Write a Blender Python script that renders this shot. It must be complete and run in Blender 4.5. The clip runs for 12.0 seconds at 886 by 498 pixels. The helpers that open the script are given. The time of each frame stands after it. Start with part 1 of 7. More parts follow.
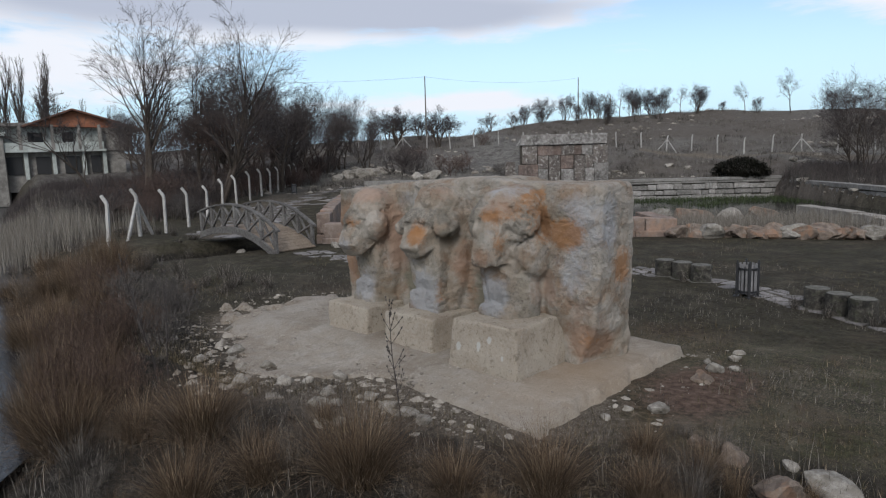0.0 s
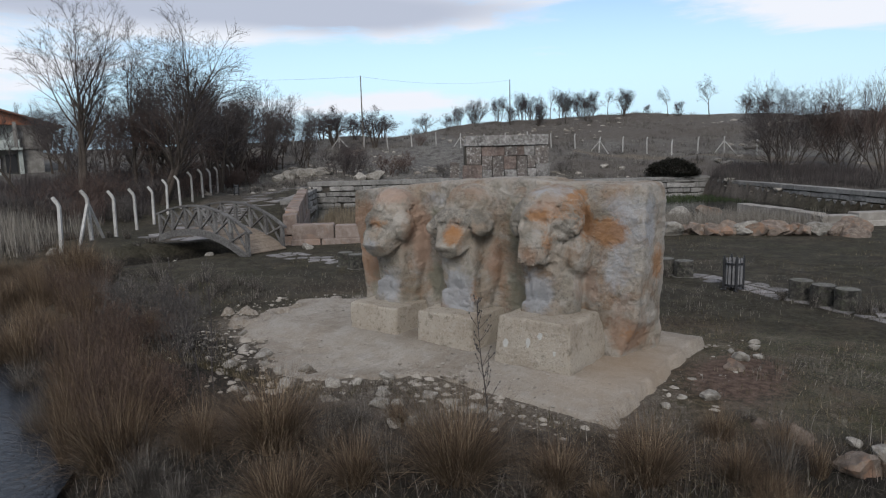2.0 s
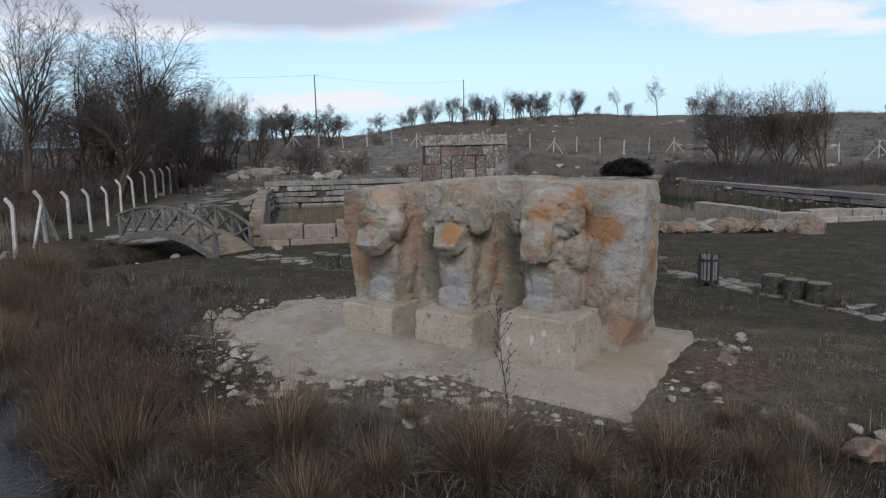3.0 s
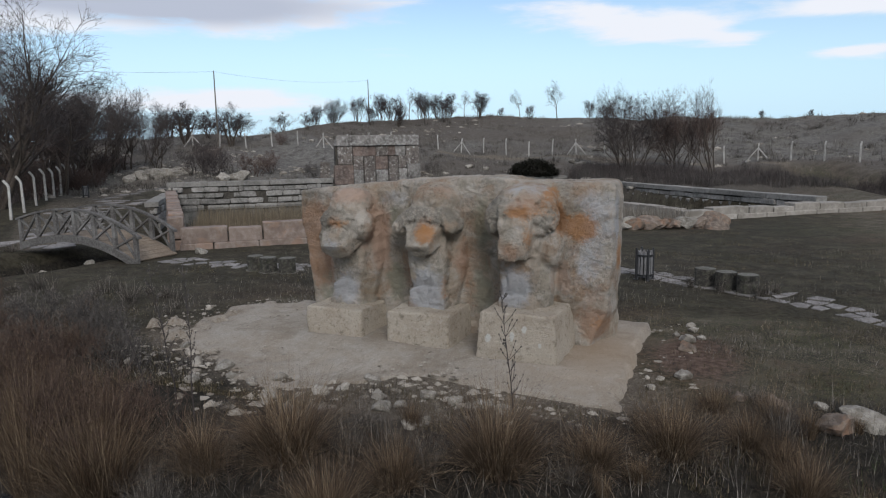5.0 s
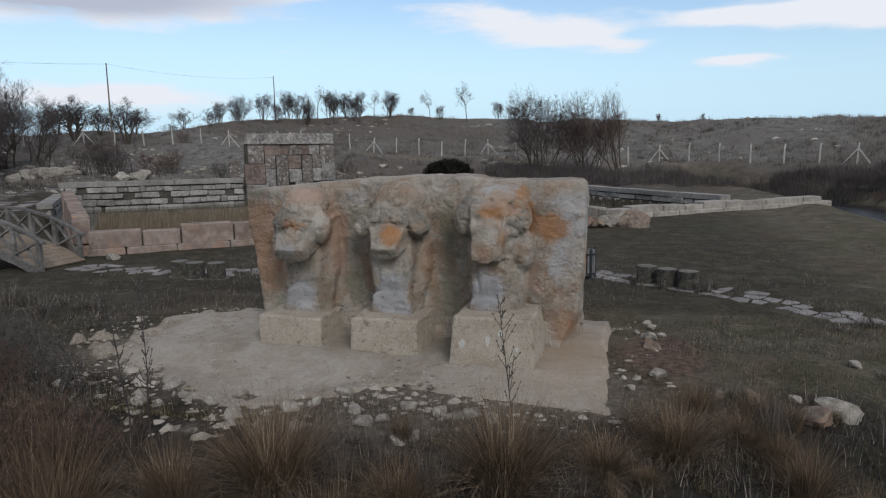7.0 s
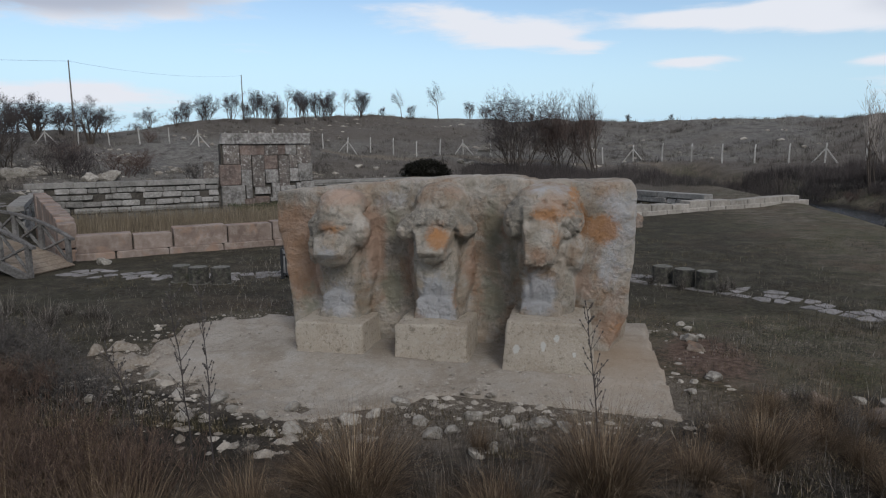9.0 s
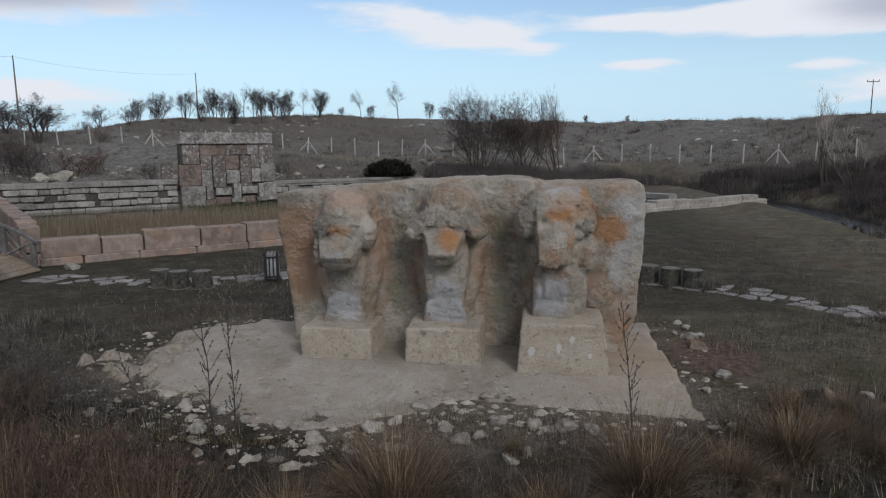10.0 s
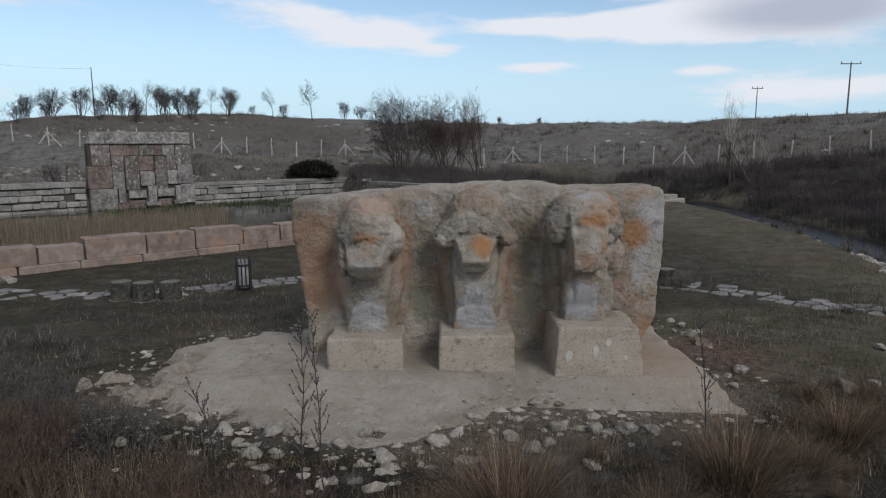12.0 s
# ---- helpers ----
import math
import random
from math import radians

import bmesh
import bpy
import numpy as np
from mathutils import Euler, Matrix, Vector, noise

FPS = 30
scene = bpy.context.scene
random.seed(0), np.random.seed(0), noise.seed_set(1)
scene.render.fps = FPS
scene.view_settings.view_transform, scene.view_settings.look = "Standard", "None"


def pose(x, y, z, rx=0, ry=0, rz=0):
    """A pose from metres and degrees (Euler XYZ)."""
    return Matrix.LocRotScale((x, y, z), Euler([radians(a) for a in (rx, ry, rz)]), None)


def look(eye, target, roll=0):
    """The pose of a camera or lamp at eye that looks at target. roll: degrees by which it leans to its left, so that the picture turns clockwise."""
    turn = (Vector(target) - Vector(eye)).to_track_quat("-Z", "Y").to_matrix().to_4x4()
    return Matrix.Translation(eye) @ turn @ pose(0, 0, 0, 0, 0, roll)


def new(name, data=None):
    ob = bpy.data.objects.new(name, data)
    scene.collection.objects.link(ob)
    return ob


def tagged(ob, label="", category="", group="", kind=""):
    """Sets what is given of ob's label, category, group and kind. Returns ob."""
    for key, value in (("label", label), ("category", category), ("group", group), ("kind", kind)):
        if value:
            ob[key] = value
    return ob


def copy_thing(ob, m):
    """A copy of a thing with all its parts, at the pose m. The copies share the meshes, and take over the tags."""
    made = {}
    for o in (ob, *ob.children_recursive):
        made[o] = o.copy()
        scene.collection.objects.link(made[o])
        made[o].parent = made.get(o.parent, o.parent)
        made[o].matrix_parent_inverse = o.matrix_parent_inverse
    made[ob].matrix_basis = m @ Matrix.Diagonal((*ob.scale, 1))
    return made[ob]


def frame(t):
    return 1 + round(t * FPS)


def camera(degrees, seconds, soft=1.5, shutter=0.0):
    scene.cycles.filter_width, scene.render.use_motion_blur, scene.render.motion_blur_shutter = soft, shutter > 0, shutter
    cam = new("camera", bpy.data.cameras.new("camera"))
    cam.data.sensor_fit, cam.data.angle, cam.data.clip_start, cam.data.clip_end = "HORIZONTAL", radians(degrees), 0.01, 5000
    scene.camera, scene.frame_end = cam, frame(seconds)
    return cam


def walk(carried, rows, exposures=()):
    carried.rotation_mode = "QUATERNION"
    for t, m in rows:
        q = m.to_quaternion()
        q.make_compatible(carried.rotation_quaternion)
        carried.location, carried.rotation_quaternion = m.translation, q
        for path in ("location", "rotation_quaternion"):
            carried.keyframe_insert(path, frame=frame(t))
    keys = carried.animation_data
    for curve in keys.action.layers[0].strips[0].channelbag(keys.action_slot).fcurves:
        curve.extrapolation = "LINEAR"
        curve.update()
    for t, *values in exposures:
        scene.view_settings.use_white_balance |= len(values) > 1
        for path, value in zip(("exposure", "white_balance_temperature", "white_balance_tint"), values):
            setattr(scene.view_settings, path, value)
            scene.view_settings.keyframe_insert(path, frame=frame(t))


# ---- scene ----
cam = camera(67.6, 12.0, 1.2)
PATH = [
    (0, (0.017, -0.003, 3.008), (-1.347, 1.432, 2.725), -1.6),
    (0.5, (-0.239, -0.255, 3.043), (-1.573, 1.209, 2.759), -1.6),
    (1, (-0.524, -0.544, 3.022), (-1.825, 0.947, 2.738), -1.5),
    (1.5, (-0.852, -0.863, 3.042), (-2.098, 0.676, 2.756), -1.5),
    (2, (-1.179, -1.177, 3.059), (-2.366, 0.407, 2.771), -1.4),
    (2.5, (-1.482, -1.404, 3.061), (-2.608, 0.223, 2.771), -1.3),
    (3, (-1.773, -1.579, 3.063), (-2.836, 0.09, 2.771), -1.3),
    (5, (-2.749, -2.086, 3.067), (-3.544, -0.275, 2.771), -1.0),
    (5.5, (-2.968, -2.116, 3.072), (-3.694, -0.276, 2.776), -0.9),
    (6, (-3.216, -2.061, 3.048), (-3.871, -0.195, 2.751), -0.8),
    (6.5, (-3.475, -1.992, 3.047), (-4.06, -0.103, 2.748), -0.7),
    (8.5, (-4.615, -1.995, 3.04), (-5.048, -0.065, 2.74), -0.6),
    (9, (-4.948, -1.983, 3.057), (-5.367, -0.051, 2.756), -0.6),
    (9.5, (-5.342, -1.984, 3.053), (-5.706, -0.041, 2.752), -0.5),
    (10, (-5.72, -1.985, 3.071), (-6.006, -0.029, 2.769), -0.5),
    (10.5, (-6.108, -1.998, 3.102), (-6.315, -0.032, 2.799), -0.4),
    (11, (-6.548, -2.007, 3.123), (-6.679, -0.034, 2.82), -0.3),
    (11.5, (-6.998, -2.005, 3.13), (-7.063, -0.029, 2.826), -0.3),
    (12, (-7.445, -1.989, 3.157), (-7.444, -0.012, 2.853), -0.3),
]
walk(cam, [(t, look(eye, target, roll)) for t, eye, target, roll in PATH], [(0, 0.04), (3, 0.04), (6.5, -0.04), (9, -0.12), (12, -0.12)])

# ---- world, sun ----
SUN_ELEV, SUN_AZ = 36.0, 146.0          # degrees; azimuth clockwise from +y
world = bpy.data.worlds.new("sky")
scene.world = world
world.use_nodes = True


def build_sky(nt):
    nt.nodes.clear()
    N, Lk = nt.nodes.new, nt.links.new
    out = N("ShaderNodeOutputWorld")
    sky = N("ShaderNodeTexSky")
    sky.sky_type, sky.sun_disc = "NISHITA", False
    sky.sun_elevation, sky.sun_rotation = radians(SUN_ELEV), radians(SUN_AZ)
    sky.air_density, sky.dust_density, sky.ozone_density = 1.0, 0.6, 1.6
    blue = N("ShaderNodeBackground")
    blue.inputs["Strength"].default_value = 0.15
    Lk(sky.outputs[0], blue.inputs["Color"])
    tc = N("ShaderNodeTexCoord")
    sep = N("ShaderNodeSeparateXYZ")
    Lk(tc.outputs["Generated"], sep.inputs[0])

    def m(op, a, b=None):
        n = N("ShaderNodeMath")
        n.operation = op
        for i, v in enumerate((a, b)):
            if v is None:
                continue
            if isinstance(v, (int, float)):
                n.inputs[i].default_value = v
            else:
                Lk(v, n.inputs[i])
        return n.outputs[0]

    az = m("MULTIPLY", m("ARCTAN2", sep.outputs["X"], sep.outputs["Y"]), 57.29578)
    el = m("MULTIPLY", m("ARCSINE", sep.outputs["Z"]), 57.29578)
    comb = N("ShaderNodeCombineXYZ")
    Lk(m("MULTIPLY", az, 0.045), comb.inputs[0])
    Lk(m("MULTIPLY", el, 0.22), comb.inputs[1])

    def noise_tex(scale, detail, rough, offset, dist=0.0):
        mp = N("ShaderNodeMapping")
        mp.inputs["Location"].default_value = offset
        Lk(comb.outputs[0], mp.inputs[0])
        n = N("ShaderNodeTexNoise")
        n.inputs["Scale"].default_value = scale
        n.inputs["Detail"].default_value = detail
        n.inputs["Roughness"].default_value = rough
        n.inputs["Distortion"].default_value = dist
        Lk(mp.outputs[0], n.inputs["Vector"])
        return n.outputs[0]

    def ramp(v, a, b):
        n = N("ShaderNodeMapRange")
        n.interpolation_type = "SMOOTHSTEP"
        n.inputs["From Min"].default_value, n.inputs["From Max"].default_value = a, b
        Lk(v, n.inputs[0])
        return n.outputs[0]

    def bank(a, e, ha, he, w):
        u = m("POWER", m("MULTIPLY", m("ADD", az, -a), 1 / ha), 2.0)
        v = m("POWER", m("MULTIPLY", m("ADD", el, -e), 1 / he), 2.0)
        return m("MULTIPLY", m("EXPONENT", m("MULTIPLY", m("ADD", u, v), -1.0)), w)

    def total(rows):
        out_ = None
        for row in rows:
            k = bank(*row)
            out_ = k if out_ is None else m("ADD", out_, k)
        return out_

    white = total(CLOUDS_WHITE)
    grey = total(CLOUDS_GREY)
    deck = ramp(el, 13.0, 20.0)                                   # the cover closes overhead
    behind = m("MULTIPLY", ramp(m("ABSOLUTE", m("ADD", az, 12.0)), 62.0, 85.0), 0.42)
    rough_n = noise_tex(1.9, 8.0, 0.6, (1.7, 4.4, 0.0), 0.3)
    soft = noise_tex(0.55, 4.0, 0.5, (7.1, 2.3, 0.0))
    cover = m("ADD", m("ADD", m("ADD", white, grey), m("MULTIPLY", deck, 0.85)), behind)
    cover = m("ADD", cover, m("MULTIPLY", m("SUBTRACT", rough_n, 0.5), 2.0))
    mask = ramp(cover, 0.25, 0.80)
    haze = m("SUBTRACT", 1.0, ramp(el, 0.0, 13.0))
    thick = ramp(m("ADD", m("ADD", grey, m("MULTIPLY", deck, 0.8)), m("MULTIPLY", m("SUBTRACT", soft, 0.5), 1.3)), 0.25, 0.95)
    col = N("ShaderNodeMix")
    col.data_type = "RGBA"
    Lk(thick, col.inputs["Factor"])
    col.inputs["A"].default_value = (0.87, 0.905, 0.985, 1)
    col.inputs["B"].default_value = (0.50, 0.55, 0.67, 1)
    cloud = N("ShaderNodeBackground")
    cloud.inputs["Strength"].default_value = 0.98
    Lk(col.outputs["Result"], cloud.inputs["Color"])
    veil = N("ShaderNodeBackground")
    veil.inputs["Color"].default_value = (0.53, 0.78, 1.0, 1)
    veil.inputs["Strength"].default_value = 1.0
    a = N("ShaderNodeMixShader")
    Lk(m("MULTIPLY", haze, 0.9), a.inputs[0])
    Lk(blue.outputs[0], a.inputs[1])
    Lk(veil.outputs[0], a.inputs[2])
    b = N("ShaderNodeMixShader")
    Lk(mask, b.inputs[0])
    Lk(a.outputs[0], b.inputs[1])
    Lk(cloud.outputs[0], b.inputs[2])
    Lk(b.outputs[0], out.inputs["Surface"])


# azimuth, elevation, half widths in degrees, weight
CLOUDS_WHITE = [(-42, 4.2, 9, 1.0, 1.15), (-11, 10.6, 5, 1.2, 0.95), (-5, 9.0, 5, 1.1, 1.0), (0, 8.0, 3, 0.6, 0.7), (8, 9.7, 5, 0.9, 0.9), (17, 9.4, 6, 1.5, 0.9), (8.2, 6.6, 3.2, 0.45, 0.85), (21, 5.8, 2.2, 0.4, 0.7), (28, 4.2, 8, 1.1, 0.95), (-73, 6.5, 12, 2.6, 0.8)]
CLOUDS_GREY = [(-46, 11.6, 20, 2.2, 1.1), (-70, 12.0, 14, 3.2, 0.8), (27, 9.4, 10, 2.2, 1.0), (20, 13.5, 8, 2.0, 0.7)]
build_sky(world.node_tree)

sun = new("sun", bpy.data.lights.new("sun", "SUN"))
sun.data.energy, sun.data.angle, sun.data.color = 2.0, radians(22), (1.0, 0.98, 0.955)
_az, _el = radians(SUN_AZ), radians(SUN_ELEV)
sun.matrix_world = look((0, 0, 60), (-math.sin(_az) * math.cos(_el), -math.cos(_az) * math.cos(_el), 60 - math.sin(_el)))

# ---- numeric helpers ----


def value_noise(P, scale, seed=0):
    """Smooth noise in -1..1 at the points P (..., 3)."""
    Q = np.asarray(P, float) * scale
    I = np.floor(Q).astype(np.int64)
    f = Q - I
    f = f * f * (3 - 2 * f)
    total = 0.0
    for dx in (0, 1):
        for dy in (0, 1):
            for dz in (0, 1):
                h = (I[..., 0] + dx) * 374761393 + (I[..., 1] + dy) * 668265263 + (I[..., 2] + dz) * 1274126177 + seed * 974634721
                h = (h ^ (h >> 13)) & 0xFFFFFFFF
                h = (h * 1274126177) & 0xFFFFFFFF
                h = (h ^ (h >> 16)) & 0xFFFF
                w = (f[..., 0] if dx else 1 - f[..., 0]) * (f[..., 1] if dy else 1 - f[..., 1]) * (f[..., 2] if dz else 1 - f[..., 2])
                total = total + w * (h / 32767.5 - 1.0)
    return total


def fbm(P, scale, octaves=3, seed=0):
    return sum(value_noise(P, scale * 2 ** i, seed + i * 17) * 0.5 ** i for i in range(octaves))


def smooth(a, b, x):
    t = np.clip((x - a) / (b - a), 0, 1)
    return t * t * (3 - 2 * t)


def mesh_of(name, V, F, smooth_faces=False):
    me = bpy.data.meshes.new(name)
    me.from_pydata(np.asarray(V, float).tolist(), [], [list(map(int, q)) for q in (F.tolist() if isinstance(F, np.ndarray) else F)])
    if smooth_faces:
        me.polygons.foreach_set("use_smooth", [True] * len(me.polygons))
    me.update()
    return me


def bm_mesh(name, bm, smooth_faces=False):
    me = bpy.data.meshes.new(name)
    bm.to_mesh(me)
    bm.free()
    if smooth_faces:
        me.polygons.foreach_set("use_smooth", [True] * len(me.polygons))
    return me


def part(name, data, material, parent=None, label="", m=None, smooth_faces=False):
    """Links a mesh, bmesh or (verts, faces) as one mesh object under parent."""
    if isinstance(data, tuple):
        data = mesh_of(name, *data, smooth_faces)
    elif isinstance(data, bmesh.types.BMesh):
        data = bm_mesh(name, data, smooth_faces)
    if material is not None and not data.materials:
        data.materials.append(material)
    ob = new(name, data)
    if parent is not None:
        ob.parent = parent
    if m is not None:
        ob.matrix_basis = m
    if label:
        tagged(ob, label)
    return ob


def thing(name, m, label, category, group="", kind=""):
    ob = new(name)
    ob.empty_display_size = 0.2
    ob.matrix_basis = m
    return tagged(ob, label, category, group, kind)


def box(sx, sy, sz, bevel=0.02, centre=(0, 0, 0), jitter=0.0, seed=0, taper=0.0):
    """A bevelled box of full sizes, resting on z=0 of its centre."""
    bm = bmesh.new()
    bmesh.ops.create_cube(bm, size=1)
    for v in bm.verts:
        k = 1 - taper if v.co.z > 0 else 1
        v.co = Vector((v.co.x * sx * k, v.co.y * sy * k, (v.co.z + 0.5) * sz))
    if bevel:
        bmesh.ops.bevel(bm, geom=bm.edges[:], offset=bevel, segments=1, affect="EDGES", profile=0.6)
    rnd = random.Random(seed)
    for v in bm.verts:
        v.co += Vector(centre) + Vector([rnd.uniform(-jitter, jitter) for _ in range(3)])
    return bm


def join_bm(*bms):
    out = bmesh.new()
    for b in bms:
        me = bpy.data.meshes.new("tmp")
        b.to_mesh(me)
        b.free()
        out.from_mesh(me)
        bpy.data.meshes.remove(me)
    return out


def beam(p, q, w, h, bevel=0.008):
    """A squared bar from p to q."""
    p, q = Vector(p), Vector(q)
    d = q - p
    bm = box(w, h, d.length, bevel)
    bm.transform(Matrix.Translation(p) @ d.to_track_quat("Z", "Y").to_matrix().to_4x4())
    return bm


def tubes(segs, sides):
    """Frustums for rows x0 y0 z0 r0 x1 y1 z1 r1."""
    S = np.asarray(segs, float)
    p, r0, q, r1 = S[:, :3], S[:, 3], S[:, 4:7], S[:, 7]
    d = q - p
    d /= np.linalg.norm(d, axis=1, keepdims=True) + 1e-9
    up = np.where(np.abs(d[:, 2:3]) < 0.9, np.array([[0, 0, 1.0]]), np.array([[1.0, 0, 0]]))
    a = np.cross(d, up)
    a /= np.linalg.norm(a, axis=1, keepdims=True) + 1e-9
    b = np.cross(d, a)
    ang = np.arange(sides) * 2 * np.pi / sides
    ring = np.cos(ang)[None, :, None] * a[:, None] + np.sin(ang)[None, :, None] * b[:, None]
    V = np.concatenate([p[:, None] + ring * r0[:, None, None], q[:, None] + ring * r1[:, None, None]], 1).reshape(-1, 3)
    i = np.arange(sides)
    j = (i + 1) % sides
    f = np.stack([i, i + sides, j + sides, j], 1)
    F = (np.arange(len(S))[:, None, None] * 2 * sides + f[None]).reshape(-1, 4)
    return V, F


def swept(pts, radii, sides):
    """One tube along a line of points."""
    P = [Vector(q) for q in pts]
    V = []
    for i, (q, r) in enumerate(zip(P, radii)):
        d = (P[min(i + 1, len(P) - 1)] - P[max(i - 1, 0)]).normalized()
        a = d.cross(Vector((0.3, 1, 0.2))).normalized()
        b = d.cross(a)
        V += [q + (a * math.cos(k * 2 * math.pi / sides) + b * math.sin(k * 2 * math.pi / sides)) * r for k in range(sides)]
    F = [[i * sides + k, i * sides + (k + 1) % sides, (i + 1) * sides + (k + 1) % sides, (i + 1) * sides + k] for i in range(len(P) - 1) for k in range(sides)]
    return [tuple(v) for v in V], F


def blades(base, az, lean, length, width, droop, k=4):
    """Tapered, drooping grass blades: arrays of base points, headings, leans from upright, lengths, widths, droops."""
    n = len(base)
    u = np.linspace(0, 1, k + 1)
    th = lean[:, None] + droop[:, None] * u[None] ** 1.3
    step = length[:, None] / k
    dx = np.cumsum(np.concatenate([np.zeros((n, 1)), np.sin(th[:, :-1]) * step], 1), 1)
    dz = np.cumsum(np.concatenate([np.zeros((n, 1)), np.cos(th[:, :-1]) * step], 1), 1)
    c, s = np.cos(az)[:, None], np.sin(az)[:, None]
    P = np.stack([base[:, 0:1] + dx * c, base[:, 1:2] + dx * s, base[:, 2:3] + dz], -1)
    w = width[:, None] * (1 - 0.92 * u[None]) * 0.5
    side = np.stack([-s + 0 * w, c + 0 * w, 0 * w], -1)
    V = np.stack([P - side * w[..., None], P + side * w[..., None]], 2).reshape(-1, 3)
    i = np.arange(k) * 2
    f = np.stack([i, i + 1, i + 3, i + 2], 1)
    F = (np.arange(n)[:, None, None] * 2 * (k + 1) + f[None]).reshape(-1, 4)
    return V, F


def merge(pieces):
    Vs, Fs, o = [], [], 0
    for V, F in pieces:
        Vs.append(np.asarray(V, float))
        Fs += [[int(i) + o for i in f] for f in F]
        o += len(V)
    return np.concatenate(Vs), Fs


def nets(field, lo, hi, h):
    """The surface field = 0 (inside below zero) as quads, by surface nets on a grid of step h."""
    ax = [np.arange(a, b, h) for a, b in zip(lo, hi)]
    P = np.stack(np.meshgrid(*ax, indexing="ij"), -1)
    D = field(P)
    n = np.array(D.shape) - 1
    acc, cnt = np.zeros((*n, 3)), np.zeros(n)
    for a in range(3):
        b, c = [q for q in range(3) if q != a]
        for i in (0, 1):
            for j in (0, 1):
                o = [0, 0, 0]
                o[b], o[c] = i, j
                s0 = tuple(slice(o[q], o[q] + n[q]) for q in range(3))
                o[a] = 1
                s1 = tuple(slice(o[q], o[q] + n[q]) for q in range(3))
                f0, f1 = D[s0], D[s1]
                hit = (f0 < 0) != (f1 < 0)
                t = np.where(hit, f0 / np.where(hit, f0 - f1, 1), 0)
                pos = P[s0].copy()
                pos[..., a] += t * h
                acc += pos * hit[..., None]
                cnt += hit
    act = cnt > 0
    idx = -np.ones(n, np.int64)
    idx[act] = np.arange(act.sum())
    V = acc[act] / cnt[act][:, None]
    F = []
    for a in range(3):
        b, c = [q for q in range(3) if q != a]
        s0 = [slice(1, n[q]) for q in range(3)]
        s1 = [slice(1, n[q]) for q in range(3)]
        s0[a], s1[a] = slice(0, n[a]), slice(1, n[a] + 1)
        f0, f1 = D[tuple(s0)] < 0, D[tuple(s1)] < 0
        I, J, K = np.nonzero(f0 != f1)
        g = [I.copy(), J.copy(), K.copy()]
        for q in (b, c):
            g[q] = g[q] + 1
        corner = []
        for db, dc in ((-1, -1), (0, -1), (0, 0), (-1, 0)):
            gg = list(g)
            gg[b], gg[c] = gg[b] + db, gg[c] + dc
            corner.append(idx[gg[0], gg[1], gg[2]])
        Q = np.stack(corner, 1)
        flip = f0[I, J, K] == (a == 1)
        Q[flip] = Q[flip][:, ::-1]
        F.append(Q)
    return V, np.concatenate(F)


def sd_ball(P, c, radii):
    q = (P - np.array(c)) / np.array(radii)
    k = np.linalg.norm(q, axis=-1)
    return (k - 1) * min(radii)


def smin(a, b, k):
    h = np.clip(0.5 + 0.5 * (b - a) / k, 0, 1)
    return b * (1 - h) + a * h - k * h * (1 - h)


def set_attr(me, name, values):
    at = me.attributes.new(name, "FLOAT", "POINT")
    at.data.foreach_set("value", np.asarray(values, np.float32))


# ---- materials ----


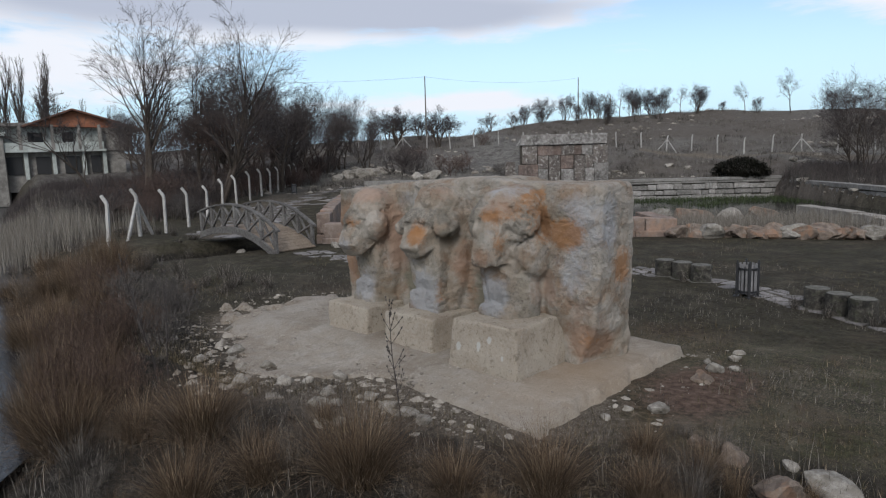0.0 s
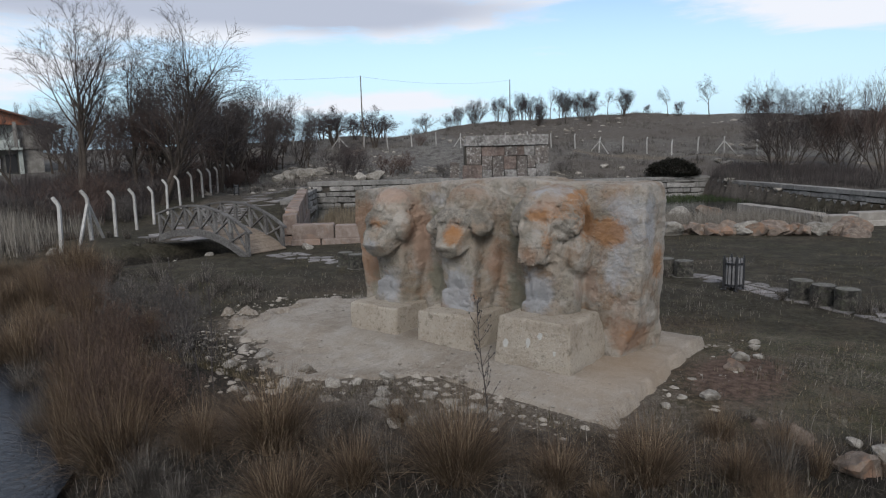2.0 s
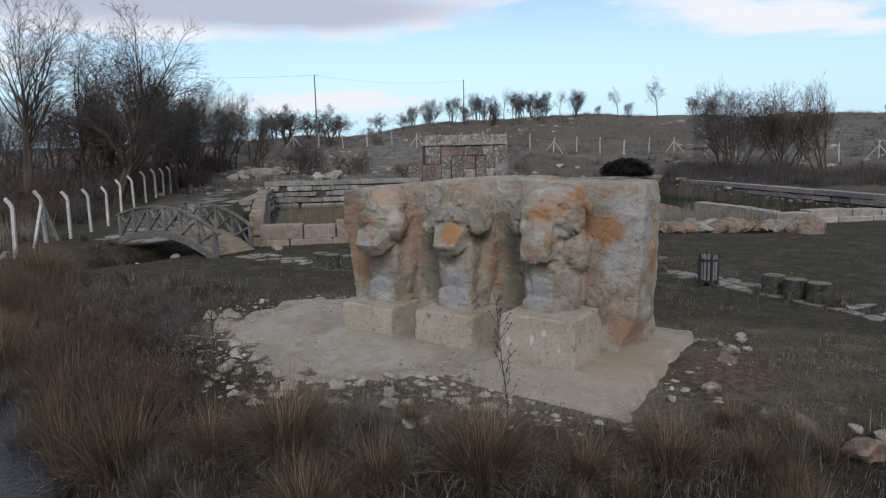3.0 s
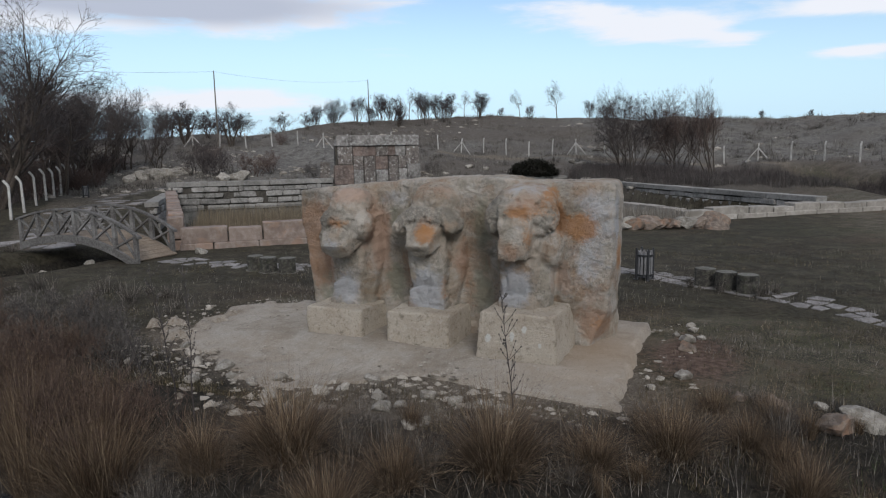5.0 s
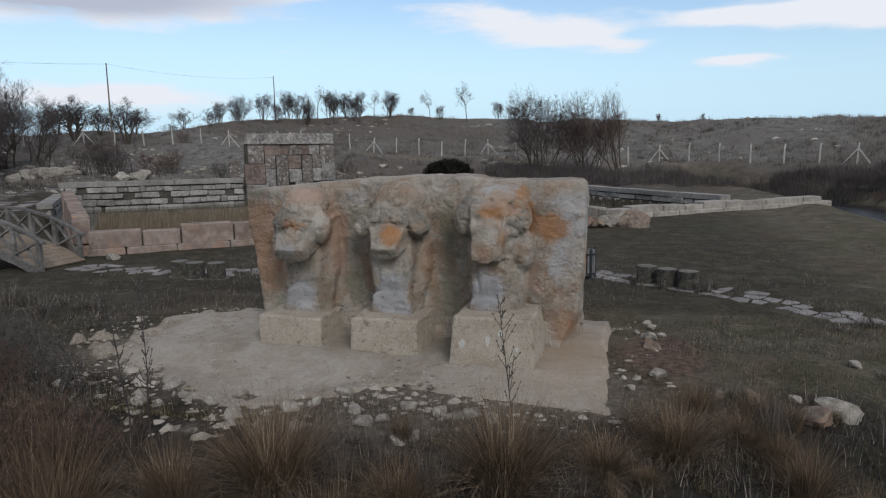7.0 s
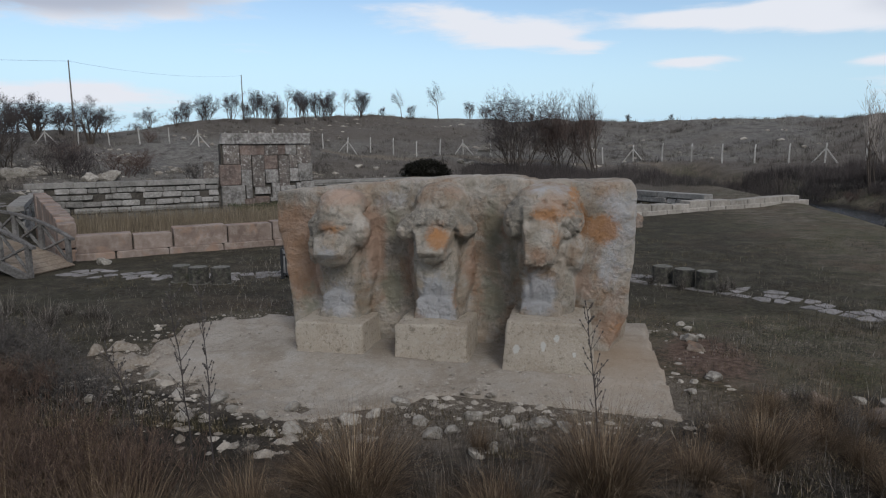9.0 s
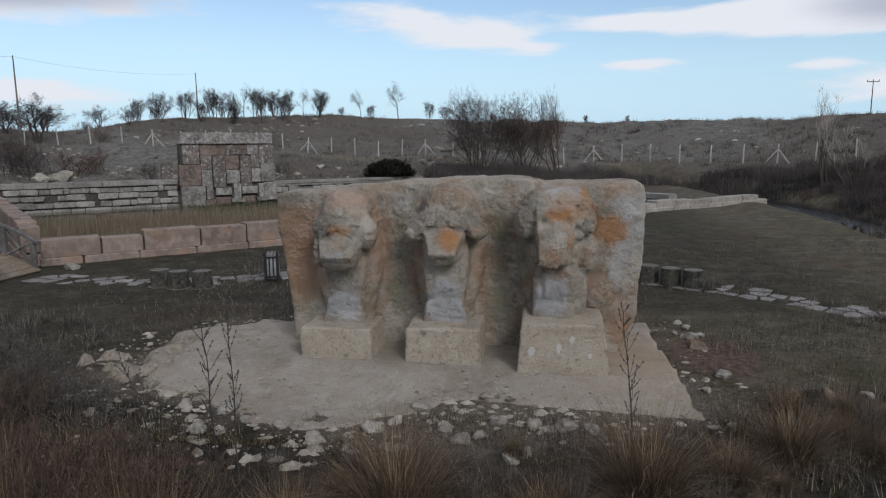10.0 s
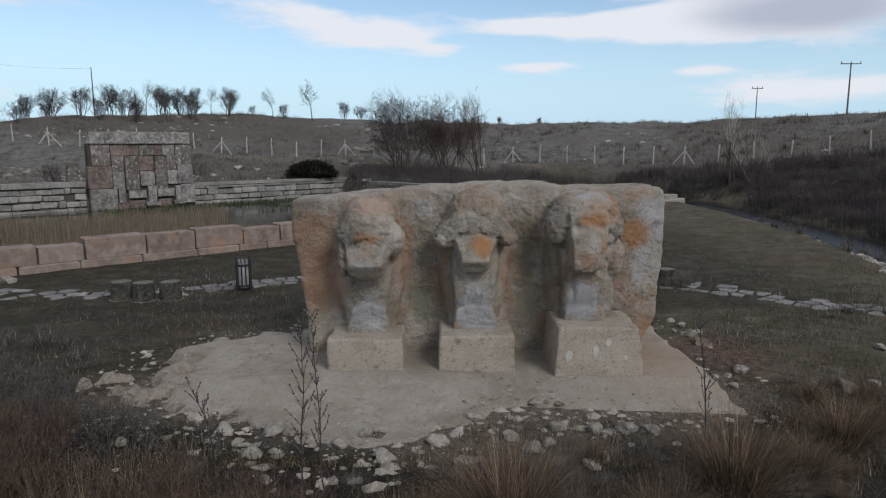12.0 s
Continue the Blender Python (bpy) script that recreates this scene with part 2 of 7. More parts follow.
class Nodes:
    """Short hand for building a node material."""

    def __init__(self, name):
        self.mat = bpy.data.materials.new(name)
        self.mat.use_nodes = True
        self.nt = self.mat.node_tree
        self.bsdf = self.nt.nodes["Principled BSDF"]
        self.geo = self.nt.nodes.new("ShaderNodeNewGeometry")
        self.pos = self.geo.outputs["Position"]

    def link(self, a, b):
        self.nt.links.new(a, b)

    def noise(self, scale, detail=4.0, rough=0.6, dist=0.0, stretch=None, kind="ShaderNodeTexNoise"):
        n = self.nt.nodes.new(kind)
        n.inputs["Scale"].default_value = scale
        if kind == "ShaderNodeTexNoise":
            n.inputs["Detail"].default_value, n.inputs["Roughness"].default_value, n.inputs["Distortion"].default_value = detail, rough, dist
        v = self.pos
        if stretch:
            mp = self.nt.nodes.new("ShaderNodeMapping")
            mp.inputs["Scale"].default_value = stretch
            self.link(self.pos, mp.inputs[0])
            v = mp.outputs[0]
        self.link(v, n.inputs["Vector"])
        return n.outputs[0]

    def ramp(self, v, a, b, lo=0.0, hi=1.0):
        n = self.nt.nodes.new("ShaderNodeMapRange")
        n.inputs["From Min"].default_value, n.inputs["From Max"].default_value = a, b
        n.inputs["To Min"].default_value, n.inputs["To Max"].default_value = lo, hi
        self.link(v, n.inputs[0])
        return n.outputs[0]

    def math(self, op, a, b):
        n = self.nt.nodes.new("ShaderNodeMath")
        n.operation = op
        for i, v in enumerate((a, b)):
            if isinstance(v, (int, float)):
                n.inputs[i].default_value = v
            else:
                self.link(v, n.inputs[i])
        return n.outputs[0]

    def mix(self, f, a, b, blend="MIX"):
        n = self.nt.nodes.new("ShaderNodeMix")
        n.data_type, n.blend_type = "RGBA", blend
        for key, v in (("Factor", f), ("A", a), ("B", b)):
            if isinstance(v, (int, float)):
                n.inputs[key].default_value = v
            elif isinstance(v, tuple):
                n.inputs[key].default_value = (*v, 1)
            else:
                self.link(v, n.inputs[key])
        return n.outputs["Result"]

    def attr(self, name):
        n = self.nt.nodes.new("ShaderNodeAttribute")
        n.attribute_name = name
        return n.outputs["Fac"]

    def chance(self):
        return self.nt.nodes.new("ShaderNodeObjectInfo").outputs["Random"]

    def island(self):
        return self.geo.outputs["Random Per Island"]

    def done(self, colour, rough=0.9, bump=None, strength=0.4, distance=0.02, metal=0.0, spec=0.3):
        i = self.bsdf.inputs
        if isinstance(colour, tuple):
            i["Base Color"].default_value = (*colour, 1)
        else:
            self.link(colour, i["Base Color"])
        if isinstance(rough, (int, float)):
            i["Roughness"].default_value = rough
        else:
            self.link(rough, i["Roughness"])
        i["Metallic"].default_value, i["Specular IOR Level"].default_value = metal, spec
        if bump is not None:
            b = self.nt.nodes.new("ShaderNodeBump")
            b.inputs["Strength"].default_value, b.inputs["Distance"].default_value = strength, distance
            self.link(bump, b.inputs["Height"])
            self.link(b.outputs[0], i["Normal"])
        return self.mat


def stone(name, base, dark, pale, scales=(1.2, 7.0, 45.0), bump=0.5, distance=0.02, chance=0.25, lichen=None, stain=None, rough=0.92, lichen_at=(0.55, 0.66)):
    n = Nodes(name)
    a = n.noise(scales[0], 5, 0.62)
    b = n.noise(scales[1], 6, 0.68)
    c = n.noise(scales[2], 4, 0.7)
    col = n.mix(n.ramp(a, 0.35, 0.68), dark, base)
    col = n.mix(n.ramp(b, 0.45, 0.72, 0, 0.75), col, pale)
    col = n.mix(n.ramp(c, 0.55, 0.35, 0, 0.45), col, dark)
    if stain:
        col = n.mix(n.ramp(n.noise(scales[0] * 1.7, 5, 0.6, 0.6), 0.52, 0.66, 0, 0.8), col, stain)
    if lichen:
        col = n.mix(n.ramp(n.noise(scales[1] * 1.3, 6, 0.72, 0.4), *lichen_at), col, lichen)
    if chance:
        col = n.mix(1.0, col, n.mix(n.chance(), (1 - chance,) * 3, (1.0, 1.0, 1.0)), "MULTIPLY")
    h = n.math("ADD", n.math("MULTIPLY", b, 1.0), n.math("MULTIPLY", c, 0.35))
    return n.done(col, rough, h, bump, distance)


def plant(name, a, b, c, island=True, rough=0.8, patch=0.45):
    n = Nodes(name)
    r = n.island() if island else n.chance()
    col = n.mix(n.ramp(r, 0.0, 0.55), a, b)
    col = n.mix(n.ramp(r, 0.71, 0.97), col, c)
    col = n.mix(n.ramp(n.noise(0.7, 3), 0.35, 0.7, 0, patch), col, b)
    return n.done(col, rough, spec=0.15)


def wood(name, base, dark, pale, grain=(1, 1, 1), scale=18):
    n = Nodes(name)
    g = n.noise(scale, 5, 0.65, 0.3, grain)
    col = n.mix(n.ramp(g, 0.35, 0.65), dark, base)
    col = n.mix(n.ramp(n.noise(2.3, 4), 0.5, 0.75, 0, 0.7), col, pale)
    col = n.mix(1.0, col, n.mix(n.chance(), (0.72, 0.72, 0.72), (1, 1, 1)), "MULTIPLY")
    return n.done(col, 0.85, g, 0.35, 0.01)


def ground_material():
    n = Nodes("ground_soil")
    a, b, c, d = n.noise(0.35, 5, 0.6), n.noise(1.7, 6, 0.65, 0.3), n.noise(9.0, 6, 0.72), n.noise(48.0, 4, 0.75)
    lawn = n.mix(n.ramp(b, 0.42, 0.60), (0.038, 0.033, 0.025), (0.112, 0.097, 0.074))
    lawn = n.mix(n.math("MULTIPLY", n.ramp(c, 0.4, 0.66), n.attr("green")), lawn, (0.052, 0.056, 0.028))
    lawn = n.mix(n.ramp(n.noise(30, 6, 0.8, 1.2), 0.53, 0.62, 0, 0.8), lawn, (0.18, 0.145, 0.102))
    lawn = n.mix(n.ramp(d, 0.54, 0.64, 0, 0.85), lawn, (0.25, 0.21, 0.155))
    lawn = n.mix(n.ramp(n.noise(22, 5, 0.75), 0.46, 0.36, 0, 0.8), lawn, (0.022, 0.020, 0.014))
    lawn = n.mix(n.ramp(n.noise(0.55, 6, 0.7, 0.6), 0.50, 0.60, 0, 0.6), lawn, n.mix(n.ramp(c, 0.4, 0.6), (0.024, 0.024, 0.011), (0.064, 0.063, 0.029)))
    lawn = n.mix(n.ramp(n.noise(0.8, 6, 0.72, 0.5), 0.55, 0.64, 0, 0.7), lawn, n.mix(n.ramp(d, 0.4, 0.6), (0.060, 0.042, 0.030), (0.135, 0.105, 0.078)))
    lawn = n.mix(n.ramp(n.noise(1.9, 7, 0.76, 0.6), 0.57, 0.64, 0, 0.75), lawn, n.mix(n.ramp(d, 0.42, 0.6), (0.09, 0.076, 0.055), (0.27, 0.24, 0.185)))
    lawn = n.mix(n.ramp(a, 0.50, 0.64, 0, 0.6), lawn, n.mix(n.ramp(c, 0.42, 0.6), (0.045, 0.030, 0.021), (0.125, 0.085, 0.060)))
    lawn = n.mix(n.ramp(n.noise(0.22, 5, 0.65, 0.5), 0.47, 0.36, 0, 0.6), lawn, n.mix(n.ramp(c, 0.4, 0.62), (0.040, 0.042, 0.020), (0.105, 0.098, 0.056)))
    lawn = n.mix(n.math("MULTIPLY", n.attr("damp"), n.ramp(b, 0.7, 0.4, 0.45, 0.9)), lawn, n.mix(n.ramp(c, 0.4, 0.65), (0.018, 0.016, 0.011), (0.052, 0.046, 0.032)))
    hill = n.mix(n.ramp(b, 0.36, 0.66), (0.062, 0.056, 0.050), (0.185, 0.174, 0.160))
    hill = n.mix(n.ramp(a, 0.42, 0.66, 0, 0.5), hill, (0.15, 0.138, 0.115))
    hill = n.mix(n.ramp(c, 0.54, 0.66, 0, 0.75), hill, (0.36, 0.35, 0.33))
    hill = n.mix(n.ramp(n.noise(0.8, 7, 0.72, 0.8), 0.47, 0.38, 0, 0.85), hill, n.mix(n.ramp(c, 0.4, 0.65), (0.038, 0.034, 0.031), (0.10, 0.092, 0.082)))
    hill = n.mix(n.ramp(d, 0.55, 0.35, 0, 0.6), hill, (0.060, 0.055, 0.048))
    hill = n.mix(n.ramp(n.math("ADD", n.attr("scrub"), n.math("MULTIPLY", n.math("SUBTRACT", b, 0.5), 1.3)), 0.3, 0.75, 0, 0.7), hill, n.mix(n.ramp(d, 0.4, 0.62), (0.050, 0.042, 0.036), (0.115, 0.095, 0.078)))
    col = n.mix(n.attr("hill"), lawn, hill)
    dirt = n.mix(n.ramp(c, 0.35, 0.68), (0.050, 0.039, 0.030), (0.165, 0.138, 0.108))
    dirt = n.mix(n.ramp(d, 0.5, 0.72, 0, 0.8), dirt, (0.36, 0.325, 0.275))
    col = n.mix(n.ramp(n.math("ADD", n.attr("dirt"), n.math("MULTIPLY", n.math("SUBTRACT", c, 0.5), 0.9)), 0.35, 0.65), col, dirt)
    red = n.mix(n.ramp(c, 0.4, 0.65), (0.070, 0.045, 0.034), (0.165, 0.115, 0.088))
    col = n.mix(n.ramp(n.math("ADD", n.attr("red"), n.math("MULTIPLY", n.math("SUBTRACT", c, 0.5), 1.2)), 0.4, 0.7), col, red)
    mud = n.mix(n.ramp(c, 0.4, 0.66), (0.014, 0.012, 0.010), (0.040, 0.035, 0.027))
    col = n.mix(n.ramp(n.math("ADD", n.attr("mud"), n.math("MULTIPLY", n.math("SUBTRACT", b, 0.5), 0.8)), 0.35, 0.65), col, mud)
    h = n.math("ADD", n.math("MULTIPLY", c, 1.0), n.math("MULTIPLY", d, 0.5))
    return n.done(col, 0.95, h, 1.0, 0.05, spec=0.15)


def water_material(name, tint, rough, wave):
    n = Nodes(name)
    w = n.noise(wave, 4, 0.6, 0.4)
    n.bsdf.inputs["IOR"].default_value = 1.33
    return n.done(tint, rough, w, 0.12 if wave < 5 else 0.7, 0.03, spec=0.5)


MAT_GROUND = ground_material()
MAT_POOL = water_material("pool_water", (0.012, 0.016, 0.014), 0.06, 3.0)
MAT_POND = water_material("pond_water", (0.012, 0.016, 0.022), 0.08, 11.0)
MAT_WALL = stone("wall_limestone", (0.34, 0.315, 0.295), (0.16, 0.152, 0.138), (0.50, 0.485, 0.455), chance=0.40, lichen=(0.10, 0.095, 0.085), lichen_at=(0.58, 0.70))
MAT_CAP = stone("coping_limestone", (0.27, 0.255, 0.236), (0.15, 0.142, 0.13), (0.37, 0.355, 0.33), chance=0.22, lichen=(0.12, 0.11, 0.10), lichen_at=(0.6, 0.72))
MAT_PARAPET = stone("parapet_sandstone", (0.265, 0.208, 0.176), (0.13, 0.092, 0.073), (0.37, 0.315, 0.278), scales=(0.9, 4.0, 60.0), bump=0.3, distance=0.012, chance=0.2, stain=(0.30, 0.195, 0.14))
MAT_GREY_PARAPET = stone("parapet_grey_limestone", (0.33, 0.30, 0.265), (0.20, 0.18, 0.155), (0.45, 0.42, 0.38), scales=(0.9, 4.0, 50.0), bump=0.3, distance=0.012, chance=0.25)
MAT_FACADE_GREY = stone("facade_grey_stone", (0.31, 0.285, 0.265), (0.10, 0.09, 0.082), (0.53, 0.52, 0.495), scales=(1.5, 5.0, 30.0), bump=0.9, distance=0.06, chance=0.3)
MAT_FACADE_RED = stone("facade_reddish_trachyte", (0.21, 0.15, 0.125), (0.085, 0.066, 0.058), (0.34, 0.285, 0.255), scales=(1.5, 5.0, 30.0), bump=0.8, distance=0.05, chance=0.3)
MAT_FACADE_LICHEN = stone("facade_lichen_relief", (0.20, 0.165, 0.145), (0.09, 0.076, 0.068), (0.32, 0.29, 0.26), scales=(1.8, 4.0, 22.0), bump=1.0, distance=0.09, chance=0.3, lichen=(0.50, 0.48, 0.45), lichen_at=(0.53, 0.64))
MAT_ROCK = stone("pale_limestone_rock", (0.36, 0.33, 0.285), (0.16, 0.14, 0.115), (0.56, 0.53, 0.475), scales=(2.5, 9.0, 60.0), bump=0.7, distance=0.025, chance=0.42)
MAT_ROCK_WARM = stone("warm_ochre_rock", (0.225, 0.172, 0.132), (0.10, 0.078, 0.064), (0.36, 0.30, 0.25), scales=(1.8, 7.0, 50.0), bump=0.7, distance=0.025, chance=0.3, stain=(0.26, 0.15, 0.095))
MAT_FLAG = stone("pale_flagstone", (0.27, 0.25, 0.242), (0.12, 0.11, 0.103), (0.38, 0.36, 0.348), scales=(1.4, 6.0, 50.0), bump=0.4, distance=0.012, chance=0.35)
MAT_POST = stone("post_concrete", (0.47, 0.455, 0.43), (0.26, 0.245, 0.225), (0.58, 0.565, 0.535), scales=(3.0, 14.0, 80.0), bump=0.3, distance=0.006, chance=0.2)
MAT_STUMP = stone("mossy_log_concrete", (0.085, 0.077, 0.064), (0.020, 0.019, 0.017), (0.20, 0.185, 0.155), scales=(4.5, 12.0, 60.0), bump=0.8, distance=0.03, chance=0.3, stain=(0.050, 0.052, 0.034))
MAT_STUMP_TOP = stone("mossy_log_end", (0.155, 0.145, 0.128), (0.07, 0.066, 0.056), (0.25, 0.24, 0.22), scales=(4.0, 14.0, 70.0), bump=0.5, distance=0.015, chance=0.2, stain=(0.085, 0.085, 0.058))
MAT_BRIDGE = wood("grey_bridge_timber", (0.165, 0.155, 0.147), (0.07, 0.064, 0.059), (0.26, 0.25, 0.238))
MAT_DECK = wood("bridge_deck_timber", (0.26, 0.205, 0.155), (0.15, 0.115, 0.085), (0.33, 0.27, 0.21))
MAT_BARK = stone("grey_brown_bark", (0.085, 0.066, 0.052), (0.038, 0.030, 0.025), (0.135, 0.112, 0.092), scales=(2.0, 14.0, 60.0), bump=0.6, distance=0.02, chance=0.2)
MAT_TWIG = plant("bare_twigs", (0.082, 0.068, 0.064), (0.050, 0.043, 0.042), (0.135, 0.113, 0.103))
MAT_TWIG_DARK = plant("dark_crest_twigs", (0.058, 0.049, 0.050), (0.038, 0.033, 0.035), (0.090, 0.076, 0.074))
MAT_TWIG_RED = plant("reddish_willow_twigs", (0.105, 0.072, 0.060), (0.068, 0.048, 0.042), (0.155, 0.112, 0.090))
MAT_TWIG_GREY = plant("grey_brush_twigs", (0.105, 0.094, 0.086), (0.060, 0.054, 0.050), (0.185, 0.165, 0.148))
MAT_TWIG_PALE = plant("pale_birch_twigs", (0.34, 0.31, 0.28), (0.24, 0.21, 0.185), (0.42, 0.39, 0.355))
MAT_JUNIPER = plant("dark_evergreen_leaves", (0.016, 0.014, 0.010), (0.012, 0.013, 0.009), (0.030, 0.024, 0.016))
MAT_STRAW = plant("dry_straw_blades", (0.140, 0.092, 0.055), (0.050, 0.034, 0.023), (0.37, 0.28, 0.185))
MAT_STRAW_GREY = plant("grey_dead_grass", (0.098, 0.084, 0.072), (0.045, 0.039, 0.034), (0.36, 0.325, 0.28))
MAT_SHRUB = plant("grey_hill_tufts", (0.17, 0.155, 0.135), (0.09, 0.082, 0.070), (0.30, 0.28, 0.25))
MAT_SHRUB_DARK = plant("dark_hill_shrubs", (0.075, 0.066, 0.058), (0.045, 0.040, 0.036), (0.13, 0.115, 0.098))
MAT_REED = plant("golden_reeds", (0.20, 0.16, 0.108), (0.115, 0.092, 0.066), (0.31, 0.262, 0.19))
MAT_REED_PALE = plant("pale_reeds", (0.24, 0.215, 0.18), (0.13, 0.115, 0.098), (0.36, 0.33, 0.285))
MAT_LAWN = plant("short_winter_grass", (0.112, 0.083, 0.050), (0.045, 0.041, 0.021), (0.33, 0.265, 0.185), patch=0.6)
MAT_GREEN = plant("fresh_green_grass", (0.042, 0.056, 0.022), (0.030, 0.042, 0.017), (0.075, 0.085, 0.042))
MAT_BLACK = Nodes("black_painted_steel").done((0.018, 0.018, 0.02), 0.45, spec=0.5)
MAT_SLAT = wood("grey_bin_slats", (0.24, 0.235, 0.24), (0.13, 0.126, 0.124), (0.33, 0.325, 0.325), (1, 1, 0.15), 30)
MAT_RENDERED = stone("stained_plaster", (0.40, 0.43, 0.40), (0.24, 0.25, 0.235), (0.52, 0.55, 0.52), scales=(0.5, 2.0, 12.0), bump=0.2, chance=0.0)
MAT_GREY_PLASTER = stone("bare_cement_render", (0.24, 0.225, 0.205), (0.13, 0.12, 0.108), (0.33, 0.315, 0.29), scales=(0.5, 2.0, 12.0), bump=0.3, chance=0.0)
MAT_ROOF = stone("red_brown_roof_tiles", (0.17, 0.078, 0.052), (0.085, 0.045, 0.034), (0.23, 0.12, 0.085), scales=(0.8, 4.0, 20.0), bump=0.6, chance=0.2)
MAT_BRICK = stone("orange_gable_brick", (0.33, 0.135, 0.075), (0.22, 0.085, 0.05), (0.40, 0.20, 0.12), scales=(0.8, 6.0, 20.0), bump=0.4, chance=0.0)
# near-black colour stands for the shade of rooms that are not built
MAT_DARK = Nodes("room_shade_panel").done((0.02, 0.02, 0.021), 0.6)
MAT_POLE = stone("weathered_utility_pole", (0.16, 0.14, 0.12), (0.09, 0.08, 0.07), (0.24, 0.22, 0.195), chance=0.1)
MAT_WIRE = Nodes("dark_cable").done((0.03, 0.03, 0.032), 0.6)


# ---- ground: one sheet with the pool, the streams and the hill ----
HUB = np.array([-4.0, -1.0])
POOL_O, POOL_U, POOL_V = np.array([-19.0, 13.9]), np.array([0.755, 0.656]), np.array([-0.656, 0.755])

STREAM = [(-70, 7, 9), (-28, 0.3, 5.6), (-18, -0.6, 4.6), (-12.5, -0.9, 3.4), (-10.2, -1.1, 2.8), (-8, -1.5, 2.1), (-4, -0.2, 1.7), (0.2, 2.6, 1.3), (2.8, 5.8, 1.2), (5.4, 10, 1.1), (7.2, 16, 0.45), (8.0, 23, 0.35), (8.5, 30, 0.3), (8.7, 38, 0.35), (7, 46, 0.6), (2, 54, 0.8)]
BROOK = [(-21.5, 16.5, 0.5), (-21.2, 13, 0.95), (-21.4, 10, 1.0), (-22.5, 6, 1.2)]

HILL_AZ = [-180, -100, -80, -64, -52, -39.6, -36.7, -30.7, -22, -14.2, -5.4, 5.6, 17.2, 23.5, 33.3, 60, 110, 180]
HILL_TAN = [0.0, 0.010, 0.012, 0.015, 0.0215, 0.0270, 0.0312, 0.0470, 0.0492, 0.0455, 0.0395, 0.0348, 0.0365, 0.039, 0.044, 0.046, 0.02, 0.0]
HILL_CREST = [95, 95, 92, 92, 82, 80, 82, 87, 88, 88, 86, 84, 82, 80, 78, 78, 85, 95]
HILL_FOOT = [30, 28, 27, 30, 37, 36, 38, 43, 44, 44, 44, 44, 40, 34, 29, 28, 28, 30]


def line_gap(x, y, rows):
    """Distance from a polyline less its own half width there."""
    best = np.full(np.shape(x), 1e9)
    for (ax, ay, aw), (bx, by, bw) in zip(rows, rows[1:]):
        dx, dy = bx - ax, by - ay
        t = np.clip(((x - ax) * dx + (y - ay) * dy) / (dx * dx + dy * dy), 0, 1)
        best = np.minimum(best, np.hypot(x - ax - t * dx, y - ay - t * dy) - (aw + t * (bw - aw)))
    return best


def pool_sk(x, y):
    px, py = x - POOL_O[0], y - POOL_O[1]
    return px * POOL_U[0] + py * POOL_U[1], px * POOL_V[0] + py * POOL_V[1]


def pool_xy(s, k):
    p = POOL_O + s * POOL_U + k * POOL_V
    return float(p[0]), float(p[1])


def hill_height(x, y):
    dx, dy = x - HUB[0], y - HUB[1]
    r, az = np.hypot(dx, dy), np.degrees(np.arctan2(dx, dy))
    rc, r0 = np.interp(az, HILL_AZ, HILL_CREST), np.interp(az, HILL_AZ, HILL_FOOT)
    zc = 3.05 + rc * np.interp(az, HILL_AZ, HILL_TAN)
    f = np.clip((r - r0) / (rc - r0), 0, 1.0)
    f = f ** 1.5 * (1.1 - 0.1 * f)
    z = zc * f
    return np.where(r > rc, zc - 3.0 * (1 - np.exp(-(r - rc) / 60)), z)


def height(x, y):
    x, y = np.asarray(x, float), np.asarray(y, float)
    P = np.stack([x, y, 0 * x], -1)
    s, k = pool_sk(x, y)
    far = smooth(20, 60, np.hypot(x - HUB[0], y - HUB[1]))
    z = hill_height(x, y) + (0.05 + 0.25 * far) * fbm(P, 0.22, 3, 3) * smooth(8, 30, np.hypot(x + 6, y - 7)) + 0.022 * fbm(P, 1.4, 3, 9)
    bank = smooth(26.3, 27.2, k) * smooth(-4.5, -2.5, s) * smooth(31, 28, s)
    z = np.maximum(z, bank * (0.95 - 0.3 * smooth(14, 27, s)))
    z = z + 0.25 * smooth(-1.4, -3.0, s) * smooth(9, 14, k) * smooth(30, 24, k)
    g = line_gap(x, y, STREAM) + 0.25 * fbm(P, 0.6, 2, 21)
    z = z * smooth(0.0, 3.0, g) - 0.78 * (1 - smooth(-0.4, 2.7, g))
    g = line_gap(x, y, BROOK) + 0.12 * fbm(P, 1.1, 2, 22)
    z = z - 0.8 * (1 - smooth(-0.3, 0.8, g))
    inside = smooth(-0.75, -0.45, s + 0.115 * np.clip(k, 0, 13)) * smooth(27.6, 27.2, s) * smooth(0.15, 0.5, k) * smooth(26.55, 26.3, k)
    shelf = smooth(11.9, 12.4, s) * smooth(19.4, 18.9, s) * smooth(5.2, 4.4, k)
    z = z * (1 - inside) + inside * (-1.0 + 0.85 * shelf)
    mound = np.exp(-(((x + 25.2) / 3.2) ** 2 + ((y - 10.3) / 1.6) ** 2))
    return z + 0.25 * mound


def pad_level(x, y):
    return 0.03 + 0.15 * smooth(5.3, 6.5, y) - 0.04 * smooth(8.6, 9.4, y)


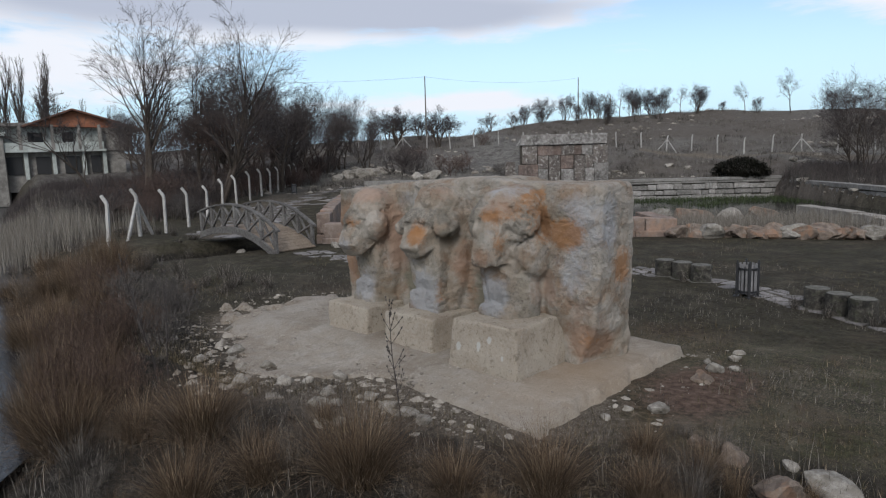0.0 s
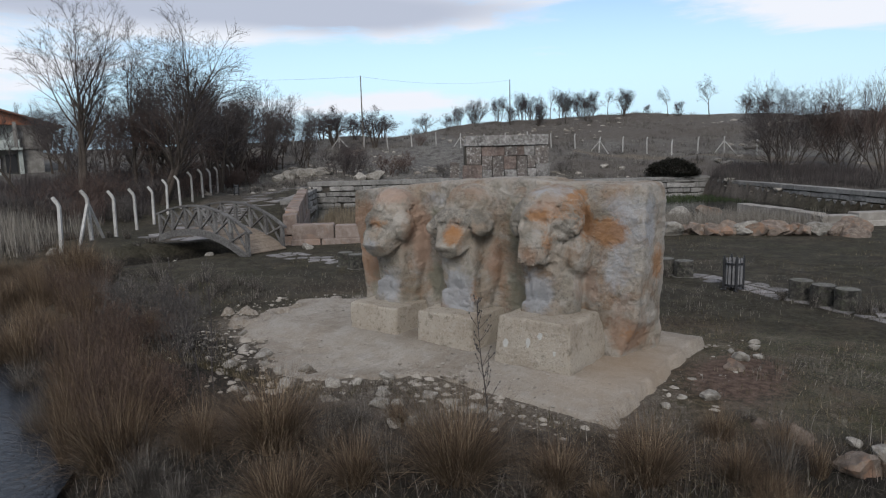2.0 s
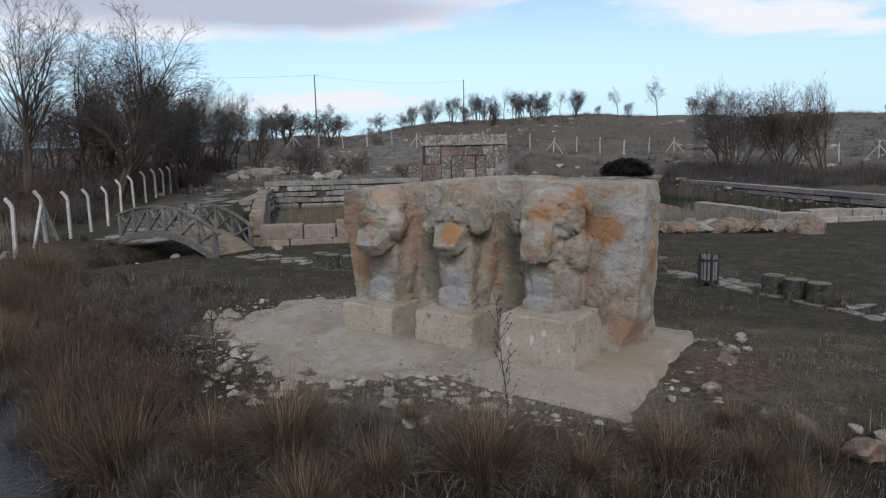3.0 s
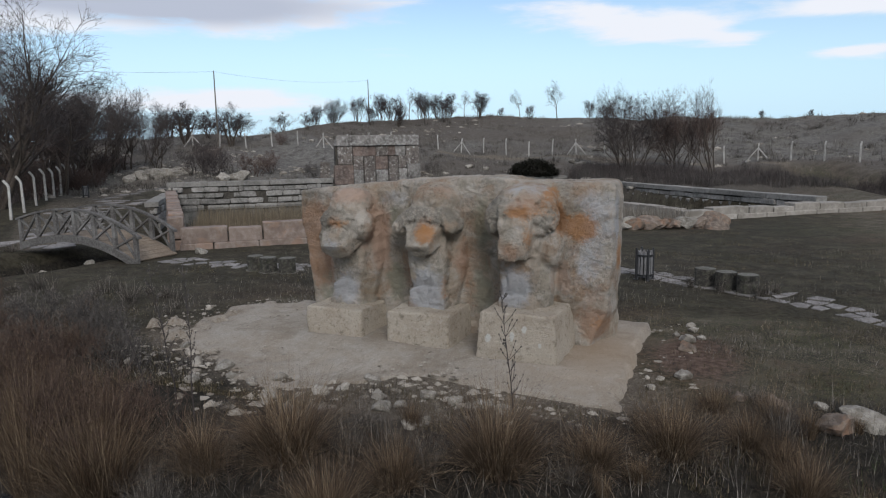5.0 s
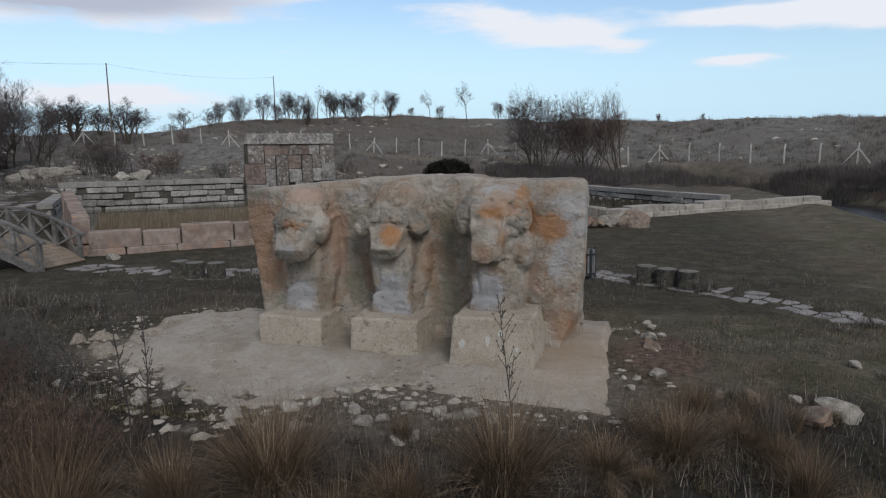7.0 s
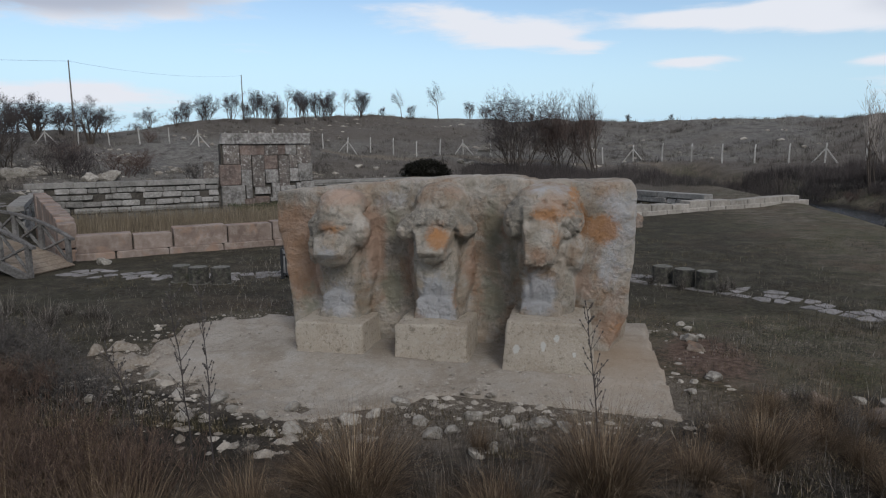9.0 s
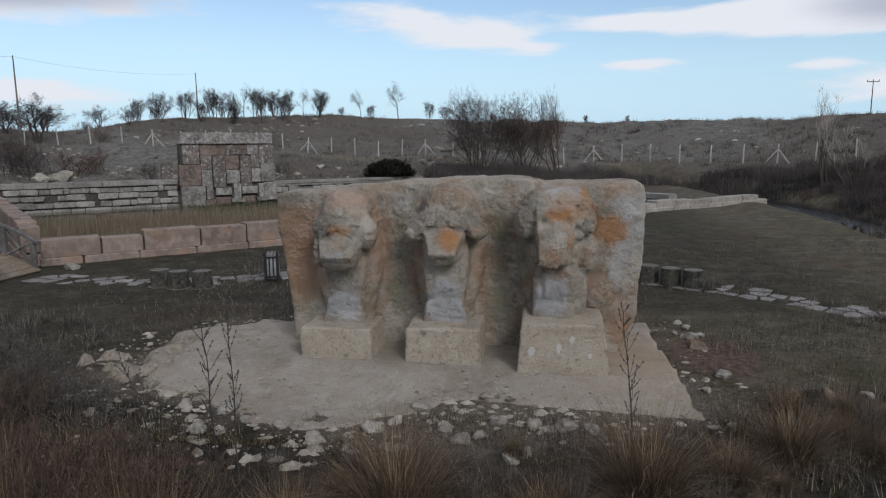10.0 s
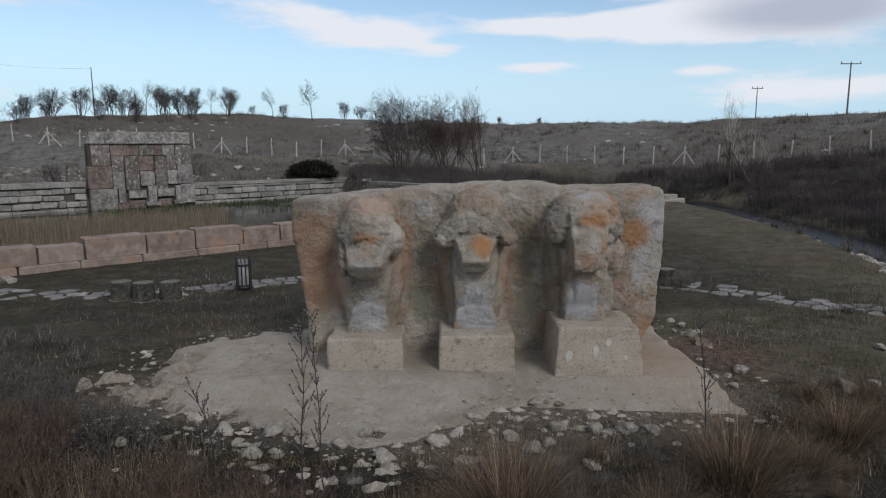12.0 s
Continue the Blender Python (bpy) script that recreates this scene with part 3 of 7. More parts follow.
def make_ground():
    az = np.concatenate([np.arange(-104, 62, 0.36), np.arange(62, 256, 4.0)])
    rad = np.concatenate([[0.02], np.geomspace(0.6, 130, 410), np.geomspace(140, 4500, 24)])
    A, R = np.meshgrid(np.radians(az), rad, indexing="ij")
    X, Y = HUB[0] + R * np.sin(A), HUB[1] + R * np.cos(A)
    Z = height(X, Y)
    n, m = X.shape
    V = np.stack([X, Y, Z], -1).reshape(-1, 3)
    i = np.arange(n)[:, None]
    j = np.arange(m - 1)[None]
    i2 = (i + 1) % n
    F = np.stack([i * m + j, i * m + j + 1, i2 * m + j + 1, i2 * m + j], -1).reshape(-1, 4)
    ob = part("ground", (V, F), MAT_GROUND, smooth_faces=True)
    tagged(ob, "dark winter lawn and stony dry hillside with bare soil", "ground", kind="structure")
    x, y = V[:, 0], V[:, 1]
    P = V * (1, 1, 0)
    r = np.hypot(x - HUB[0], y - HUB[1])
    s, k = pool_sk(x, y)
    gs = line_gap(x, y, STREAM)
    set_attr(ob.data, "hill", np.clip(np.maximum(smooth(40, 52, r), smooth(26.3, 27.6, k) * smooth(-6, -3, s)) * smooth(0.5, 4, gs), 0, 1))
    dz = np.degrees(np.arctan2(x - HUB[0], y - HUB[1]))
    set_attr(ob.data, "scrub", np.clip(0.12 + 0.55 * fbm(P, 0.07, 3, 61) + 0.75 * smooth(70, 80, r) * smooth(-38, -30, dz) * smooth(-9, -16, dz) + 0.55 * smooth(12, 22, dz) * smooth(62, 50, r) + 0.8 * smooth(-32, -24, x) * smooth(60, 55, y) * smooth(40, 46, r) + 0.45 * np.maximum(fbm(P, 0.16, 3, 66), 0) + 0.3 * smooth(-28, -42, x), 0, 1))
    set_attr(ob.data, "green", np.clip(0.5 + 0.8 * fbm(P, 0.25, 3, 5), 0, 1))
    set_attr(ob.data, "damp", np.clip(smooth(9.6, 11.5, y) * smooth(3, -1, x) + 0.9 * smooth(-10.5, -13, x), 0, 1))
    d = np.hypot((x + 7.6) / 4.6, (y - 5.6) / 2.6)
    path_nw = line_gap(x, y, [(-24, 12.6, 0.7), (-31, 18, 1.2), (-38, 26, 1.6), (-43, 36, 1.2)])
    track = line_gap(x, y, [(-30, 59.6, 0.3), (-20, 60.3, 0.5), (-12, 60.4, 0.6), (-6, 59.3, 0.5), (1, 57.6, 0.3)])
    set_attr(ob.data, "dirt", np.clip(0.8 * smooth(0.7, -0.1, track) + smooth(1.25, 0.75, d) * 0.85 + 0.5 * smooth(1.0, -0.2, path_nw) + 0.25 * smooth(1.2, 0.2, gs) * smooth(10, 16, r), 0, 1))
    set_attr(ob.data, "red", 1.0 * np.exp(-(((x + 3.15) / 0.75) ** 2 + ((y - 8.0) / 1.3) ** 2)) + 0.45 * np.exp(-(((x + 11.5) / 0.9) ** 2 + ((y - 7.6) / 1.2) ** 2)) + 0.3 * smooth(0.6, 0.0, np.abs(k + 0.7)) * smooth(0, 1, s) * smooth(12, 11, s))
    set_attr(ob.data, "mud", np.clip(smooth(4.2, 2.2, gs) * 0.9 * smooth(9, 5, y)* smooth(-16, -13, x) + smooth(1.8, 0.3, gs) * 0.9 + smooth(0.6, 0.0, line_gap(x, y, BROOK)) + smooth(0.0, 0.8, k) * smooth(25.9, 25, k) * smooth(-0.9, 0, s) * smooth(27.6, 27, s) * 0.8, 0, 1))
    return ob


ground = make_ground()


def on_ground(x, y):
    return float(height(np.array([x]), np.array([y]))[0])


def sheet(name, outline, z, material, label, category):
    me = mesh_of(name, [(x, y, z) for x, y in outline], [list(range(len(outline)))])
    ob = part(name, me, material)
    return tagged(ob, label, category, kind="structure")


sheet("water_pool", [pool_xy(-0.5, 0.2), pool_xy(27.6, 0.2), pool_xy(27.6, 26.2), pool_xy(-1.9, 26.2)], -0.62, MAT_POOL, "dark still spring water between the old walls", "water")
_in, _out = [], []
for _i, (_x, _y, _w) in enumerate(STREAM):
    _a, _b = STREAM[max(_i - 1, 0)], STREAM[min(_i + 1, len(STREAM) - 1)]
    _t = Vector((_b[0] - _a[0], _b[1] - _a[1])).normalized()
    _in.append((_x - _t.y * (_w + 0.9), _y + _t.x * (_w + 0.9)))
    _out.append((_x + _t.y * (_w + 0.9), _y - _t.x * (_w + 0.9)))
_v = [(x, y, -0.56) for q in zip(_in, _out) for x, y in q]
tagged(part("water_stream", (_v, [[2 * i, 2 * i + 1, 2 * i + 3, 2 * i + 2] for i in range(len(STREAM) - 1)]), MAT_POND), "shallow rippled stream with a muddy weedy bank", "water", kind="structure")
tagged(part("water_brook", ([(-22.6, 16, -0.6), (-23.6, 4, -0.6), (-20.0, 4, -0.6), (-20.0, 16, -0.6)], [[0, 3, 2, 1]]), MAT_POND), "narrow dark brook under the footbridge", "water", kind="structure")


# ---- the trodden limestone pad round the monument ----
def pad_gap(x, y):
    """Below zero inside the pad's outline."""
    P = np.stack([x, y, 0 * x], -1)
    left = smooth(-6.4, -8.2, x)
    right = np.maximum(np.maximum(x + 3.86 + 0.035 * (y - 7), y - 9.15 + 0.05 * (x + 4)), 0.985 * (5.42 - y) - 0.11 * (x + 3.9))
    d = (np.hypot((x + 7.55) / 4.35, (y - 6.95) / 2.62) - 1) * 2.7
    g = right * (1 - left) + np.maximum(d, y - 9.3) * left
    return g + (0.05 + 0.24 * left) * fbm(P, 1.3, 3, 41) + (0.04 + 0.18 * left) * fbm(P, 4.0, 3, 43)


def make_pad():
    xs, ys = np.arange(-12.6, -3.3, 0.05), np.arange(3.9, 9.8, 0.05)
    X, Y = np.meshgrid(xs, ys, indexing="ij")
    g = pad_gap(X, Y)
    P = np.stack([X, Y, 0 * X], -1)
    edge = smooth(0.02, -0.05 - 0.35 * smooth(-6.4, -8.2, X), g)
    low = np.minimum(height(X, Y), 0.0) - 0.12
    Z = low + (pad_level(X, Y) + 0.016 * fbm(P, 1.2, 2, 4) + 0.010 * fbm(P, 6, 2, 6) * (0.6 + smooth(6.6, 5.2, Y)) - low) * edge
    keep = g < 0.10
    n, m = X.shape
    V = np.stack([X, Y, Z], -1).reshape(-1, 3)
    i, j = np.meshgrid(np.arange(n - 1), np.arange(m - 1), indexing="ij")
    F = np.stack([i * m + j, (i + 1) * m + j, (i + 1) * m + j + 1, i * m + j + 1], -1)
    ok = keep[:-1, :-1] & keep[1:, :-1] & keep[1:, 1:] & keep[:-1, 1:]
    F = F[ok]
    used = np.unique(F)
    remap = -np.ones(len(V), np.int64)
    remap[used] = np.arange(len(used))
    n_ = Nodes("trodden_limestone_screed")
    a, b, c, d = n_.noise(0.8, 4, 0.6), n_.noise(3.5, 6, 0.65, 0.3), n_.noise(18, 5, 0.7), n_.noise(80, 3, 0.7)
    col = n_.mix(n_.ramp(a, 0.38, 0.66), (0.255, 0.215, 0.172), (0.335, 0.298, 0.252))
    col = n_.mix(n_.ramp(b, 0.44, 0.68, 0, 0.75), col, (0.355, 0.328, 0.292))
    col = n_.mix(n_.ramp(n_.noise(1.6, 6, 0.7, 0.6), 0.53, 0.63, 0, 0.6), col, (0.20, 0.165, 0.128))
    col = n_.mix(n_.ramp(c, 0.46, 0.38, 0, 0.5), col, (0.20, 0.168, 0.135))
    col = n_.mix(n_.ramp(n_.noise(38, 5, 0.8), 0.57, 0.65, 0, 0.6), col, (0.52, 0.49, 0.445))
    col = n_.mix(n_.ramp(n_.noise(55, 4, 0.8), 0.42, 0.36, 0, 0.6), col, (0.14, 0.115, 0.09))
    col = n_.mix(n_.math("MULTIPLY", n_.attr("rough"), n_.ramp(c, 0.42, 0.62)), col, (0.16, 0.13, 0.10))
    col = n_.mix(n_.attr("ochre"), col, (0.38, 0.265, 0.165))
    mat = n_.done(col, 0.95, n_.math("ADD", n_.math("MULTIPLY", c, 1.0), n_.math("MULTIPLY", d, 0.5)), 0.9, 0.03, spec=0.2)
    ob = part("pavement_pad", (V[used], remap[F]), mat, smooth_faces=True)
    x, y = V[used, 0], V[used, 1]
    set_attr(ob.data, "rough", np.clip(smooth(-0.9, -0.05, g.reshape(-1)[used]) * (0.25 + 0.75 * smooth(-5.5, -8.0, x)), 0, 1))
    set_attr(ob.data, "ochre", 0.42 * np.exp(-(((x + 4.4) / 0.8) ** 2 + ((y - 7.2) / 1.2) ** 2)))
    return tagged(ob, "pale trodden limestone screed with crumbling edges", "pavement", kind="structure")


make_pad()


# ---- the bull monument and its plinths ----
def soft_box(q, r):
    q = q + r
    return np.linalg.norm(np.maximum(q, 0), axis=-1) + np.minimum(q.max(-1), 0) - r


# middle, brow height, muzzle height, jaw height, half widths at brow and muzzle, faces of brow and muzzle, front of the legs,
# cap: middle height, radii, underside at the middle, its fall to the sides
BULLS = ((-8.48, 1.97, 1.60, 1.37, 0.27, 0.215, 6.81, 6.60, 7.00, 1.94, (0.45, 0.33, 0.31), 1.95, 2.3),
         (-7.00, 2.03, 1.66, 1.47, 0.27, 0.190, 6.80, 6.60, 6.89, 1.95, (0.555, 0.31, 0.31), 2.02, 0.9),
         (-5.51, 2.20, 1.62, 1.51, 0.255, 0.205, 6.66, 6.545, 6.77, 2.10, (0.54, 0.34, 0.36), 2.13, 1.1))


def cap_gap(P, bull):
    """The pitted cap of curled hair and horns that lies over a brow."""
    cx, cz, rad, under, fall, yc = bull[0], bull[9], bull[10], bull[11], bull[12], bull[6] + (0.27 if bull[0] < -6 else 0.37)
    u = P[..., 0] - cx
    return np.maximum(sd_ball(P, (cx, yc, cz), rad), (under - fall * u * u - P[..., 2]) * 0.8)


def monument_base(P):
    x, y, z = P[..., 0], P[..., 1], P[..., 2]
    top = np.interp(x, [-9.7, -8.6, -7.7, -6.3, -5.78, -5.66, -4.2], [2.42, 2.52, 2.59, 2.65, 2.63, 2.575, 2.575])
    top = top + 0.012 * value_noise(P, 2.2, 5)
    left = -9.62 + 0.20 * smooth(2.3, 0.3, z)
    right = -4.27 - 0.05 * smooth(1.6, 0.8, z) - 0.26 * smooth(0.75, 0.1, z) * smooth(8.3, 7.5, y) - 0.03 * smooth(2.3, 2.6, z)
    mid, hx = (left + right) / 2, (right - left) / 2
    # the face between the animals is hollowed, most of all low down; it swells beside the third one
    front = 7.42 + 0.06 * np.exp(-((x + 7.74) / 0.22) ** 2) * smooth(2.1, 1.0, z) + 0.08 * np.exp(-((x + 6.25) / 0.24) ** 2) * smooth(2.45, 1.3, z) + 0.04 * np.exp(-((x + 9.1) / 0.25) ** 2) * smooth(2.3, 1.9, z)
    front = front - 0.17 * np.exp(-((x + 4.86) / 0.30) ** 2) * smooth(0.5, 1.0, z) * smooth(2.75, 2.2, z)
    d = soft_box(np.stack([np.abs(x - mid) - hx, np.maximum(front - y, y - 8.36), np.maximum(z - top, 0.06 - z)], -1), 0.075)
    d = d + 0.035 * np.exp(-((x + 5.72 + 0.25 * (z - 2.3)) / 0.05) ** 2) * smooth(2.2, 2.55, z)          # cleft in the top edge
    for i, bull in enumerate(BULLS):
        cx, zb, zm, zj, w0, w1, y0, y1, leg = bull[:9]
        u = x - cx
        # body: broad at the shoulder, narrower down to the plinth
        bw = np.interp(z, [0.5, 0.8, 1.3, 1.75, 2.3], [0.35, 0.38, 0.49, 0.49, 0.42])
        bf = np.interp(z, [0.5, 1.3, 2.0, 2.4], [7.14, 7.14, 7.18, 7.32]) + 0.55 * np.maximum(np.abs(u) - 0.22, 0)
        b = soft_box(np.stack([np.abs(u) - bw, np.maximum(bf - y, y - 7.8), np.maximum(z - 2.42, 0.4 - z)], -1), 0.10)
        # throat and chest, narrowing to a waist above the block of the folded forelegs
        cw = np.interp(z, [0.5, 1.0, 1.3, 1.6], [0.30, 0.27, 0.31, 0.33])
        cf = leg + np.interp(z, [0.5, 1.0, 1.12, 1.5], [0.05, 0.06, 0.02, -0.02])
        chest = soft_box(np.stack([np.abs(u) - cw, np.maximum(cf + 0.35 * np.maximum(np.abs(u) - 0.12, 0) - y, y - 7.7), np.maximum(z - 1.8, 0.4 - z)], -1), 0.06)
        chest = chest + 0.020 * np.exp(-((np.abs(u) - 0.17 - 0.12 * (z - 1.2)) / 0.035) ** 2) * smooth(1.0, 1.1, z)
        legs = soft_box(np.stack([np.abs(u) - 0.31 + 0.05 * smooth(0.6, 0.95, z), np.maximum(leg - y, y - 7.6), np.maximum(z - 0.97 - 0.03 * np.cos(u * 9), 0.4 - z)], -1), 0.04)
        legs = legs + 0.020 * np.exp(-((u - 0.02) / 0.03) ** 2 - ((z - 0.95) / 0.10) ** 2)
        b = smin(smin(b, chest, 0.05), legs, 0.03)
        # head: a wedge that comes forward to a blunt muzzle, the jaw falling back below it
        t = np.clip((zb - z) / (zb - zm), -0.3, 1.0)
        w = w0 + (w1 - w0) * np.maximum(t, 0)
        f = y0 + (y1 - y0) * t + (0.28 if i < 2 else 0.07) * np.maximum(np.abs(u) - 0.07, 0)
        f = f + np.maximum(zm - z, 0) * (0.75 if i < 2 else 0.10)
        jaw = zj + (0.30 if i < 2 else 0.06) * np.maximum(np.abs(u) - 0.05, 0) + (0.42 if i < 2 else 0.12) * np.maximum(y - y1 - 0.12, 0)
        head = soft_box(np.stack([np.abs(u) - w - 0.30 * np.maximum(y - y1 - 0.1, 0) * (1.0 if i < 2 else 0.5), np.maximum(f - y, y - 7.5), np.maximum(z - zb - 0.1, jaw - z)], -1), 0.03)
        head = head + 0.036 * np.exp(-((np.abs(u) - 0.16) / 0.065) ** 2 - ((z - zb + 0.10) / 0.05) ** 2)      # eye sockets
        head = head - 0.020 * np.exp(-(u / 0.09) ** 2) * smooth(zb, zb - 0.1, z) * smooth(zm - 0.05, zm + 0.1, z)      # bridge of the nose
        head = head + 0.012 * np.exp(-((z - zm + 0.075 + 0.1 * np.abs(u)) / 0.018) ** 2) * (y < 7.0)           # mouth line
        b = smin(b, head, 0.03)
        b = smin(b, cap_gap(P, bull), 0.03)
        if i == 0:
            b = smin(b, sd_ball(P, (cx + 0.38, 7.00, 1.90), (0.14, 0.20, 0.23)), 0.06)                      # horn curled beside the ear
            b = smin(b, sd_ball(P, (cx - 0.33, 7.03, 1.72), (0.085, 0.20, 0.32)), 0.05)
            b = smin(b, sd_ball(P, (cx + 0.02, 7.28, 2.20), (0.36, 0.40, 0.29)), 0.08)
        elif i == 1:
            b = smin(b, sd_ball(P, (cx + 0.42, 6.98, 1.93), (0.14, 0.19, 0.11)), 0.07)
            b = smin(b, sd_ball(P, (cx - 0.42, 6.98, 1.90), (0.14, 0.19, 0.11)), 0.07)
            b = smin(b, sd_ball(P, (cx + 0.03, 7.30, 2.26), (0.38, 0.40, 0.33)), 0.06)
        else:
            b = smin(b, sd_ball(P, (cx + 0.02, 7.22, 2.28), (0.46, 0.50, 0.30)), 0.06)
            b = smin(b, sd_ball(P, (cx - 0.34, 7.00, 2.02), (0.17, 0.22, 0.20)), 0.07)
            b = smin(b, sd_ball(P, (cx + 0.30, 6.98, 2.02), (0.10, 0.22, 0.18)), 0.03)
            b = smin(b, sd_ball(P, (cx + 0.40, 7.16, 1.62), (0.20, 0.26, 0.30)), 0.05)                      # upper arm that runs into the block
            b = smin(b, sd_ball(P, (cx + 0.30, 7.12, 1.05), (0.16, 0.24, 0.40)), 0.04)
        d = smin(d, b, 0.05)
    return d


def monument_field(P):
    # a coarse pass first, then the exact one near the surface only
    rough = monument_base(P[::3, ::3, ::3].astype(np.float32))
    i, j, k = (np.minimum((np.arange(m) + 1) // 3, r - 1) for m, r in zip(P.shape[:3], rough.shape))
    d = rough[np.ix_(i, j, k)].astype(float)
    near = np.abs(d) < 0.11
    Q = P[near]
    d[near] = monument_base(Q.astype(np.float32))
    e = 0.020 * value_noise(Q, 2.6, 1) + 0.016 * value_noise(Q * (1, 1, 1.5), 5.0, 2) - 0.012 * np.abs(value_noise(Q * (1, 1, 1.8), 11, 3)) + 0.006 * value_noise(Q * (1, 1, 1.6), 21, 4) + 0.004
    # pits and pocks in the caps, and in patches of the face
    hair = sum(smooth(0.05, 0.0, cap_gap(Q, b)) * smooth(7.25, 7.05, Q[:, 1]) for b in BULLS)
    patch = np.maximum(smooth(0.1, 0.5, value_noise(Q, 1.9, 12)), np.minimum(hair, 1) * 1.5)
    e = e + 0.014 * patch * smooth(0.15, 0.55, value_noise(Q, 17, 8))
    # layered ledges on the weathered flank
    flank = smooth(-5.0, -4.6, Q[:, 0]) * smooth(2.4, 1.9, Q[:, 2])
    e = e + 0.020 * flank * np.abs(value_noise(Q * (1, 1, 1.3), 4.0, 31))
    d[near] += e
    return d


def blob(V, c, r):
    return np.exp(-(((V - np.array(c)) / np.array(r)) ** 2).sum(1))


def make_monument():
    V, F = nets(monument_field, (-9.75, 6.42, 0.02), (-4.15, 8.46, 2.78), 0.0195)
    n = Nodes("weathered_bull_stone")
    a, b, c, d = n.noise(1.3, 5, 0.6, 0.4), n.noise(4.5, 7, 0.7, 0.3), n.noise(20, 6, 0.75), n.noise(85, 3, 0.7)
    where = n.ramp(n.noise(1.7, 4, 0.6, 0.6), 0.40, 0.62)                                   # where the surface is eaten away
    col = n.mix(n.ramp(a, 0.40, 0.60), (0.54, 0.45, 0.36), (0.65, 0.57, 0.485))
    col = n.mix(n.ramp(n.noise(2.6, 6, 0.66, 0.7), 0.48, 0.56, 0, 0.75), col, (0.64, 0.59, 0.525))
    col = n.mix(n.ramp(n.noise(2.0, 6, 0.66, 0.8), 0.50, 0.62, 0, 0.65), col, (0.44, 0.285, 0.18))
    col = n.mix(n.ramp(n.noise(3.1, 7, 0.7, 0.6), 0.44, 0.36, 0, 0.75), col, (0.36, 0.325, 0.27))
    col = n.mix(n.ramp(n.noise(1.1, 5, 0.6, 0.9), 0.53, 0.60, 0, 0.35), col, (0.36, 0.33, 0.26))
    col = n.mix(n.ramp(n.noise(1.5, 6, 0.62, 1.0), 0.46, 0.38, 0, 0.55), col, (0.70, 0.655, 0.60))
    col = n.mix(n.ramp(b, 0.56, 0.66, 0, 0.4), col, (0.68, 0.63, 0.565))
    col = n.mix(n.math("MULTIPLY", where, n.ramp(c, 0.49, 0.40, 0, 0.6)), col, (0.21, 0.178, 0.14))
    col = n.mix(n.ramp(n.noise(13, 7, 0.8, 0.6, (1, 1, 2.6)), 0.41, 0.34, 0, 0.6), col, (0.19, 0.16, 0.125))
    col = n.mix(n.ramp(n.noise(34, 6, 0.82, 0.3, (1, 1, 1.7)), 0.38, 0.31, 0, 0.6), col, (0.15, 0.125, 0.10))
    col = n.mix(n.ramp(n.noise(27, 6, 0.8, 0.5, (1, 1, 1.8)), 0.58, 0.66, 0, 0.28), col, (0.70, 0.64, 0.56))
    col = n.mix(1.0, col, (0.57, 0.565, 0.555), "MULTIPLY")

    def tint(name, colour, tex, amount, colour_in, spread=1.5):
        f = n.ramp(n.math("ADD", n.attr(name), n.math("MULTIPLY", n.math("SUBTRACT", tex, 0.5), spread)), 0.32, 0.68, 0, amount)
        return n.mix(f, colour_in, colour)

    col = tint("pale", (0.37, 0.375, 0.39), n.noise(4.5, 7, 0.74, 0.6), 0.75, col, 1.3)
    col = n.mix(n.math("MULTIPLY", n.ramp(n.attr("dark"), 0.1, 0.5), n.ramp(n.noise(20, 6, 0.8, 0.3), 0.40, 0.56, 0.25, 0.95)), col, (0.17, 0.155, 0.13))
    col = tint("rust", (0.28, 0.155, 0.092), n.noise(4.2, 7, 0.72, 0.6), 0.62, col, 1.3)
    col = tint("orange", (0.34, 0.155, 0.055), n.noise(9, 8, 0.82, 0.8), 0.72, col, 1.7)
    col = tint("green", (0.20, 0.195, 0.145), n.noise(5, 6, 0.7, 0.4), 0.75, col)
    col = tint("pink", (0.36, 0.25, 0.19), n.noise(4, 6, 0.7, 0.4), 0.75, col)
    pits = n.math("MULTIPLY", n.ramp(n.noise(24, 5, 0.75), 0.36, 0.28), -0.7)
    h = n.math("ADD", n.math("ADD", n.math("MULTIPLY", b, 1.6), pits), n.math("ADD", n.math("MULTIPLY", n.math("MULTIPLY", c, n.ramp(where, 0, 1, 0.35, 1.1)), 1.0), n.math("MULTIPLY", d, 0.15)))
    mat = n.done(col, 0.95, h, 1.0, 0.055, spec=0.2)
    ob = part("bull_monument", (V, F), mat, smooth_faces=True)
    def spread(*spots):
        return sum(w * blob(V, p, r) for p, r, w in spots)

    orange = spread(((-5.13, 7.3, 2.35), (0.09, 0.5, 0.20), 1.0), ((-5.04, 7.3, 2.10), (0.10, 0.4, 0.22), 1.0), ((-4.72, 7.3, 1.93), (0.25, 0.4, 0.22), 1.1), ((-4.24, 8.0, 1.45), (0.14, 0.3, 0.35), 0.9), ((-5.45, 6.7, 2.18), (0.26, 0.2, 0.10), 0.85),
                    ((-5.30, 6.65, 1.85), (0.10, 0.2, 0.20), 0.6), ((-6.9, 6.7, 1.85), (0.18, 0.2, 0.17), 1.0), ((-6.70, 6.95, 1.0), (0.08, 0.2, 0.22), 0.8), ((-8.42, 6.75, 1.95), (0.22, 0.2, 0.09), 0.6), ((-9.0, 7.1, 1.15), (0.10, 0.3, 0.15), 0.5), ((-4.45, 7.5, 0.5), (0.2, 0.3, 0.2), 0.5))
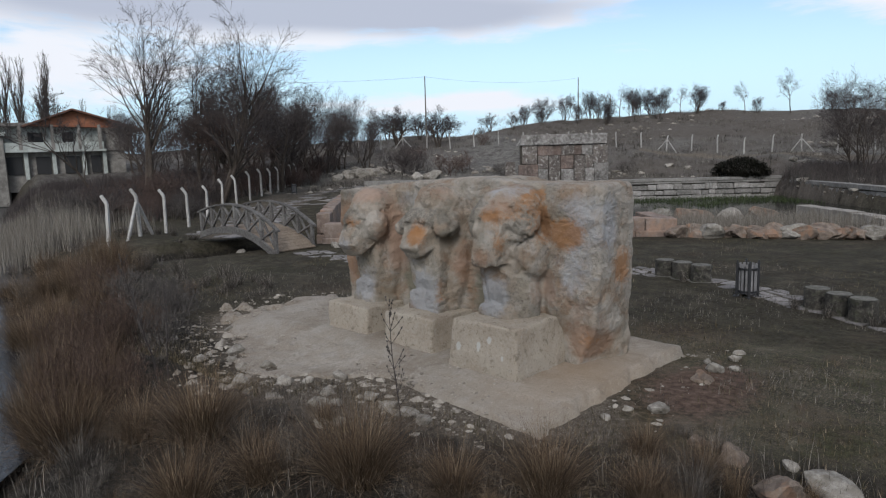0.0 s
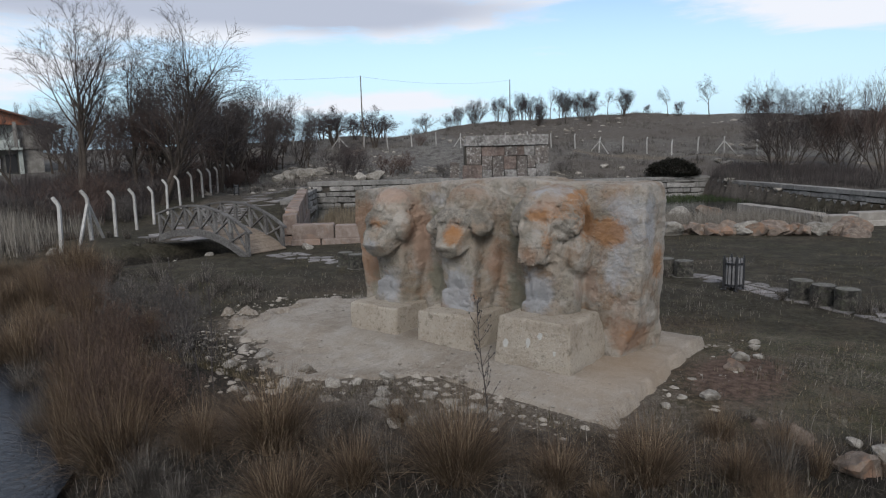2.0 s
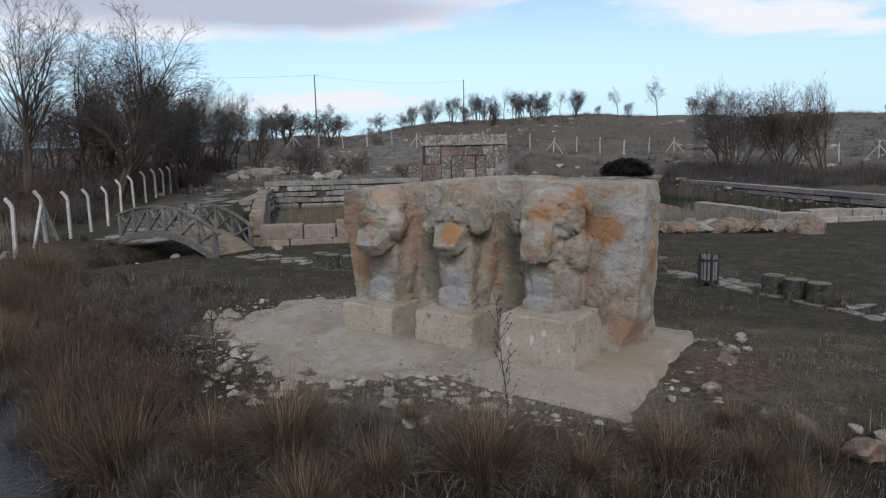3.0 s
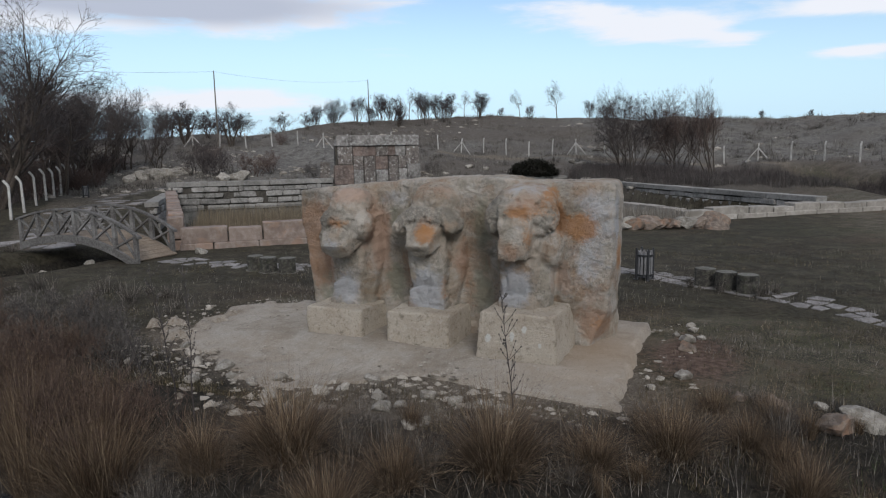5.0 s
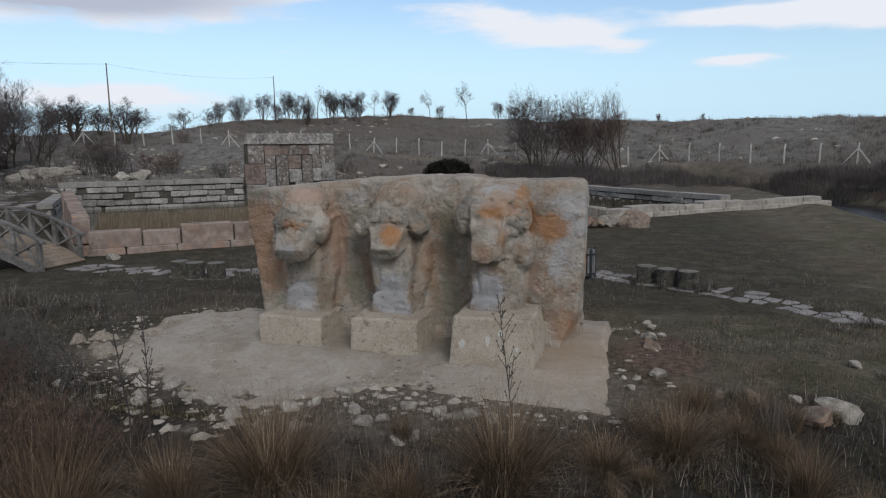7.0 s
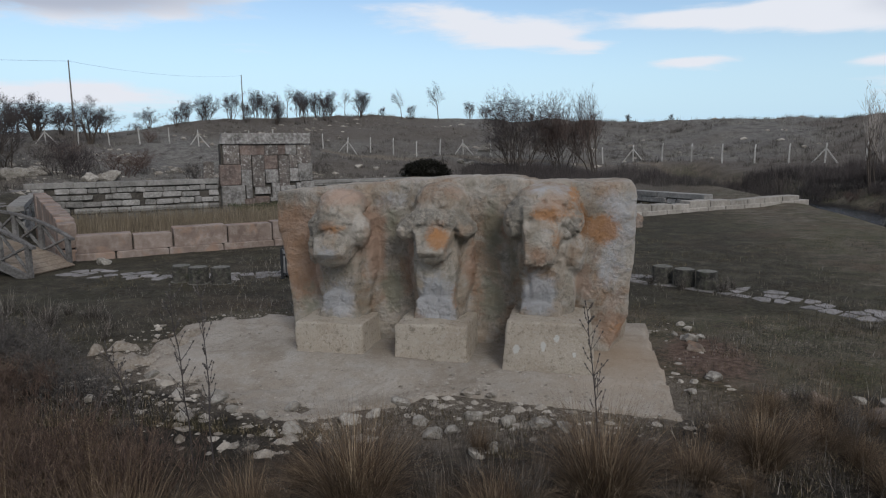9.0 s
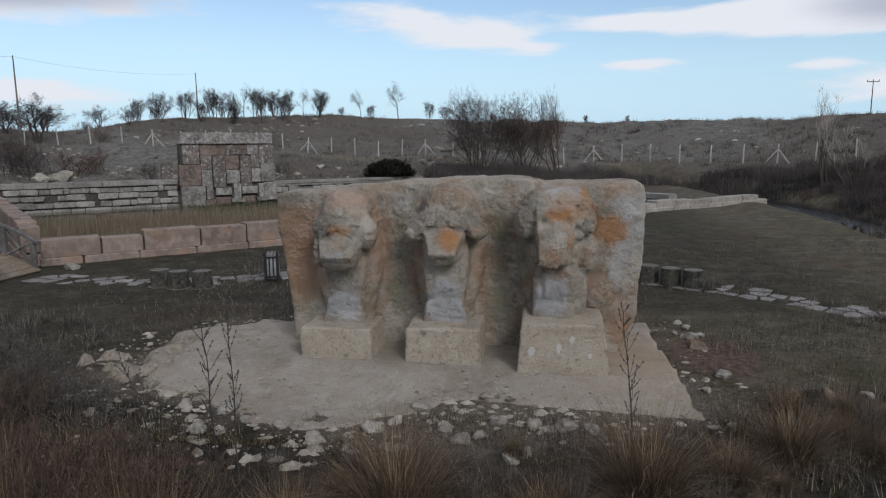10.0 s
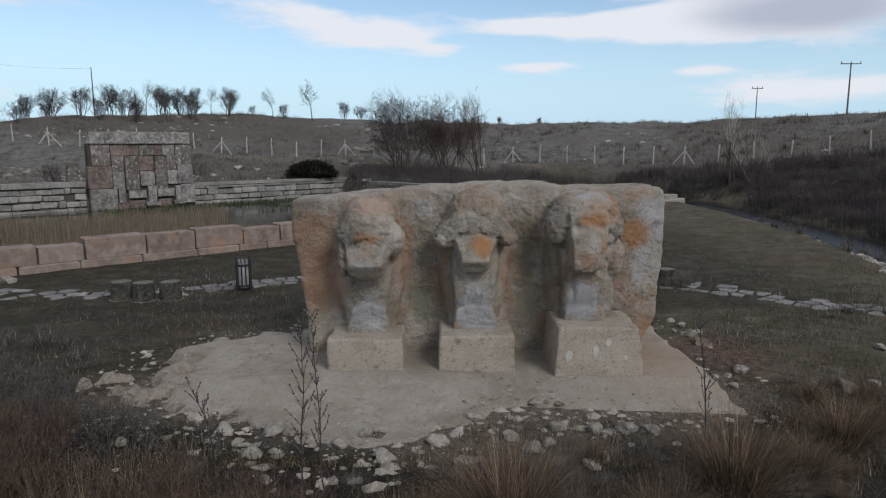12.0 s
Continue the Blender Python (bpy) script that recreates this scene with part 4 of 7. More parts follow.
    rust = spread(((-7.98, 7.3, 1.5), (0.13, 0.4, 0.5), 0.75), ((-6.52, 7.25, 1.3), (0.10, 0.4, 0.5), 0.7), ((-7.5, 7.3, 1.2), (0.10, 0.4, 0.4), 0.6), ((-8.95, 7.2, 1.2), (0.12, 0.4, 0.5), 0.7), ((-4.55, 7.5, 0.75), (0.3, 0.5, 0.45), 0.6), ((-8.5, 6.8, 1.08), (0.18, 0.3, 0.10), 0.8), ((-9.28, 7.4, 1.85), (0.40, 0.5, 0.5), 1.0), ((-9.25, 7.4, 1.1), (0.28, 0.5, 0.45), 0.95), ((-8.05, 7.3, 2.0), (0.20, 0.3, 0.35), 0.8), ((-7.75, 7.5, 1.0), (0.25, 0.4, 0.35), 0.35), ((-6.25, 7.5, 0.85), (0.3, 0.5, 0.35), 0.6),
                  ((-6.25, 7.5, 1.95), (0.25, 0.4, 0.25), 0.8), ((-5.5, 6.6, 1.65), (0.2, 0.2, 0.16), 0.7), ((-5.38, 6.8, 2.28), (0.34, 0.35, 0.18), 0.85), ((-8.5, 6.8, 1.95), (0.25, 0.2, 0.12), 0.7), ((-6.9, 6.7, 1.95), (0.25, 0.2, 0.16), 0.8), ((-4.5, 7.6, 0.4), (0.25, 0.4, 0.25), 0.7))
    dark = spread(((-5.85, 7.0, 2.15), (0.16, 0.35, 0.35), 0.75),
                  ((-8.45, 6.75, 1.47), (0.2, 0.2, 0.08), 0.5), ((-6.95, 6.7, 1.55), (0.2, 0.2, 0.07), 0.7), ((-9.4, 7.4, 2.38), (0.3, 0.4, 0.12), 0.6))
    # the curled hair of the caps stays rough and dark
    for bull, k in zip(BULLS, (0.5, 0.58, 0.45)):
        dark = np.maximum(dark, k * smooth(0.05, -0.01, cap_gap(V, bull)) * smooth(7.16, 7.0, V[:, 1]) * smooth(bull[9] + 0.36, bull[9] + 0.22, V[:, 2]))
    pale = spread(((-4.6, 7.4, 1.45), (0.35, 0.5, 0.6), 0.6), ((-4.6, 7.4, 2.3), (0.35, 0.5, 0.35), 0.45), ((-8.47, 6.9, 0.88), (0.34, 0.25, 0.36), 1.1), ((-6.98, 6.85, 0.92), (0.34, 0.25, 0.40), 1.1), ((-5.55, 6.75, 1.1), (0.30, 0.25, 0.34), 1.1), ((-8.5, 6.7, 1.62), (0.2, 0.2, 0.14), 0.7), ((-4.35, 7.65, 2.05), (0.2, 0.25, 0.4), 0.8), ((-7.7, 7.4, 2.3), (0.35, 0.3, 0.25), 0.5), ((-5.45, 6.7, 1.95), (0.12, 0.2, 0.12), 0.6), ((-5.4, 7.0, 2.5), (0.4, 0.4, 0.14), 0.6))
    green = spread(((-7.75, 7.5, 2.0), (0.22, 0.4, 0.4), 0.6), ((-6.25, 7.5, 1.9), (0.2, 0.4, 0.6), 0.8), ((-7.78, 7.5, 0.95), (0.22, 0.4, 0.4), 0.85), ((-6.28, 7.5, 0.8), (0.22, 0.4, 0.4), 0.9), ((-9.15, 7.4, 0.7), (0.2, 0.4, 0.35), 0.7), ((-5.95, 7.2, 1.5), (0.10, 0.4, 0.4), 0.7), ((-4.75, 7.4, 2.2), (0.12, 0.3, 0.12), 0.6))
    pink = spread(((-8.42, 7.15, 2.36), (0.40, 0.4, 0.16), 1.0), ((-6.9, 7.2, 2.42), (0.35, 0.4, 0.14), 0.6), ((-8.0, 7.2, 1.6), (0.2, 0.4, 0.6), 0.8), ((-8.95, 7.3, 1.5), (0.2, 0.4, 0.6), 0.8), ((-7.45, 7.3, 1.4), (0.15, 0.3, 0.6), 0.7), ((-5.0, 7.2, 1.2), (0.3, 0.4, 0.4), 0.6), ((-6.55, 7.15, 1.4), (0.12, 0.3, 0.45), 0.7))
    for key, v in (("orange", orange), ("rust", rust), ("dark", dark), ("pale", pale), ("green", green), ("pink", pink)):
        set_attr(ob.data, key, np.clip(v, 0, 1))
    return tagged(ob, "weathered limestone block carved with three bull foreparts, orange lichen", "monument")


make_monument()


def plinth_material():
    n = Nodes("weathered_concrete")
    a, b, c, d = n.noise(2.0, 5, 0.62, 0.3), n.noise(10, 6, 0.7), n.noise(30, 6, 0.8), n.noise(110, 3, 0.7)
    col = n.mix(n.ramp(a, 0.36, 0.62), (0.46, 0.385, 0.305), (0.54, 0.475, 0.39))
    col = n.mix(n.ramp(b, 0.54, 0.68, 0, 0.6), col, (0.56, 0.52, 0.46))
    col = n.mix(n.ramp(b, 0.44, 0.34, 0, 0.75), col, (0.23, 0.195, 0.15))
    col = n.mix(n.ramp(c, 0.44, 0.36, 0, 0.7), col, (0.17, 0.14, 0.105))
    col = n.mix(n.ramp(c, 0.57, 0.66, 0, 0.7), col, (0.70, 0.645, 0.56))
    col = n.mix(n.ramp(n.math("ADD", n.attr("plaster"), n.math("MULTIPLY", n.math("SUBTRACT", b, 0.5), 1.2)), 0.46, 0.54, 0, 0.9), col, (0.66, 0.65, 0.61))
    h = n.math("ADD", n.math("MULTIPLY", b, 0.8), n.math("ADD", c, n.math("MULTIPLY", d, 0.6)))
    return n.done(col, 0.95, h, 1.0, 0.045, spec=0.2)


MAT_PLINTH = plinth_material()


def make_plinth(x0, x1, y0, top, taper, seed):
    def field(P):
        x, y, z = P[..., 0], P[..., 1], P[..., 2]
        t = taper * np.clip((top - z) / 0.6, 0, 1)
        q = np.stack([np.abs(x - (x0 + x1) / 2) - t, np.abs(y - (y0 + 7.75) / 2) - t, np.abs(z - (top - 0.5))], -1) - np.array([(x1 - x0) / 2, (7.75 - y0) / 2, 0.5]) + 0.03
        d = np.linalg.norm(np.maximum(q, 0), axis=-1) + np.minimum(q.max(-1), 0) - 0.03
        return d + 0.014 * value_noise(P, 3.0, seed) + 0.009 * value_noise(P, 9, seed + 1) + 0.010 * np.abs(value_noise(P, 15, seed + 2))
    V, F = nets(field, (x0 - 0.25, y0 - 0.25, top - 0.78), (x1 + 0.25, 7.78, top + 0.12), 0.023)
    ob = part("stone_plinth", (V, F), MAT_PLINTH, smooth_faces=True)
    plaster = 0.0
    if seed == 11:
        plaster = blob(V, (-5.45, y0 + 0.06, 0.50), (0.05, 0.2, 0.10)) + blob(V, (-5.28, y0 + 0.06, 0.62), (0.05, 0.2, 0.06)) + blob(V, (-5.80, y0 + 0.06, 0.46), (0.06, 0.2, 0.09)) + 0.8 * blob(V, (-5.05, y0 + 0.06, 0.42), (0.05, 0.2, 0.06))
    set_attr(ob.data, "plaster", plaster + np.zeros(len(V)))
    return ob


tagged(make_plinth(-9.02, -8.0, 6.62, 0.61, 0.03, 3), "buff rough concrete plinth, the lowest of three", "plinth", "plinths under the bulls")
tagged(make_plinth(-7.5, -6.49, 6.56, 0.67, 0.02, 7), "buff rough concrete plinth with crumbled lower edge", "plinth", "plinths under the bulls")
tagged(make_plinth(-5.93, -4.86, 6.40, 0.82, 0.055, 11), "tall tapered grey concrete plinth with pale patches", "plinth", "plinths under the bulls")


# ---- things on the lawn ----
def make_bridge():
    ax = Vector((-18.25, 11.5, 0.0))
    along, across = Vector((-4.95, 0.05, 0.35)), Vector((-0.30, 1.62, 0.0))
    br = thing("footbridge", Matrix.Translation(ax), "arched grey timber footbridge with crossed railings over a brook", "bridge")

    def deck(u):
        return along * u + Vector((0, 0, 0.02 + 0.56 * (1 - (2 * u - 1) ** 2) * (1.0 - 0.25 * u)))

    def curve_bar(name, lift, w, h, u0, u1, off, n=18, label=""):
        bm = bmesh.new()
        rings = []
        for i in range(n + 1):
            u = u0 + (u1 - u0) * i / n
            p = deck(u) + off + Vector((0, 0, lift))
            rings.append([bm.verts.new(p + Vector((0, sy * w / 2, sz * h / 2))) for sy, sz in ((-1, -1), (1, -1), (1, 1), (-1, 1))])
        for a, b in zip(rings, rings[1:]):
            for k in range(4):
                bm.faces.new((a[k], a[(k + 1) % 4], b[(k + 1) % 4], b[k]))
        bm.faces.new(rings[0])
        bm.faces.new(rings[-1][::-1])
        bmesh.ops.recalc_face_normals(bm, faces=bm.faces[:])
        return part(name, bm, MAT_BRIDGE, br, label)

    for side in (0.0, 1.0):
        off = across * side
        curve_bar("arch_beam", -0.06, 0.10, 0.22, 0.0, 1.0, off + Vector((0, 0.06 if side else -0.06, 0)))
        curve_bar("handrail", 0.82, 0.14, 0.06, -0.035, 1.03, off)
        us = [i / 6 for i in range(7)]
        for u in us:
            part("rail_post", beam(deck(u) + off + Vector((0, 0, -0.05)), deck(u) + off + Vector((0, 0, 0.80)), 0.13, 0.10), MAT_BRIDGE, br)
        for a, b in zip(us, us[1:]):
            for lo, hi, dy in ((a, b, 0.02), (b, a, -0.02)):
                part("brace", beam(deck(lo) + off + Vector((0, dy, 0.05)), deck(hi) + off + Vector((0, dy, 0.76)), 0.075, 0.055), MAT_BRIDGE, br)
    n = 27
    for i in range(n):
        u = (i + 0.5) / n
        p, q = deck(i / n), deck((i + 1) / n)
        d = q - p
        bm = box(d.length * 0.94, across.length - 0.02, 0.045, 0.006, jitter=0.003, seed=i)
        rot = Matrix.Translation(deck(u) + across * 0.5 + Vector((0, 0, -0.01))) @ Matrix.Rotation(-math.atan2(d.z, -d.x), 4, "Y").inverted()
        bm.transform(rot)
        part("deck_plank", bm, MAT_DECK, br)
    return br


make_bridge()


def make_bin(x, y, turn, first=None):
    if first:
        return copy_thing(first, Matrix.Translation((x, y, on_ground(x, y))) @ Matrix.Rotation(turn, 4, "Z"))
    b = thing("litter_bin", Matrix.Translation((x, y, on_ground(x, y))) @ Matrix.Rotation(turn, 4, "Z"), "round litter bin of grey slats in a black steel frame", "litter bin", "litter bins along the path")
    for i in range(12):
        a = (i + 0.5) * 2 * math.pi / 12
        bm = box(0.055, 0.016, 0.60, 0.004)
        bm.transform(Matrix.Rotation(a, 4, "Z") @ Matrix.Translation((0, -0.165, 0.08)))
        part("slat", bm, MAT_SLAT, b)
    for z, r in ((0.10, 0.176), (0.56, 0.176)):
        bm = bmesh.new()
        ring = []
        for i in range(28):
            a = i * 2 * math.pi / 28
            ring.append([bm.verts.new((math.cos(a) * (r + o), math.sin(a) * (r + o), z + h)) for o, h in ((0, 0), (0.014, 0), (0.014, 0.045), (0, 0.045))])
        for i in range(28):
            p, q = ring[i], ring[(i + 1) % 28]
            for k in range(4):
                bm.faces.new((p[k], q[k], q[(k + 1) % 4], p[(k + 1) % 4]))
        part("hoop", bm, MAT_BLACK, b)
    bm = bmesh.new()
    bmesh.ops.create_cone(bm, cap_ends=True, segments=20, radius1=0.145, radius2=0.145, depth=0.5, matrix=Matrix.Translation((0, 0, 0.34)))
    part("liner", bm, MAT_BLACK, b, "black inner liner")
    for i in range(4):
        a = i * math.pi / 2
        bm = join_bm(beam((0.198, 0, 0.0), (0.198, 0, 0.71), 0.045, 0.055), beam((0.198, 0, 0.70), (0.198, 0, 0.755), 0.03, 0.03))
        bm.transform(Matrix.Rotation(a, 4, "Z"))
        part("post", bm, MAT_BLACK, b)
        bm = box(0.12, 0.07, 0.03, 0.005, (0.20, 0, 0))
        bm.transform(Matrix.Rotation(a, 4, "Z"))
        part("foot", bm, MAT_BLACK, b)
    return b


_bin = make_bin(-4.55, 13.65, 0.5)
make_bin(-11.9, 12.55, 1.1, _bin)
make_bin(-38.6, 26.0, 0.2, _bin)


def make_stump(seed):
    rnd = random.Random(seed)
    bm = bmesh.new()
    n = 18
    rows = ((0.0, 1.06), (0.1, 1.0), (0.28, 0.98), (0.40, 0.99), (0.425, 0.95))
    wob = [1 + rnd.uniform(-0.05, 0.05) for _ in range(n)]
    rings = [[bm.verts.new((math.cos(i * 2 * math.pi / n) * 0.222 * s * wob[i] * (1 + rnd.uniform(-0.015, 0.015)), math.sin(i * 2 * math.pi / n) * 0.222 * s * wob[i], z - 0.04)) for i in range(n)] for z, s in rows]
    for a, b in zip(rings, rings[1:]):
        for i in range(n):
            bm.faces.new((a[i], a[(i + 1) % n], b[(i + 1) % n], b[i]))
    bm.faces.new(rings[0][::-1])
    bm.faces.new(rings[-1])
    top = bmesh.new()
    ring = [top.verts.new((math.cos(i * 2 * math.pi / n) * 0.203 * wob[i], math.sin(i * 2 * math.pi / n) * 0.203 * wob[i], 0.389)) for i in range(n)]
    mid = top.verts.new((0, 0, 0.397))
    for i in range(n):
        top.faces.new((ring[i], ring[(i + 1) % n], mid))
    return bm, top


def stump_row(places, seat_group):
    for i, (x, y) in enumerate(places):
        st = thing("stump_stool", Matrix.Translation((x, y, on_ground(x, y))) @ Matrix.Rotation(i * 1.3 + x, 4, "Z"), "dark mossy log-shaped stool standing close to its neighbours", "stool", seat_group)
        body, top = make_stump(int(abs(x * 100)) + i)
        part("log", body, MAT_STUMP, st)
        part("log_top", top, MAT_STUMP_TOP, st, "grey worn top of the stool")
    a, b = places[0], places[-1]
    kerb = []
    for i, (x, y) in enumerate(places):
        bm = bmesh.new()
        bmesh.ops.create_cone(bm, cap_ends=True, segments=20, radius1=0.275, radius2=0.265, depth=0.06, matrix=Matrix.Translation((x, y, on_ground(x, y) - 0.014)))
        kerb.append(bm)
    tagged(part("stool_footing", join_bm(*kerb), MAT_STUMP_TOP), "grey concrete ring footing under three log stools", "footing", "stool footings")


stump_row([(-14.25, 11.75), (-13.73, 11.62), (-13.2, 11.72)], "log stools beside the bin")
stump_row([(-6.86, 14.9), (-6.38, 14.78), (-5.90, 14.66)], "log stools behind the monument")
stump_row([(-3.22, 13.40), (-2.80, 13.10), (-2.38, 12.82)], "log stools by the flagstones")


def post_mesh(height_m, seed):
    """A square concrete fence post with a cranked top."""
    bm = bmesh.new()
    rnd = random.Random(seed)
    rows = [(0, 0, -0.25), (0, 0, height_m * 0.45), (0, 0, height_m - 0.32), (-0.05, 0, height_m - 0.20), (-0.20, 0, height_m)]
    rings = []
    for i, (x, y, z) in enumerate(rows):
        w = 0.054 - 0.004 * i
        rings.append([bm.verts.new((x + sx * w + rnd.uniform(-.004, .004), y + sy * w, z + (sx * 0.03 if i > 2 else 0))) for sx, sy in ((-1, -1), (1, -1), (1, 1), (-1, 1))])
    for a, b in zip(rings, rings[1:]):
        for k in range(4):
            bm.faces.new((a[k], a[(k + 1) % 4], b[(k + 1) % 4], b[k]))
    bm.faces.new(rings[-1])
    bmesh.ops.recalc_face_normals(bm, faces=bm.faces[:])
    return bm


def fence_post(x, y, height_m, turn, lean, struts, group, seed, label="pale concrete fence post with a cranked top"):
    p = thing("fence_post", Matrix.Translation((x, y, on_ground(x, y))) @ Matrix.Rotation(turn, 4, "Z") @ Matrix.Rotation(lean, 4, "X"), label, "fence post", group)
    part("shaft", post_mesh(height_m, seed), MAT_POST, p)
    for sgn in struts:
        part("strut", beam((0, sgn * 0.95, -0.1), (0, sgn * 0.05, height_m * 0.72), 0.09, 0.09), MAT_POST, p)
    return p


_rows = [(-24.0, 8.5), (-25.5, 10.2), (-27.1, 11.9), (-29.1, 13.85), (-31.1, 15.8), (-32.9, 17.6), (-34.6, 19.4), (-36.7, 21.5), (-38.8, 23.6), (-40.6, 25.4), (-42.1, 27.0), (-43.5, 28.5), (-44.8, 30.0), (-46.2, 31.4)]
for _i, (_x, _y) in enumerate(_rows):
    fence_post(_x, _y, 1.9 - on_ground(_x, _y) * 0.5 if _i == 0 else 1.8, radians(40), radians((-5, 2, -2, 1, -3)[_i % 5]), (-1, 1) if _i == 1 else ((-1,) if _i == 13 else ()), "old fence by the house", _i,
               "braced pale concrete fence post with a cranked top" if _i in (1, 13) else "leaning pale concrete fence post with a cranked top")

HILL_FENCE = [(-62, 42), (-52, 51), (-41, 57), (-30, 60.5), (-24.4, 61.3), (-12, 61.5), (1, 59), (12.6, 53.8), (19.5, 50.5), (25, 47.8), (32, 43), (42, 33)]
FENCE_RUN = [0.0]
for (_ax, _ay), (_bx, _by) in zip(HILL_FENCE, HILL_FENCE[1:]):
    FENCE_RUN.append(FENCE_RUN[-1] + math.hypot(_bx - _ax, _by - _ay))
BRACED = (-2.6, 12.0, 25.1, 39.4, 51.0, 66.85, 81.7, 97.5, 112.0)            # run of the braced posts
_n = 0
for _a, _b in zip(BRACED, BRACED[1:]):
    _m = round((_b - _a) / 2.52)
    for _i in range(_m):
        _u = max(_a + (_b - _a) * _i / _m, 0.0)
        _x, _y = float(np.interp(_u, FENCE_RUN, [p[0] for p in HILL_FENCE])), float(np.interp(_u, FENCE_RUN, [p[1] for p in HILL_FENCE]))
        _dx, _dy = float(np.interp(_u + 1, FENCE_RUN, [p[0] for p in HILL_FENCE])) - _x, float(np.interp(_u + 1, FENCE_RUN, [p[1] for p in HILL_FENCE])) - _y
        fence_post(_x, _y, 1.5 * random.uniform(0.93, 1.05), math.atan2(_dy, _dx) - math.pi / 2, radians(random.uniform(-4, 4)), () if _i else (-1, 1), "hillside fence", 100 + _n,
                   "white concrete post of the hillside fence" if _i else "braced white concrete post of the hillside fence")
        _n += 1


def cable(name, p, q, sag, r, label):
    n = 16
    pts = [Vector(p).lerp(Vector(q), i / n) - Vector((0, 0, sag * 4 * (i / n) * (1 - i / n))) for i in range(n + 1)]
    return tagged(part(name, swept(pts, [r] * len(pts), 4), MAT_WIRE), label, "cable")


def utility_pole(x, y, top, r, arm):
    z = on_ground(x, y)
    p = thing("utility_pole", Matrix.Translation((x, y, z)), "tall weathered utility pole with cross arm" if arm else "tall thin weathered utility pole", "utility pole", "utility poles on the hill")
    part("pole", tubes([(0, 0, -0.4, r, 0, 0, (top - z) * 0.5, r * 0.85), (0, 0, (top - z) * 0.5, r * 0.85, 0, 0, top - z, r * 0.6)], 8), MAT_POLE, p)
    if arm:
        part("cross_arm", beam((-arm / 2, 0, top - z - 0.12), (arm / 2, 0, top - z - 0.12), 0.12, 0.10), MAT_POLE, p)
        for dx in (-arm / 2 + 0.08, 0, arm / 2 - 0.08):
            part("insulator", tubes([(dx, 0, top - z - 0.06, 0.05, dx, 0, top - z + 0.18, 0.03)], 6), MAT_POLE, p)


utility_pole(-53.2, 53.8, 11.7, 0.085, 0)
utility_pole(-48.9, 78.6, 12.7, 0.085, 0)
utility_pole(-43.0, 76.6, 9.9, 0.08, 0)
utility_pole(40.0, 77.0, 12.6, 0.11, 2.4)
utility_pole(39.0, 97.8, 11.6, 0.09, 1.6)
cable("power_line", (-53.2, 53.8, 11.6), (-48.9, 78.6, 12.6), 0.6, 0.008, "sagging dark overhead cable between poles")
cable("power_line", (-53.2, 53.8, 11.6), (-78, 26, 12.6), 0.8, 0.009, "sagging dark overhead cable toward the house")


